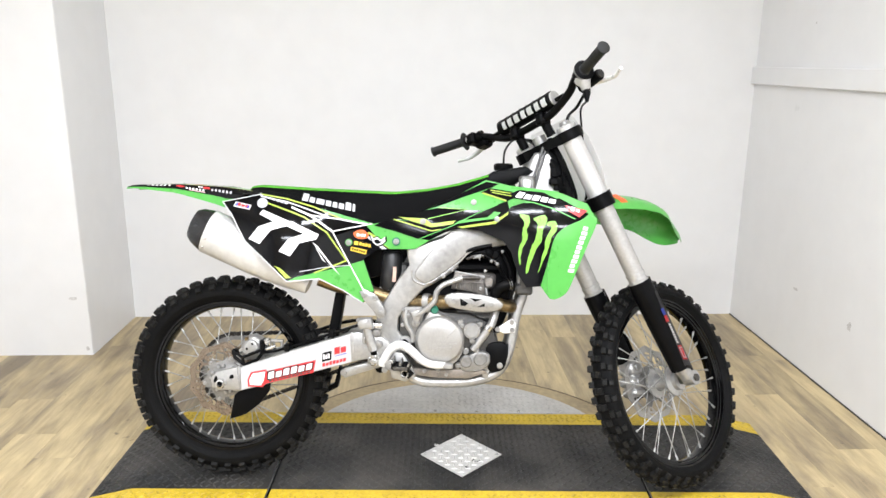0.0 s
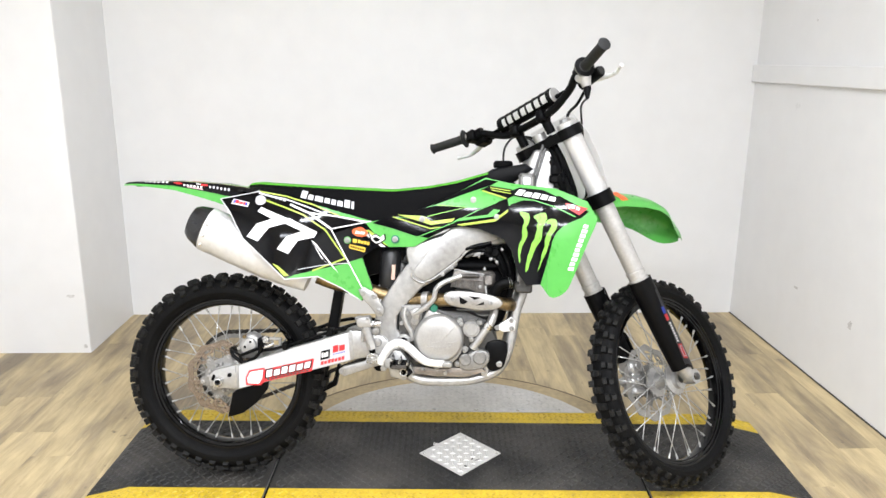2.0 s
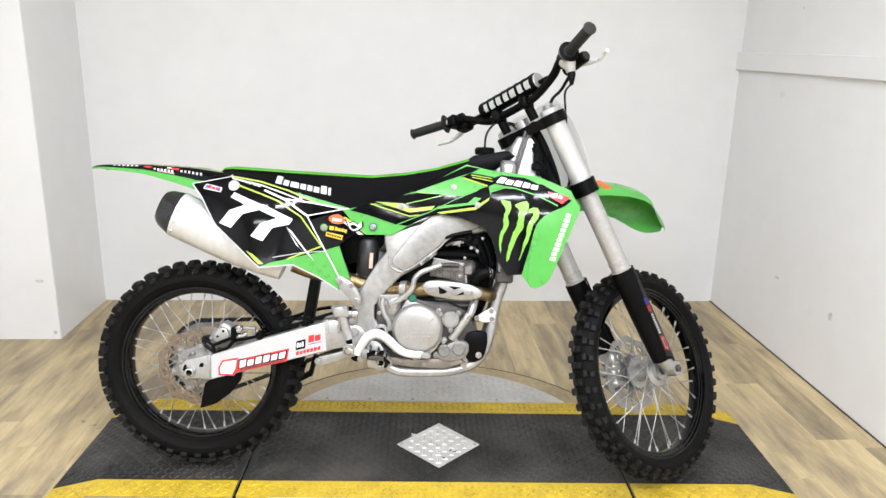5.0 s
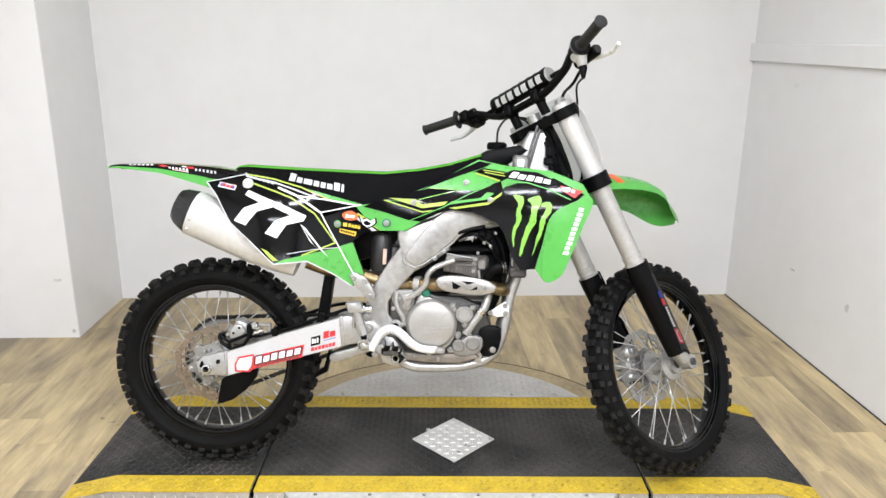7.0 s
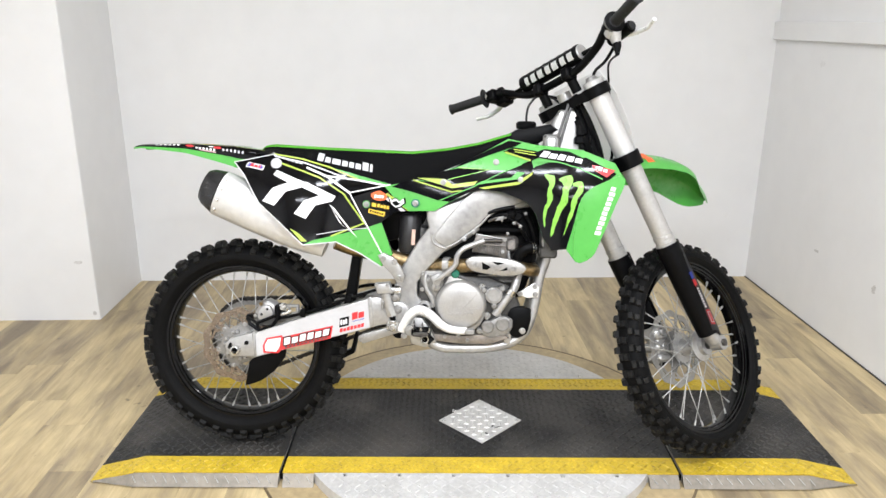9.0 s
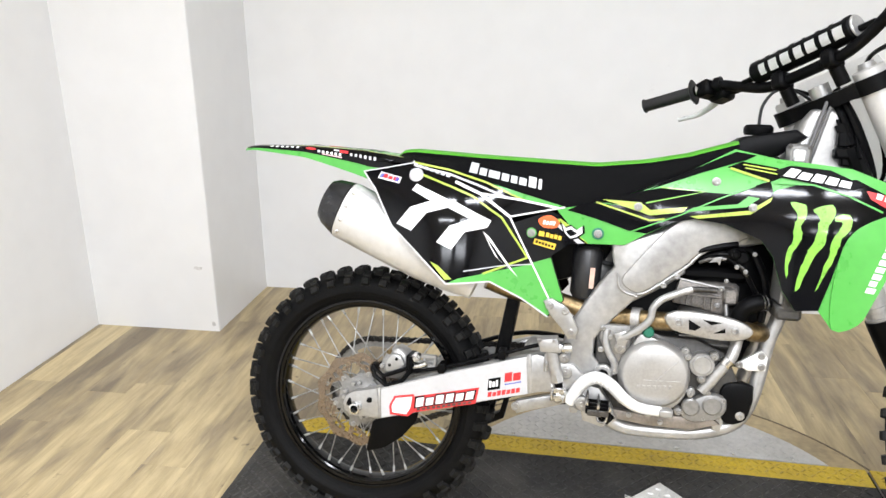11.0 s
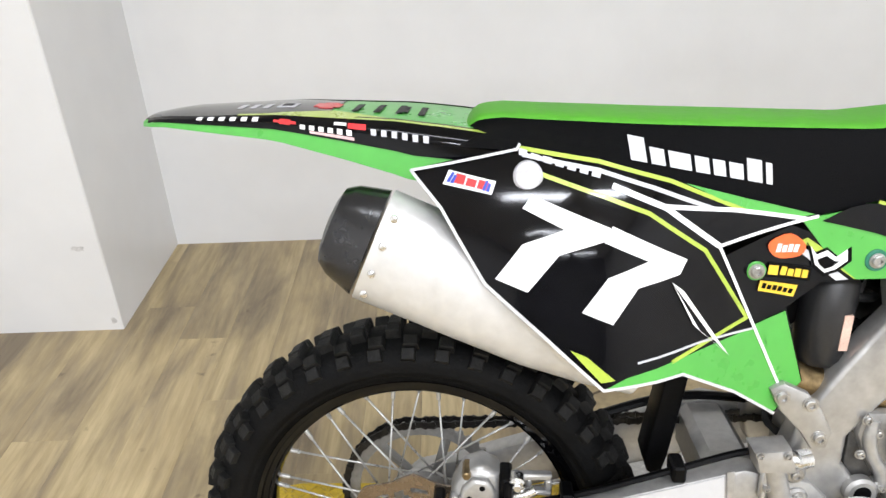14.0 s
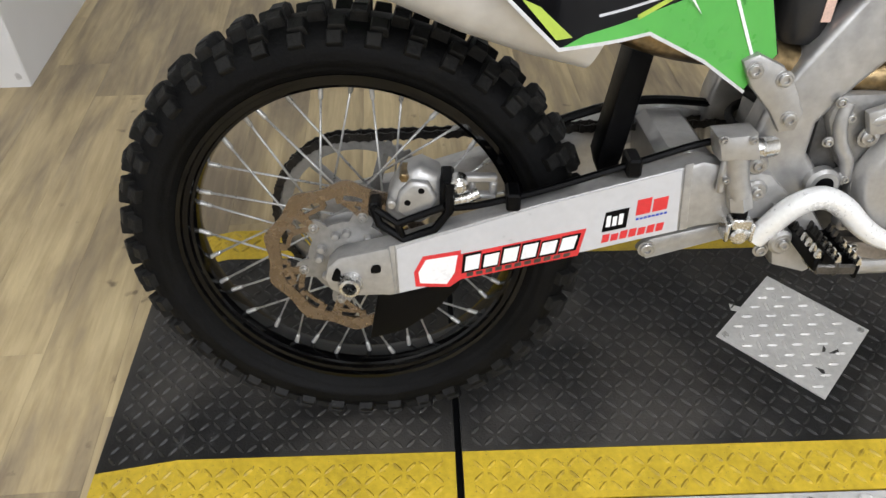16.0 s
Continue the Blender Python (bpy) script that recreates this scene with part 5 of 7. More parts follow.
part("throttle_body", tube([(0.76, 0.0, 0.70), (0.68, 0.0, 0.735), (0.60, 0.0, 0.77)], 0.034, 16), BLACK, bike, "black throttle body and intake", 40)
part("wiring", tube([(0.80, -0.08, 0.755), (0.84, -0.092, 0.768), (0.875, -0.088, 0.752), (0.905, -0.08, 0.70), (0.93, -0.075, 0.66)], 0.006, 8), BLACK, bike, "black wiring loom", 40)
part("sensor", merge(disc_y(0.880, 0.762, 0.014, -0.07, -0.095, 0.003), boxes((0.846, 0.874, -0.098, -0.07, 0.765, 0.777))), BLACK, bike, "", 40)
part("coolant_hose", tube([(0.938, -0.100, 0.669), (0.914, -0.106, 0.666), (0.892, -0.105, 0.653), (0.881, -0.100, 0.628), (0.884, -0.09, 0.600)], 0.0185, 14), BLACK, bike, "thick black coolant hose", 40)
part("clutch_hose", tube([(0.625, -0.118, 0.563), (0.651, -0.125, 0.577), (0.688, -0.128, 0.610), (0.696, -0.128, 0.642), (0.714, -0.125, 0.662), (0.745, -0.119, 0.676), (0.776, -0.112, 0.687)], 0.0085, 10), ALLOY, bike, "grey breather pipe", 40)
part("breather_hose", tube([(0.772, -0.113, 0.686), (0.800, -0.106, 0.687), (0.832, -0.098, 0.686)], 0.0068, 10), DARKSTEEL, bike, "dark grey breather hose", 40)
part("clutch_lever", slab([(0.615, 0.575), (0.625, 0.548), (0.642, 0.548), (0.652, 0.575), (0.640, 0.585)], -0.112, -0.126, 0.004), ALLOY, engine, "", 40)
bolt(0.631, 0.541, -0.114, engine, 0.012)
part("filler_cap", disc_y(0.690, 0.583, 0.013, -0.098, -0.122, 0.004, 12), TEAL, engine, "dark green oil filler cap", 35)
mount = part("engine_mount", slab([(0.884, 0.520), (0.909, 0.539), (0.938, 0.557), (0.951, 0.541), (0.948, 0.511), (0.913, 0.508)], -0.080, -0.092, 0.003), PEDALM, bike, "pale triangular engine mount plate", 40)
for bx, bz in ((0.937, 0.545), (0.939, 0.520), (0.892, 0.521)):
    bolt(bx, bz, -0.092, mount, 0.0075)
side_guard = part("frame_guard", slab([(0.855, 0.461), (0.877, 0.481), (0.926, 0.473), (0.921, 0.41), (0.905, 0.388), (0.873, 0.382), (0.857, 0.409)], -0.075, -0.102, 0.008, 2, 2), BLACK, bike, "black engine side guard", 40)
bolt(0.901, 0.406, -0.102, side_guard, 0.009)
part("lower_mount", slab([(0.845, 0.365), (0.862, 0.36), (0.872, 0.40), (0.855, 0.415), (0.842, 0.395)], -0.08, -0.095, 0.003), ALLOY, bike, "", 40)
bolt(0.856, 0.396, -0.095, bike, 0.0085)

# ---- brake pedal, footrest, linkage, rear master cylinder ----
pedal = part("brake_pedal", tube([(0.523, -0.125, 0.405), (0.540, -0.132, 0.438), (0.559, -0.138, 0.463), (0.586, -0.140, 0.473), (0.615, -0.140, 0.459), (0.648, -0.142, 0.430), (0.680, -0.145, 0.415), (0.728, -0.148, 0.412)], [0.013, 0.0145, 0.0145, 0.0145, 0.0145, 0.0135, 0.012, 0.011], 14), PEDALM, bike, "polished aluminium brake pedal", 40)
part("pedal_tip", boxes((0.722, 0.752, -0.165, -0.135, 0.404, 0.420), bevel=0.003), ALLOY, pedal, "", 40)
part("pivot_boss", disc_y(0.553, 0.407, 0.017, -0.11, -0.140, 0.004), ALLOY, pedal, "", 35)
bolt(0.553, 0.407, -0.140, pedal, 0.008)
bolt(0.534, 0.389, -0.125, pedal, 0.009)
part("pivot_boss", disc_y(0.596, 0.476, 0.021, -0.100, -0.116, 0.004), SPARM, bike, "", 35)
part("pivot_bore", disc_y(0.596, 0.476, 0.0115, -0.114, -0.1165, 0.0005, 18), BLACK, bike, "dark pivot bore", 35)
part("footrest_bracket", slab([(0.538, 0.452), (0.548, 0.392), (0.556, 0.362), (0.600, 0.350), (0.634, 0.372), (0.620, 0.402), (0.590, 0.445)], -0.09, -0.122, 0.007, 2), SPARM, bike, "pale cast footrest bracket", 40)
rest = part("footrest", boxes((0.562, 0.568, -0.204, -0.116, 0.408, 0.428), bevel=0.002), BLACK, bike, "black serrated footrest with worn steel edges", 40)
part("side_rail", boxes((0.612, 0.618, -0.204, -0.116, 0.398, 0.418), bevel=0.002), BLACK, rest, "", 40)
for y, m in ((-0.201, DARKSTEEL), (-0.175, BLACK), (-0.149, BLACK), (-0.123, BLACK)):
    part("cross_bar", boxes((0.566, 0.614, y - 0.003, y + 0.003, 0.404, 0.417), bevel=0.002), m, rest, "", 40)
part("centre_bar", boxes((0.587, 0.593, -0.204, -0.116, 0.402, 0.422), bevel=0.002), DARKSTEEL, rest, "", 40)
for k in range(7):
    for fx, fz in ((0.565, 0.427), (0.590, 0.421), (0.615, 0.417)):
        part("tooth", slab([(fx - 0.0035, fz), (fx + 0.0035, fz), (fx + 0.001, fz + 0.010), (fx - 0.001, fz + 0.010)], -0.203 + 0.0125 * k, -0.197 + 0.0125 * k), STEEL if k < 4 else DARKSTEEL, rest)
part("footrest_arm", tube([(0.575, -0.112, 0.408), (0.598, -0.126, 0.392), (0.620, -0.132, 0.372)], 0.013, 8), BLACK, bike, "", 40)
coil = [(0.600 + 0.011 * math.cos(k * 0.8), -0.124 - 0.0009 * k, 0.384 + 0.011 * math.sin(k * 0.8)) for k in range(36)]
part("return_spring", tube(coil, 0.0024, 6, 2), STEEL, bike, "steel footrest return spring", 60)

mc = part("rear_master_cylinder", slab([(0.443, 0.551), (0.489, 0.556), (0.499, 0.522), (0.452, 0.520)], -0.100, -0.142, 0.006, 2), ALLOY, bike, "rear brake master cylinder with square reservoir", 40)
part("cylinder_barrel", tube([(0.476, -0.121, 0.524), (0.484, -0.121, 0.490), (0.492, -0.121, 0.466)], 0.0145, 14, curved=False), ALLOY, mc, "", 40)
part("barrel_rib", boxes((0.461, 0.471, -0.126, -0.116, 0.470, 0.518), bevel=0.003), ALLOY, mc, "", 40)
part("barrel_nut", tube([(0.491, -0.121, 0.468), (0.496, -0.121, 0.449)], 0.0155, 6, curved=False), ALLOY, mc)
part("rubber_boot", tube([(0.496, -0.121, 0.450), (0.499, -0.121, 0.436)], [0.011, 0.009], 10, curved=False), BLACK, mc, "", 40)
part("clevis", merge(boxes((0.480, 0.486, -0.136, -0.106, 0.406, 0.432), (0.511, 0.517, -0.136, -0.106, 0.406, 0.432), (0.486, 0.512, -0.134, -0.108, 0.422, 0.437), bevel=0.002), disc_y(0.498, 0.414, 0.011, -0.104, -0.138, 0.003)), STEEL, mc, "", 40)
part("push_rod", tube([(0.503, -0.121, 0.414), (0.548, -0.125, 0.408)], 0.009, 10, curved=False), PEDALM, mc, "", 40)
part("hose_sleeve", tube([(0.488, -0.122, 0.530), (0.502, -0.122, 0.530), (0.504, -0.122, 0.530), (0.520, -0.118, 0.531)], [0.010, 0.010, 0.0125, 0.0125], 12, curved=False), STEEL, mc, "", 30)
for bx, bz, by in ((0.449, 0.549, -0.142), (0.483, 0.549, -0.142), (0.468, 0.490, -0.126), (0.506, 0.506, -0.120), (0.513, 0.470, -0.120)):
    bolt(bx, bz, by, mc, 0.008 if bx > 0.5 else 0.005)
part("bolt_lug", merge(disc_y(0.506, 0.506, 0.014, -0.10, -0.120, 0.003), disc_y(0.513, 0.470, 0.014, -0.10, -0.120, 0.003)), SPARM, mc, "", 40)
part("linkage", slab([(0.385, 0.368), (0.40, 0.352), (0.53, 0.395), (0.54, 0.412), (0.52, 0.418), (0.40, 0.385)], -0.078, -0.094, 0.005), ALLOY, bike, "cast suspension link", 40)
bolt(0.398, 0.370, -0.094, bike, 0.011)
part("chain_roller", disc_y(0.50, 0.36, 0.02, 0.045, 0.08, 0.003), BLACK, bike, "", 35)

# One black slab blocks the view through; it stands for hoses and shade.
part("engine_fill", slab([(0.60, 0.60), (0.64, 0.66), (0.70, 0.70), (0.76, 0.765), (0.86, 0.785), (0.96, 0.80), (0.955, 0.66), (0.93, 0.58), (0.90, 0.50), (0.60, 0.50)], -0.045, 0.05, 0.012, 2), BLACK, bike, "black filler slab behind the engine for loom and shaded gaps", 40)
for pts, r in (((((0.70, -0.055, 0.70), (0.74, -0.075, 0.745), (0.80, -0.085, 0.775), (0.87, -0.08, 0.79)), 0.007)), (((0.79, -0.07, 0.745), (0.83, -0.09, 0.765), (0.87, -0.09, 0.745), (0.90, -0.08, 0.715)), 0.005), (((0.90, -0.07, 0.78), (0.925, -0.085, 0.73), (0.935, -0.085, 0.68), (0.93, -0.08, 0.62)), 0.009), (((0.60, -0.06, 0.66), (0.63, -0.075, 0.645), (0.66, -0.07, 0.66)), 0.006)):
    part("hose", tube(pts, r, 8), BLACK, bike, "black rubber hose", 40)


for pts, r in ((((0.79, -0.088, 0.745), (0.815, -0.094, 0.756), (0.845, -0.095, 0.757)), 0.006), (((0.865, -0.09, 0.748), (0.882, -0.095, 0.738), (0.892, -0.093, 0.722)), 0.005)):
    part("metal_pipe", tube(pts, r * 0.7, 8), DARKSTEEL, bike, "", 40)
for hx in (0.921, 0.928):
    part("hose_band", tube([(hx, -0.1045, 0.6675), (hx + 0.0028, -0.1035, 0.6680)], 0.0198, 16, curved=False), STEEL, bike, "wire hose clip", 30)
part("loom_tab", slab([(0.808, 0.747), (0.822, 0.760), (0.836, 0.763), (0.832, 0.742), (0.826, 0.750)], -0.098, -0.101, 0.0008), COVER, bike, "small grey metal tab", 40)
for bx, bz in ((0.868, 0.741), (0.887, 0.732), (0.903, 0.772), (0.849, 0.709)):
    bolt(bx, bz, -0.098, bike, 0.0045)
part("spark_cap", merge(disc_y(0.862, 0.770, 0.013, -0.075, -0.104, 0.004, 16), disc_y(0.862, 0.770, 0.007, -0.103, -0.108, 0.002, 12)), BLACK, bike, "black plug cap", 40)


# ---- bodywork: outlines in x and z ----
PANEL = [(0.02, 0.918), (0.133, 0.943), (0.229, 0.927), (0.489, 0.856), (0.369, 0.83), (0.475, 0.619), (0.465, 0.603), (0.404, 0.645), (0.333, 0.684), (0.239, 0.676), (0.169, 0.741), (0.105, 0.797), (0.077, 0.843), (0.055, 0.879)]
PANEL_GREEN = [(0.241, 0.677), (0.265, 0.689), (0.353, 0.709), (0.434, 0.726), (0.475, 0.619), (0.463, 0.605), (0.404, 0.647), (0.333, 0.685)]
PIECE = [(0.373, 0.815), (0.459, 0.845), (0.502, 0.827), (0.558, 0.776), (0.504, 0.772), (0.464, 0.743), (0.498, 0.642), (0.482, 0.622), (0.467, 0.611)]
PIECE_GREEN = [(0.424, 0.727), (0.463, 0.739), (0.496, 0.642), (0.482, 0.625), (0.468, 0.614)]
BORDER = [(0.02, 0.918), (0.055, 0.879), (0.077, 0.843), (0.105, 0.797), (0.169, 0.741), (0.239, 0.676), (0.333, 0.684), (0.404, 0.645), (0.464, 0.602)]
SEAM = [(0.489, 0.855), (0.369, 0.83), (0.475, 0.623)]
SEAM2 = [(0.244, 0.904), (0.304, 0.878), (0.369, 0.83)]
SEAM3 = [(0.304, 0.879), (0.385, 0.869), (0.476, 0.852)]
YEL1 = [(0.164, 0.917), (0.234, 0.893), (0.285, 0.873), (0.352, 0.827), (0.412, 0.738), (0.318, 0.701)]
YEL2 = [(0.143, 0.943), (0.229, 0.929), (0.311, 0.905), (0.399, 0.867)]
WHITE2 = [(0.146, 0.936), (0.229, 0.92), (0.291, 0.899), (0.364, 0.871)]
SILV = [(0.421, 0.723), (0.353, 0.719), (0.277, 0.706)]
GRN_TOP = [(0.327, 0.902), (0.405, 0.879), (0.485, 0.857), (0.455, 0.853), (0.399, 0.867)]
WEDGE = [(0.2, 0.724), (0.219, 0.716), (0.252, 0.687), (0.236, 0.685)]
SEVEN_A = [(0.156, 0.895), (0.242, 0.86), (0.235, 0.846), (0.186, 0.832), (0.152, 0.79), (0.116, 0.804), (0.146, 0.843), (0.192, 0.859), (0.146, 0.881)]
SEVEN_B = [(0.244, 0.862), (0.33, 0.82), (0.322, 0.804), (0.274, 0.793), (0.247, 0.753), (0.212, 0.768), (0.24, 0.806), (0.285, 0.822), (0.235, 0.845)]
SPIKE_A = [(0.313, 0.796), (0.328, 0.784), (0.392, 0.695), (0.369, 0.72)]
SPIKE_B = [(0.313, 0.796), (0.35, 0.735), (0.392, 0.695), (0.342, 0.742)]
BADGE = [(0.064, 0.919), (0.117, 0.908), (0.112, 0.894), (0.057, 0.904)]
SHROUD = [(0.47, 0.851), (0.597, 0.872), (0.721, 0.928), (0.846, 0.998), (0.925, 0.98), (1.063, 0.964), (1.157, 0.927), (1.186, 0.876), (1.158, 0.803), (1.117, 0.699), (1.092, 0.65), (1.045, 0.636), (1.018, 0.672), (0.976, 0.667), (0.949, 0.706), (0.927, 0.775), (0.901, 0.809), (0.83, 0.837), (0.75, 0.846), (0.67, 0.804), (0.625, 0.776), (0.545, 0.775), (0.512, 0.801)]
CLAWPANEL = [(0.883, 0.861), (0.925, 0.915), (0.968, 0.929), (1.071, 0.943), (1.16, 0.896), (1.139, 0.878), (1.079, 0.848), (1.051, 0.805), (1.035, 0.735), (1.018, 0.672), (0.976, 0.667), (0.949, 0.706), (0.927, 0.775), (0.901, 0.809), (0.862, 0.831)]
RED_PATCH = [(1.088, 0.922), (1.157, 0.906), (1.131, 0.885), (1.096, 0.905)]
WING = [(1.171, 0.889), (1.186, 0.872), (1.158, 0.803), (1.117, 0.699), (1.092, 0.65), (1.045, 0.636), (1.039, 0.718), (1.051, 0.805), (1.079, 0.848), (1.139, 0.878)]
CLAW_A = [(0.952, 0.891), (0.981, 0.887), (0.978, 0.86), (0.972, 0.843), (0.976, 0.825), (0.968, 0.801), (0.958, 0.777), (0.954, 0.735), (0.949, 0.77), (0.951, 0.794), (0.959, 0.812), (0.96, 0.842), (0.966, 0.865)]
CLAW_B = [(0.994, 0.881), (1.026, 0.89), (1.034, 0.872), (1.025, 0.855), (1.019, 0.835), (1.018, 0.811), (1.002, 0.787), (0.992, 0.757), (0.974, 0.707), (0.975, 0.749), (0.985, 0.779), (0.989, 0.797), (1.0, 0.816), (1.003, 0.845), (1.005, 0.862)]
CLAW_C = [(1.033, 0.866), (1.052, 0.873), (1.063, 0.866), (1.064, 0.849), (1.052, 0.831), (1.044, 0.808), (1.038, 0.784), (1.028, 0.76), (1.01, 0.711), (1.02, 0.765), (1.028, 0.795), (1.03, 0.812), (1.039, 0.836), (1.048, 0.854), (1.035, 0.858)]
SH_BLACK1 = [(0.565, 0.872), (0.651, 0.898), (0.701, 0.909), (0.792, 0.903), (0.663, 0.873), (0.615, 0.865)]
SH_BLACK2 = [(0.545, 0.868), (0.615, 0.865), (0.663, 0.873), (0.792, 0.903), (0.836, 0.902), (0.885, 0.922), (0.914, 0.933), (0.922, 0.898), (0.869, 0.881), (0.803, 0.852), (0.74, 0.837), (0.666, 0.813), (0.633, 0.809), (0.557, 0.833), (0.494, 0.849), (0.525, 0.864)]
BORDER2 = [(0.008, 0.915), (0.068, 0.927), (0.14, 0.942), (0.143, 0.948), (0.135, 0.958)]
SH_TOP = [(0.666, 0.901), (0.71, 0.925), (0.801, 0.971), (0.848, 0.993), (0.887, 0.986), (0.867, 0.975), (0.783, 0.946), (0.71, 0.918)]
SH_LINE1 = [(0.696, 0.909), (0.788, 0.904), (0.665, 0.873)]
SH_Y1 = [(0.57, 0.877), (0.654, 0.874), (0.676, 0.858), (0.753, 0.869), (0.744, 0.857), (0.676, 0.846), (0.64, 0.857)]
SH_Y2 = [(0.557, 0.87), (0.675, 0.835), (0.708, 0.84)]
SH_G3 = [(0.747, 0.857), (0.766, 0.869), (0.853, 0.881), (0.873, 0.899), (0.894, 0.896), (0.871, 0.876), (0.802, 0.866)]
SH_Y3 = [(0.758, 0.849), (0.874, 0.869), (0.886, 0.877), (0.918, 0.9), (0.915, 0.89), (0.878, 0.861), (0.776, 0.845)]
SH_SEAM = [(0.639, 0.809), (0.74, 0.851), (0.819, 0.892), (0.885, 0.921)]
TRI_BLK = [(0.831, 0.959), (0.86, 0.972), (0.928, 0.961), (0.935, 0.942), (0.91, 0.93)]
TRI_Y1 = [(0.836, 0.957), (0.911, 0.933)]
TRI_Y2 = [(0.861, 0.966), (0.926, 0.956)]
TRI_Y3 = [(0.865, 0.959), (0.926, 0.948)]
LET_BLK = [(0.922, 0.956), (0.951, 0.967), (1.023, 0.96), (1.084, 0.931), (1.064, 0.922), (0.992, 0.931), (0.935, 0.941)]
LET_W = [(0.936, 0.945), (1.062, 0.924), (1.066, 0.939), (0.951, 0.962)]
SHROUD_LINE = [(0.92, 0.93), (0.992, 0.929), (1.054, 0.91), (1.119, 0.88)]
STICK_RED = [(0.433, 0.828), (0.458, 0.836), (0.478, 0.821), (0.472, 0.808), (0.447, 0.807), (0.434, 0.816)]
STICK_YEL = [(0.435, 0.803), (0.489, 0.792), (0.488, 0.775), (0.432, 0.786)]
STICK_YEL2 = [(0.425, 0.782), (0.474, 0.771), (0.47, 0.757), (0.423, 0.77)]
STICK_GREY = [(0.484, 0.819), (0.493, 0.808), (0.505, 0.813), (0.517, 0.804), (0.529, 0.813), (0.531, 0.799), (0.518, 0.789), (0.505, 0.785), (0.492, 0.796)]
DIAG_Y = [(0.471, 0.826), (0.48, 0.829), (0.555, 0.778), (0.543, 0.775)]
DIAG_W = [(0.455, 0.825), (0.462, 0.828), (0.536, 0.775), (0.521, 0.774)]



def ragged(poly, seed, n=3, size=0.0016, slim=1.0):
    """A slimmed, smoothed outline with torn, uneven edges."""
    rnd = random.Random(seed)
    b, a = np.polyfit([q[1] for q in poly], [q[0] for q in poly], 1)
    poly = [(a + b * z + slim * (x - a - b * z), z) for x, z in poly]
    return [(x + size * (rnd.random() - 0.5) * 2, z + size * (rnd.random() - 0.5) * 2) for x, z in rounded(poly, n)]


def rounded(poly, n=3):
    return [(q.x, q.z) for q in smooth_path([(x, 0, z) for x, z in poly], n, True)]


panel = part("side_panel", skin(PANEL), BLACKGLOSS, bike, "glossy black number panel with white 77 and lime stripes", 50)


def decal(name, poly, material, parent, level=1, label=""):
    base = 0.001 if parent.name.startswith("radiator_shroud") else 0.0
    return part(name, skin(poly, base + 0.0007 * level, 0.0012), material, parent, label, 50)


decal("green_field", PANEL_GREEN, GREEN, panel)
part("white_edge", band(BORDER, 0.0034, 0.0007 * 2), EDGING, panel, "", 50)
part("white_edge", band([BORDER[0]] + BORDER2[1:-1], 0.0028, 0.0007 * 6), EDGING, panel, "", 50)
part("lime_stripe", band(YEL1, 0.0047, 0.0007 * 1), LIME, panel, "", 50)
part("lime_stripe", band(YEL2, 0.0044, 0.0007 * 1), LIME, panel, "", 50)
part("grey_stripe", band(WHITE2, 0.0045, 0.0007 * 1), PALE, panel, "", 50)
part("grey_stripe", band(SILV, 0.0024, 0.0007 * 2), PALE, panel, "", 50)
part("white_line", band(SEAM2, 0.0062, 0.0007 * 2), WHITE, panel, "", 50)
part("white_line", band(SEAM3, 0.0048, 0.0007 * 2), WHITE, panel, "", 50)
decal("green_wedge", GRN_TOP, GREEN, panel, 1)
decal("lime_wedge", WEDGE, LIME, panel, 1)
decal("race_number", SEVEN_A, WHITE, panel, 3, "white figure seven")
decal("race_number", SEVEN_B, WHITE, panel, 3, "white figure seven")
decal("white_spike", SPIKE_A, WHITE, panel, 3)
decal("white_spike", SPIKE_B, WHITE, panel, 4)
decal("white_badge", BADGE, WHITE, panel, 1, "small white badge with red and blue shapes")
quad_blocks(3, (0.070, 0.906), (0.108, 0.898), (0.111, 0.907), (0.073, 0.916), 0, 0.15, panel, RED, off=0.0016)
quad_blocks(2, (0.061, 0.907), (0.070, 0.905), (0.075, 0.915), (0.068, 0.917), 0, 0.2, panel, BLUE, off=0.002)
quad_blocks(2, (0.101, 0.899), (0.110, 0.897), (0.113, 0.907), (0.106, 0.909), 0, 0.2, panel, BLUE, off=0.002)
quad_blocks(7, (0.142, 0.936), (0.234, 0.911), (0.236, 0.917), (0.142, 0.943), 0, 0.3, panel, PALE, off=0.0014)

piece = part("cover_panel", skin(PIECE, -0.001), BLACKGLOSS, bike, "black side cover with small sponsor stickers", 50)
decal("green_field", PIECE_GREEN, GREEN, piece)
part("white_line", band(SEAM, 0.0036, 0.0007 * 3), WHITE, piece, "", 50)
decal("lime_stripe", DIAG_Y, LIME, piece)
decal("white_stripe", DIAG_W, PALE, piece)
decal("orange_sticker", rounded(STICK_RED), ORANGE, piece, 2, "oval orange sticker")
quad_blocks(4, (0.441, 0.815), (0.470, 0.813), (0.472, 0.822), (0.443, 0.825), 0, 0.25, piece, WHITE, off=0.0022)
decal("black_sticker", STICK_YEL, BLACK, piece, 2)
quad_blocks(4, (0.449, 0.787), (0.486, 0.779), (0.487, 0.789), (0.451, 0.797), 0, 0.2, piece, AMBER, off=0.0022)
decal("amber_sticker", [(0.4335, 0.789), (0.446, 0.7865), (0.447, 0.798), (0.4345, 0.800)], AMBER, piece, 3)
decal("amber_sticker", STICK_YEL2, AMBER, piece, 2)
quad_blocks(6, (0.427, 0.773), (0.469, 0.761), (0.471, 0.767), (0.429, 0.779), 0, 0.3, piece, BLACK, off=0.0022)
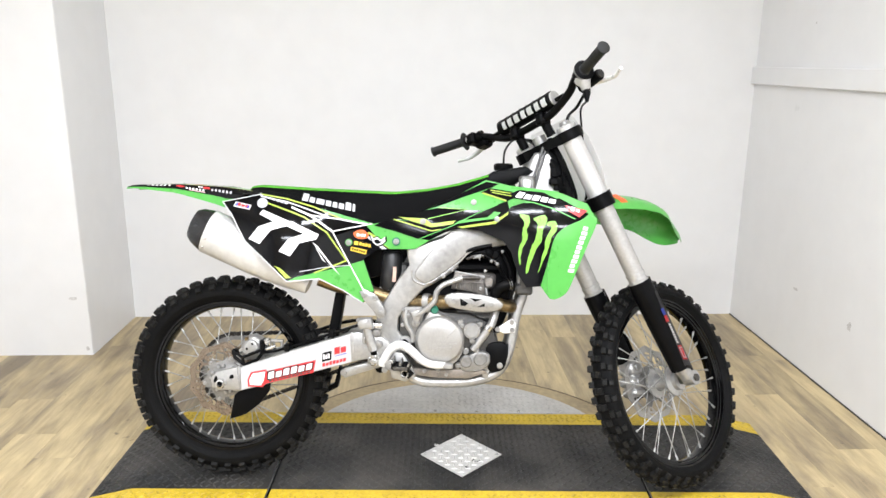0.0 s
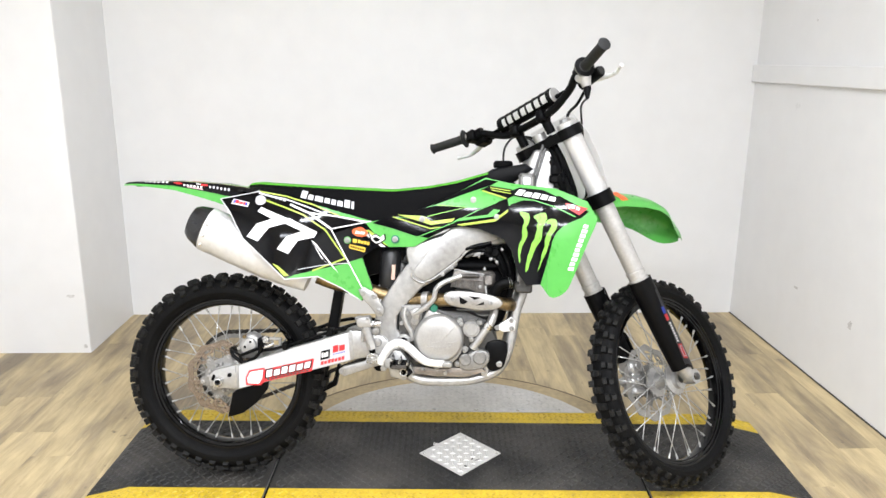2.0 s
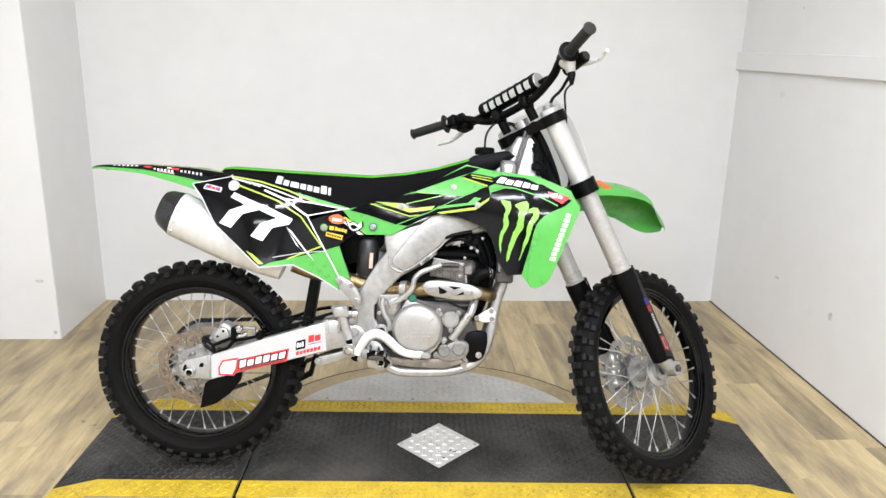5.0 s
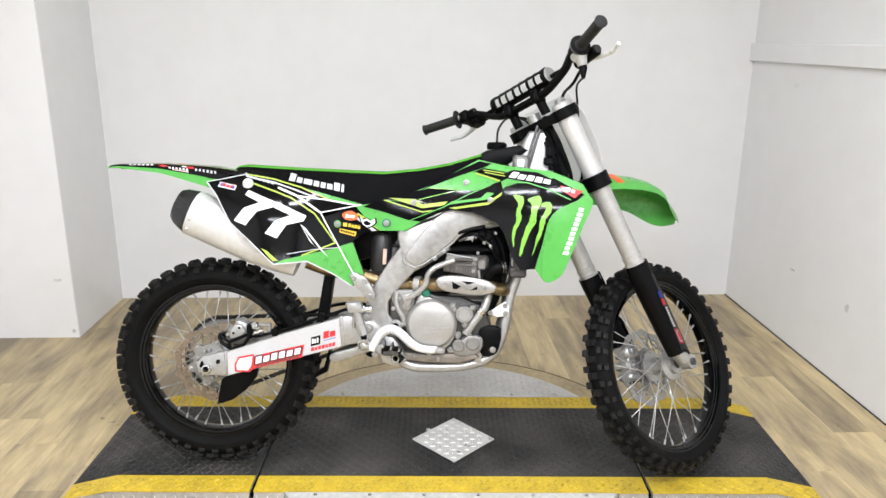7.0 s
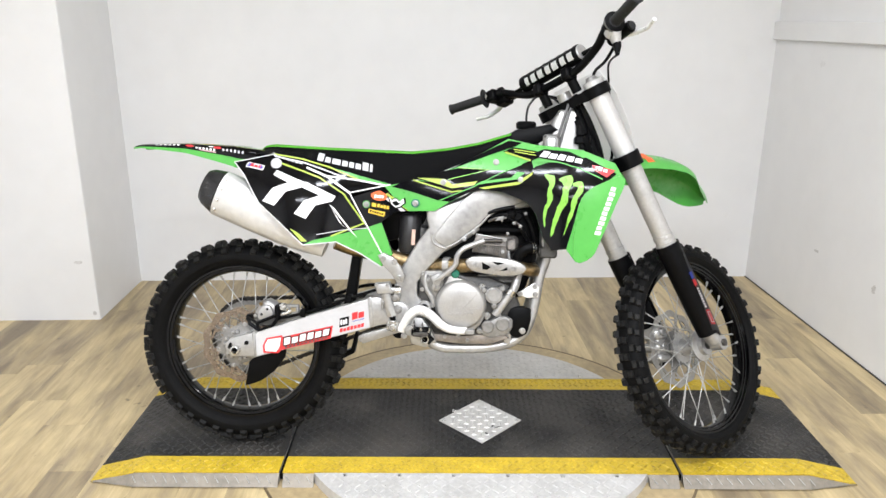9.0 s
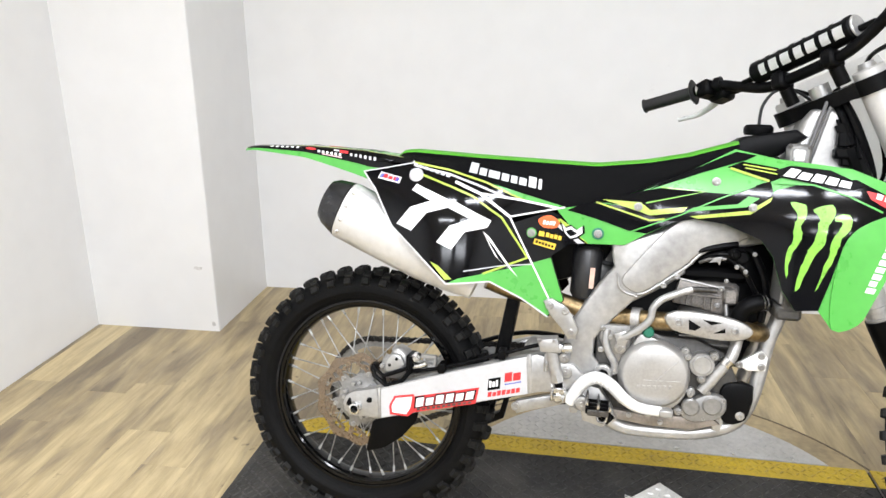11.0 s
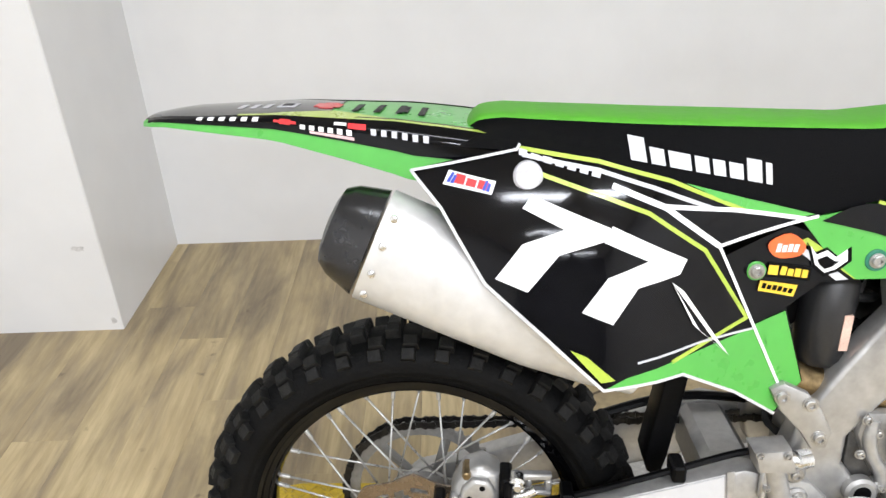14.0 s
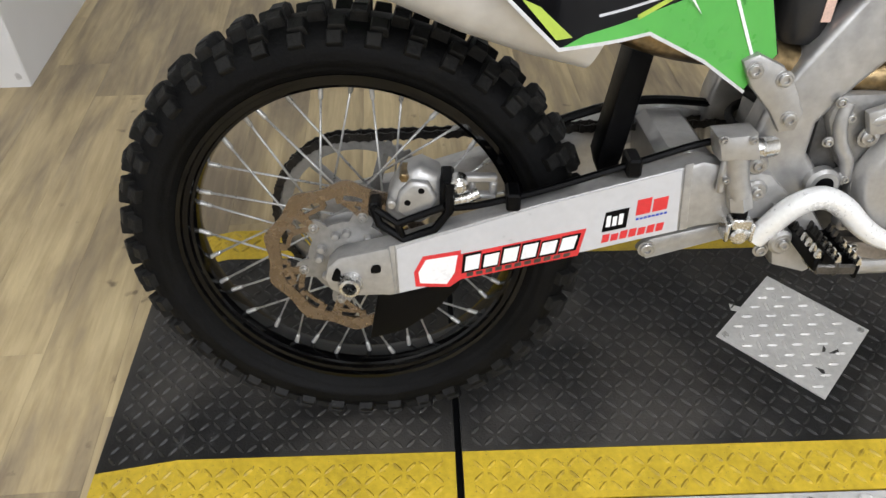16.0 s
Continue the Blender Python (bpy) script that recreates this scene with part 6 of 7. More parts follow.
decal("black_sticker", [(0.507 + (x - 0.507) * 1.22, 0.801 + (z - 0.801) * 1.30) for x, z in STICK_GREY], BLACK, piece, 2)
decal("grey_sticker", STICK_GREY, WHITE, piece, 3, "white and black zigzag sticker shape")
decal("black_sticker", [(0.494, 0.802), (0.505, 0.806), (0.516, 0.799), (0.521, 0.799), (0.512, 0.792), (0.504, 0.790), (0.497, 0.796)], BLACK, piece, 4)

shroud = part("radiator_shroud", skin(SHROUD, 0.001), GREEN, bike, "lime green radiator shroud with black and lime graphics", 50)
decal("black_field", SH_BLACK2, BLACKGLOSS, shroud, 2)
decal("black_field", CLAWPANEL, BLACKGLOSS, shroud, 3)
decal("grey_field", SH_BLACK1, SEATV, shroud, 3)
decal("black_field", TRI_BLK, BLACKGLOSS, shroud, 2)
decal("grey_field", SH_TOP, SEATV, shroud, 1)
decal("black_field", SH_SEAM + [(0.935, 0.862), (0.93, 0.79), (0.927, 0.776), (0.901, 0.809), (0.83, 0.837), (0.75, 0.846), (0.67, 0.805)], BLACKGLOSS, shroud, 1)
part("green_line", band(SH_LINE1, 0.0030, 0.001 + 0.0007 * 5), CLAW, shroud, "", 50)
decal("lime_stripe", SH_Y1, LIME, shroud, 4)
part("lime_stripe", band(SH_Y2, 0.0040, 0.001 + 0.0007 * 4), LIME, shroud, "", 50)
decal("green_stripe", SH_G3, GREEN, shroud, 4)
decal("lime_stripe", SH_Y3, LIME, shroud, 5)
part("green_line", band(SH_SEAM, 0.0028, 0.001 + 0.0007 * 6), GREEN, shroud, "", 50)
part("green_line", band(SHROUD_LINE, 0.0036, 0.001 + 0.0007 * 6), GREEN, shroud, "", 50)
for stripe, wide in ((TRI_Y1, 0.005), (TRI_Y2, 0.003), (TRI_Y3, 0.003)):
    part("lime_stripe", band(stripe, wide, 0.001 + 0.0007 * 4), LIME, shroud, "", 50)
decal("black_outline", LET_BLK, BLACK, shroud, 5)
quad_blocks(5, *LET_W, 0, 0.18, shroud, WHITE, off=0.0056)
decal("claw_mark", ragged(CLAW_A, 3), CLAW, shroud, 5, "ragged acid green stripe")
decal("claw_mark", ragged(CLAW_B, 4), CLAW, shroud, 5, "ragged acid green stripe")
decal("claw_mark", ragged(CLAW_C, 5), CLAW, shroud, 5, "ragged acid green stripe")
decal("red_patch", RED_PATCH, RED, shroud, 6)
quad_blocks(2, (1.105, 0.907), (1.135, 0.898), (1.138, 0.908), (1.108, 0.918), 0, 0.3, shroud, WHITE, off=0.0062)
wing = part("shroud_wing", skin(rounded(WING), 0.006, 0.005), GREEN, bike, "lime green shroud wing with white lettering bars", 50)
quad_blocks(10, (1.098, 0.718), (1.146, 0.862), (1.163, 0.858), (1.115, 0.716), 0, 0.24, wing, WHITE, off=0.0072)
for x, z in ((0.418, 0.795), (0.565, 0.799), (0.809, 0.927), (0.883, 0.875), (0.649, 0.864)):
    bolt(x, z, -bodywork(x, z) - 0.004, bike, 0.0085)
for x, z, r in ((0.565, 0.799, 0.0135), (0.418, 0.795, 0.0115)):
    part("bolt_washer", disc_y(x, z, r, -bodywork(x, z) - 0.001, -bodywork(x, z) - 0.0035, 0.001), TEAL if r > 0.0125 else GREEN, bike)
part("round_plug", disc_y(0.152, 0.914, 0.0165, -0.150, -bodywork(0.152, 0.914) - 0.006, 0.003, 28), PALE, bike, "pale round plug", 40)

# far side: the same plastics in plain green and black
part("side_panel", skin(PANEL, side=1), BLACKGLOSS, bike, "glossy black number panel", 50)
far_shroud = part("radiator_shroud", skin(SHROUD, 0.001, side=1), GREEN, bike, "lime green radiator shroud", 50)
part("black_field", skin(CLAWPANEL, 0.002, 0.0012, 1), BLACKGLOSS, far_shroud, "", 50)
part("cover_panel", skin(PIECE, -0.001, side=1), BLACK, bike, "black side cover", 50)
for side in (-1, 1):
    rad = part("radiator", boxes((0.955, 0.992, side * 0.150, side * 0.055, 0.655, 0.915), bevel=0.004), DARKSTEEL, bike, "dark radiator behind the shroud")
    for k in range(12):
        part("louvre", boxes((0.990, 1.010, side * 0.150, side * 0.06, 0.67 + 0.02 * k, 0.674 + 0.02 * k), bevel=0.001), BLACK, rad)
    for k in range(15):
        part("radiator_fin", boxes((0.950, 0.956, side * (0.0630 + 0.006 * k), side * (0.0648 + 0.006 * k), 0.676, 0.905), bevel=0.0004), COVER, rad)
    part("radiator_tank", boxes((0.944, 0.997, side * 0.150, side * 0.055, 0.640, 0.672), bevel=0.006), CASE, rad, "dark grey radiator end tank", 40)

# ---- seat, tank, fenders ----
SEAT_TOP = ((0.076, 0.944), (0.082, 0.960), (0.092, 0.969), (0.115, 0.974), (0.170, 0.971), (0.294, 0.965), (0.461, 0.959), (0.554, 0.956), (0.664, 0.968), (0.756, 0.986), (0.855, 1.016))
SEAT_LOW = ((0.076, 0.942), (0.134, 0.940), (0.277, 0.905), (0.385, 0.875), (0.493, 0.855), (0.599, 0.878), (0.723, 0.932), (0.855, 1.000))
SEAT_WIDE = ((0.076, 0.052), (0.09, 0.066), (0.27, 0.077), (0.42, 0.076), (0.55, 0.071), (0.70, 0.066), (0.855, 0.060))
SEAT_Y = -0.018


def along(table, x):
    return float(np.interp(x, [p[0] for p in table], [p[1] for p in table]))


def seat_loft(bm, section):
    rings = [[bm.verts.new((x, y, z)) for y, z in section(x)] for x in [0.076, 0.080, 0.086, 0.094] + list(np.linspace(0.105, 0.855, 39))]
    for p, q in zip(rings, rings[1:]):
        for k in range(len(p)):
            bm.faces.new((p[k], p[(k + 1) % len(p)], q[(k + 1) % len(q)], q[k]))
    bm.faces.new(rings[0])
    bm.faces.new(rings[-1])
    return bm


def seat_half(x, side):
    """One flank of the seat from the crown down to its lower edge, flaring out to the panels."""
    t, b, w = along(SEAT_TOP, x), along(SEAT_LOW, x), along(SEAT_WIDE, x)
    foot = side * max(w, bodywork(x, b) - 0.004)
    edge = SEAT_Y + side * w
    low = t - min(0.012, (t - b) * 0.5)
    rows = [(SEAT_Y + side * w * 0.55, t - 0.003), (SEAT_Y + side * w * 0.90, t - 0.0045), (edge, low)]
    for u in (0.35, 0.7):
        rows.append((edge + (foot - edge) * u + side * 0.003, low + (b - low) * u))
    return rows + [(foot, b)]


def seat_side(x):
    return seat_half(x, 1) + seat_half(x, -1)[::-1]


def seat_crown(x):
    t, w = along(SEAT_TOP, x), along(SEAT_WIDE, x)
    half = [(w * 0.25, t + 0.0024), (w * 0.58, t + 0.0014), (w * 0.80, t - 0.0010), (w * 0.93, t - 0.0040), (w * 0.95, t - 0.0065), (w * 0.45, t - 0.0055)]
    return [(SEAT_Y + y, z) for y, z in half] + [(SEAT_Y - y, z) for y, z in half[::-1]]


seat = part("seat", seat_loft(bmesh.new(), seat_side), SEATV, bike, "black gripper seat with green top and white lettering bars", 50)
part("seat_top", seat_loft(bmesh.new(), seat_crown), SEATG, seat, "green ribbed seat top", 50)


def seat_letters(n, x0, x1, z0a, z1a, z0b, z1b):
    """A row of plain blocks of the letters' widths and heights, lying on the seat's flank."""
    bms = []
    wide = (1.05, 0.95, 1.35, 0.95, 0.85, 0.95, 1.0, 0.55)
    total, at = sum(wide[:n]), 0.0
    for k in range(n):
        hi = (1.0, 0.68, 0.68, 0.68, 0.68, 0.68, 1.0, 0.95)[k]
        u0, u1 = at / total, (at + wide[k] - 0.22) / total
        at += wide[k]
        bm = bmesh.new()
        vs = []
        for u, v in ((u0, 0), (u1, 0), (u1, hi), (u0, hi)):
            x = x0 + (x1 - x0) * u
            z = (z0a + (z0b - z0a) * u) * (1 - v) + (z1a + (z1b - z1a) * u) * v
            sec = sorted((zz, -y) for y, zz in seat_half(x, -1))
            vs.append((x, float(np.interp(z, [q[0] for q in sec], [q[1] for q in sec])), z))
        lo = [bm.verts.new((x, -y + 0.001, z)) for x, y, z in vs]
        up = [bm.verts.new((x, -y - 0.0016, z)) for x, y, z in vs]
        bm.faces.new(up)
        for i in range(4):
            bm.faces.new((lo[i], lo[(i + 1) % 4], up[(i + 1) % 4], up[i]))
        bms.append(bm)
    return part("lettering", merge(*bms), mat("silver_print", (0.58, 0.58, 0.60), 0.4, 0, 60, 0.06), seat, "silver sponsor lettering as plain blocks")


seat_letters(8, 0.268, 0.438, 0.926, 0.949, 0.891, 0.915)


def fender_loft(rows, bm, thick=0.003):
    """A curved sheet from rows of points across, closed with an inner face."""
    top = [[bm.verts.new(p) for p in r] for r in rows]
    low = [[bm.verts.new(Vector(p) - Vector((0, 0, thick))) for p in r] for r in rows]
    for g, flip in ((top, False), (low, True)):
        for p, q in zip(g, g[1:]):
            for k in range(len(p) - 1):
                f = (p[k], p[k + 1], q[k + 1], q[k])
                bm.faces.new(f[::-1] if flip else f)
    n, m = len(rows), len(rows[0])
    rim = [(i, 0) for i in range(n)] + [(n - 1, j) for j in range(1, m)] + [(i, m - 1) for i in range(n - 2, -1, -1)] + [(0, j) for j in range(m - 2, 0, -1)]
    for (a, b), (c, d) in zip(rim, rim[1:] + rim[:1]):
        bm.faces.new((top[a][b], top[c][d], low[c][d], low[a][b]))
    return bm


REAR_TOP = ((-0.335, 0.966), (-0.30, 0.972), (-0.15, 0.975), (0.0, 0.968), (0.06, 0.961), (0.16, 0.947))
REAR_WIDE = ((-0.335, 0.044), (-0.31, 0.064), (-0.25, 0.080), (-0.10, 0.099), (0.03, 0.116), (0.16, 0.128))
REAR_DROP = ((-0.335, 0.004), (-0.25, 0.012), (-0.15, 0.024), (-0.06, 0.042), (0.02, 0.060), (0.16, 0.052))


def fender_row(x, lift=0.0, u0=-1.0, u1=1.0, n=17):
    out = []
    for u in np.linspace(u0, u1, n):
        w, d = along(REAR_WIDE, x), along(REAR_DROP, x)
        a = abs(u)
        y = math.copysign(w * min(a / 0.78, 1.0 + (a - 0.78) * 0.25 if a > 0.78 else a / 0.78), u)
        z = along(REAR_TOP, x) - 0.004 * min(a / 0.78, 1) ** 2 - (d * (max(0, a - 0.70) / 0.30) ** 1.25) + lift * (1 - 0.6 * max(0, a - 0.7) / 0.3)
        if lift and a > 0.74:
            y += math.copysign(lift, u)
        out.append((x, y, z))
    return out


xs = list(np.linspace(-0.335, 0.15, 26))
rfender = part("rear_fender", fender_loft([fender_row(x) for x in xs], bmesh.new()), GREEN, bike, "lime green rear fender with black graphics", 50)
for s in (-1, 1):
    a, b = (-0.885, -0.70) if s < 0 else (0.70, 0.885)
    part("black_band", fender_loft([fender_row(x, 0.0012, a, b, 7) for x in np.linspace(-0.325, 0.15, 23)], bmesh.new(), 0.001), BLACKGLOSS, rfender, "", 50)
part("black_tip", fender_loft([fender_row(x, 0.0012, -0.70 + 0.25 * max(0, (x + 0.22) / 0.14), 0.70 - 0.25 * max(0, (x + 0.22) / 0.14), 9) for x in np.linspace(-0.333, -0.09, 13)], bmesh.new(), 0.001), BLACKGLOSS, rfender, "", 50)
part("lime_stripe", fender_loft([fender_row(x, 0.0014, -0.70, -0.63, 3) for x in np.linspace(-0.20, 0.15, 16)], bmesh.new(), 0.001), LIME, rfender, "", 50)


def fender_patch(x0, x1, u0, u1, material, lift=0.002):
    return part("graphic", fender_loft([fender_row(x, lift, u0, u1, 4) for x in np.linspace(x0, x1, 5)], bmesh.new(), 0.0006), material, rfender, "", 50)


for k in range(6):
    fender_patch(-0.250 + 0.0145 * k, -0.2425 + 0.0145 * k, -0.795, -0.740, WHITE)
for x0, x1, u0, u1 in ((-0.150, -0.143, -0.80, -0.77), (-0.143, -0.129, -0.815, -0.755), (-0.129, -0.122, -0.80, -0.77)):
    fender_patch(x0, x1, u0, u1, RED)
for k in range(6):
    fender_patch(-0.117 + 0.0115 * k, -0.1105 + 0.0115 * k, -0.842, -0.80, WHITE)
fender_patch(-0.105, -0.050, -0.872, -0.853, mat("pale_pink_vinyl", (0.62, 0.42, 0.42), 0.35, 0, 30, 0.06))
fender_patch(-0.058, -0.036, -0.785, -0.745, RED)
fender_patch(-0.075, -0.060, -0.765, -0.745, WHITE)
for k in range(6):
    fender_patch(-0.030 + 0.0125 * k, -0.0235 + 0.0125 * k, -0.815, -0.775, PALE)
for k in range(3):
    fender_patch(-0.215 + 0.017 * k, -0.207 + 0.017 * k, -0.30, -0.02, PALE)
fender_patch(-0.163, -0.140, -0.28, 0.02, PALE)
fender_patch(-0.158, -0.145, -0.20, -0.06, BLACK, 0.0027)
for x0, x1, u0, u1 in ((-0.118, -0.110, -0.16, 0.10), (-0.110, -0.092, -0.24, 0.18), (-0.092, -0.084, -0.16, 0.10)):
    fender_patch(x0, x1, u0, u1, RED)
for k in range(4):
    fender_patch(-0.064 + 0.028 * k, -0.056 + 0.028 * k, -0.34, 0.12, BLACK)
fender_patch(-0.006, 0.006, -0.28, 0.06, BLACK)
part("lime_wedge", fender_loft([fender_row(x, 0.0013, -0.70, -0.70 + 0.36 * (1 - abs(x + 0.085) / 0.105), 4) for x in np.linspace(-0.185, 0.015, 11)], bmesh.new(), 0.001), LIME, rfender, "", 50)
part("black_line", fender_loft([fender_row(x, 0.0017, -0.625, -0.600, 3) for x in np.linspace(-0.05, 0.14, 9)], bmesh.new(), 0.001), BLACKGLOSS, rfender, "", 50)

tank = part("tank_cover", slab([(0.840, 1.010), (0.870, 1.028), (0.975, 1.046), (1.00, 1.030), (0.94, 0.985), (0.87, 0.955), (0.80, 0.965)], -0.060, 0.060, 0.012, 2), BLACK, bike, "black tank cover with filler cap", 40)
part("filler_cap", merge(moved(lathe([(0, 0), (0.030, 0), (0.032, 0.006), (0.032, 0.016), (0.027, 0.022), (0, 0.022)], 24), pose(0.905, 0, 1.034, 90, 0, 0))), BLACK, tank, "round black fuel cap", 35)
part("vent_hose", tube([(0.905, 0, 1.055), (0.91, 0.0, 1.10), (0.94, 0.01, 1.135), (0.99, 0.02, 1.13), (1.03, 0.02, 1.10)], 0.0035, 8), GRIP, bike, "thin vent hose", 40)
part("tank", slab([(0.80, 0.97), (0.94, 0.985), (0.98, 0.93), (0.92, 0.86), (0.70, 0.85), (0.62, 0.87)], -0.085, 0.085, 0.02, 2), BLACK, bike, "black fuel tank under the shrouds", 40)
rcap = part("radiator_cap", boxes((0.952, 1.004, -0.082, -0.060, 0.962, 1.014), bevel=0.007), COVER, bike, "square cast radiator cap housing", 40)
part("cap_face", boxes((0.964, 0.990, -0.090, -0.080, 0.974, 1.002), bevel=0.004), PEDALM, rcap, "", 40)
for bx, bz in ((0.958, 0.968), (0.998, 0.969), (0.958, 1.008), (0.998, 1.007)):
    bolt(bx, bz, -0.082, rcap, 0.0045, material=DARKSTEEL)
part("cable_pair", merge(tube([(1.035, -0.050, 1.125), (1.015, -0.060, 1.06), (0.995, -0.066, 0.99), (0.985, -0.06, 0.95)], 0.0042, 8), tube([(1.046, -0.050, 1.125), (1.026, -0.060, 1.06), (1.006, -0.066, 0.99), (0.997, -0.06, 0.95)], 0.0042, 8)), mat("grey_cable_sleeve", (0.10, 0.10, 0.10), 0.5, 0, 80, 0.1), bike, "twin grey control cables", 40)

# ---- front end, turned with the bars ----
fork_top = FRONT_AXLE - 0.028 * ACROSS + 0.912 * AXIS
down = -AXIS


def on_fork(s, y=0.0, ahead=0.0):
    q = fork_top + down * s + ACROSS * ahead
    return Vector((q.x, y, q.z))


for side in (-1, 1):
    y = side * 0.097
    leg = part("fork_tube", tube([on_fork(0, y), on_fork(0.004, y), on_fork(0.29, y)], [0.028, 0.032, 0.032], 24, curved=False), FORKM, bike, "silver upper fork tube", 30, TURNED)
    part("fork_cap", tube([on_fork(-0.012, y), on_fork(0.002, y)], [0.015, 0.02], 16, curved=False), ALLOY, leg, "", 30)
    part("lower_sleeve", tube([on_fork(0.288, y), on_fork(0.520, y), on_fork(0.522, y), on_fork(0.532, y), on_fork(0.534, y), on_fork(0.546, y), on_fork(0.548, y), on_fork(0.560, y), on_fork(0.562, y), on_fork(0.575, y)], [0.0305, 0.0290, 0.0310, 0.0310, 0.0295, 0.0295, 0.0325, 0.0325, 0.0345, 0.0345], 24, curved=False), FORKG, leg, "dull grey anodised fork sleeve", 30)
    part("slider", tube([on_fork(0.57, y), on_fork(0.80, y)], 0.0235, 20, curved=False), FORKG, leg, "", 30)
    part("dust_seal", tube([on_fork(0.572, y), on_fork(0.585, y)], 0.033, 20, curved=False), BLACK, leg, "", 30)
    lug = part("axle_lug", tube([on_fork(0.80, y), on_fork(0.86, y, 0.008), on_fork(0.900, y, 0.020)], [0.024, 0.0245, 0.022], 14), ALLOY, leg, "cast axle lug", 40)
    part("axle_clamp", disc_y(FRONT_AXLE.x, FRONT_AXLE.z, 0.0225, y - 0.022, y + 0.020, 0.004), ALLOY, leg, "", 35)
    part("axle_end", disc_y(FRONT_AXLE.x, FRONT_AXLE.z, 0.013, y, y + side * 0.029, 0.002, 6 if side < 0 else 16), DARKSTEEL, leg, "", 35)

    def on_guard(k, a, proud=0.0):
        """A point of the fork guard: k runs down it, a goes round the leg; it tapers, and its front reaches lowest."""
        s = 0.553 + k * (0.312 + 0.030 * max(0.0, math.cos(a)))
        w = 0.0370 * (1 - 0.22 * k ** 1.6) + proud
        return on_fork(s, 0, 0.002) + ACROSS * (w * math.cos(a) * 1.06 + 0.018 * k * max(0.0, math.cos(a))) + Vector((0, y + w * math.sin(a), 0))

    turn = 1 if side < 0 else -1
    guard = [[on_guard(k, a * turn) for a in np.linspace(-4.85, 0.98, 15)] for k in np.linspace(0, 1, 10)]
    gm = bmesh.new()
    vo = [[gm.verts.new(q) for q in r] for r in guard]
    vi = [[gm.verts.new(q + (on_fork(0, y) - q + down * (q - on_fork(0, y)).dot(down)).normalized() * 0.003) for q in r] for r in guard]
    for g in (vo, vi):
        for p, q in zip(g, g[1:]):
            for k in range(14):
                gm.faces.new((p[k], p[k + 1], q[k + 1], q[k]))
    for p, q in ((vo[0], vi[0]), (vo[-1], vi[-1])):
        for k in range(14):
            gm.faces.new((p[k], p[k + 1], q[k + 1], q[k]))
    for k in (0, 14):
        for p, q, r, s in zip(vo, vo[1:], vi, vi[1:]):
            gm.faces.new((p[k], q[k], s[k], r[k]))
    gd = part("fork_guard", gm, BLACK, bike, "black fork guard with small stickers", 50, TURNED)

    def guard_sticker(name, k0, k1, a0, half0, half1, material, proud, label=""):
        """A patch that follows the guard's curve, k0 to k1 down it."""
        st = bmesh.new()
        rows = [[st.verts.new(on_guard(k, a0 + u * (half0 + (half1 - half0) * (k - k0) / (k1 - k0)), proud)) for u in (-1, -0.33, 0.33, 1)] for k in np.linspace(k0, k1, 6)]
        for p, q in zip(rows, rows[1:]):
            for i in range(3):
                st.faces.new((p[i], p[i + 1], q[i + 1], q[i]))
        bmesh.ops.solidify(st, geom=st.faces[:], thickness=0.0004)
        return part(name, st, material, gd, label)

    if side < 0:
        guard_sticker("sticker_strip", 0.14, 0.97, -1.42, 0.10, 0.44, GREYVINYL, 0.0008, "dark grey sticker strip")
        guard_sticker("sticker", 0.33, 0.40, -1.58, 0.16, 0.17, BLUE, 0.0016)
        guard_sticker("sticker", 0.41, 0.48, -1.56, 0.17, 0.18, RED, 0.0016)
        for n in range(8):
            guard_sticker("lettering", 0.505 + 0.028 * n, 0.524 + 0.028 * n, -1.52, 0.11, 0.11, WHITE, 0.0016)
        guard_sticker("sticker", 0.745, 0.905, -1.44, 0.24, 0.24, RED, 0.0016)
        guard_sticker("sticker", 0.765, 0.885, -1.44, 0.17, 0.17, PALE, 0.0022)
        guard_sticker("sticker", 0.775, 0.875, -1.44, 0.10, 0.10, RED, 0.0028)


def clamp(s0, s1, stem_back):
    """A triple clamp: two split rings round the tubes and a bridge back to the stem."""
    bms = []
    for side in (-1, 1):
        bms.append(tube([on_fork(s0, side * 0.097), on_fork(s1, side * 0.097)], 0.041, 20, curved=False))
    bridge = bmesh.new()
    vs = []
    for s in (s0 + 0.002, s1 - 0.002):
        for ah, y in ((0.020, -0.10), (0.030, 0), (0.020, 0.10), (-0.030, 0.10), (-0.055, 0.045), (-0.055, -0.045), (-0.030, -0.10)):
            vs.append(bridge.verts.new(on_fork(s, y, ah)))
    bridge.faces.new(vs[:7])
    bridge.faces.new(vs[7:])
    for k in range(7):
        bridge.faces.new((vs[k], vs[(k + 1) % 7], vs[7 + (k + 1) % 7], vs[7 + k]))
    return merge(*bms, bridge)


plate_rows = []
for sp in np.linspace(-0.025, 0.285, 12):
    wide = 0.122 * (0.80 + 0.20 * min(1, (sp + 0.025) / 0.08)) * (1 - 0.25 * max(0, (sp - 0.16) / 0.125))
    plate_rows.append([on_fork(sp, u * wide, 0.092 - 0.040 * u * u) for u in np.linspace(-1, 1, 15)])
part("front_number_plate", fender_loft(plate_rows, bmesh.new(), 0.003), PLATEM, bike, "plain white front number plate", 50, TURNED)
top_clamp = part("top_clamp", clamp(0.018, 0.052, 0), BLACK, bike, "black upper triple clamp", 40, TURNED)
part("lower_clamp", clamp(0.245, 0.290, 0), BLACK, bike, "black lower triple clamp", 40, TURNED)
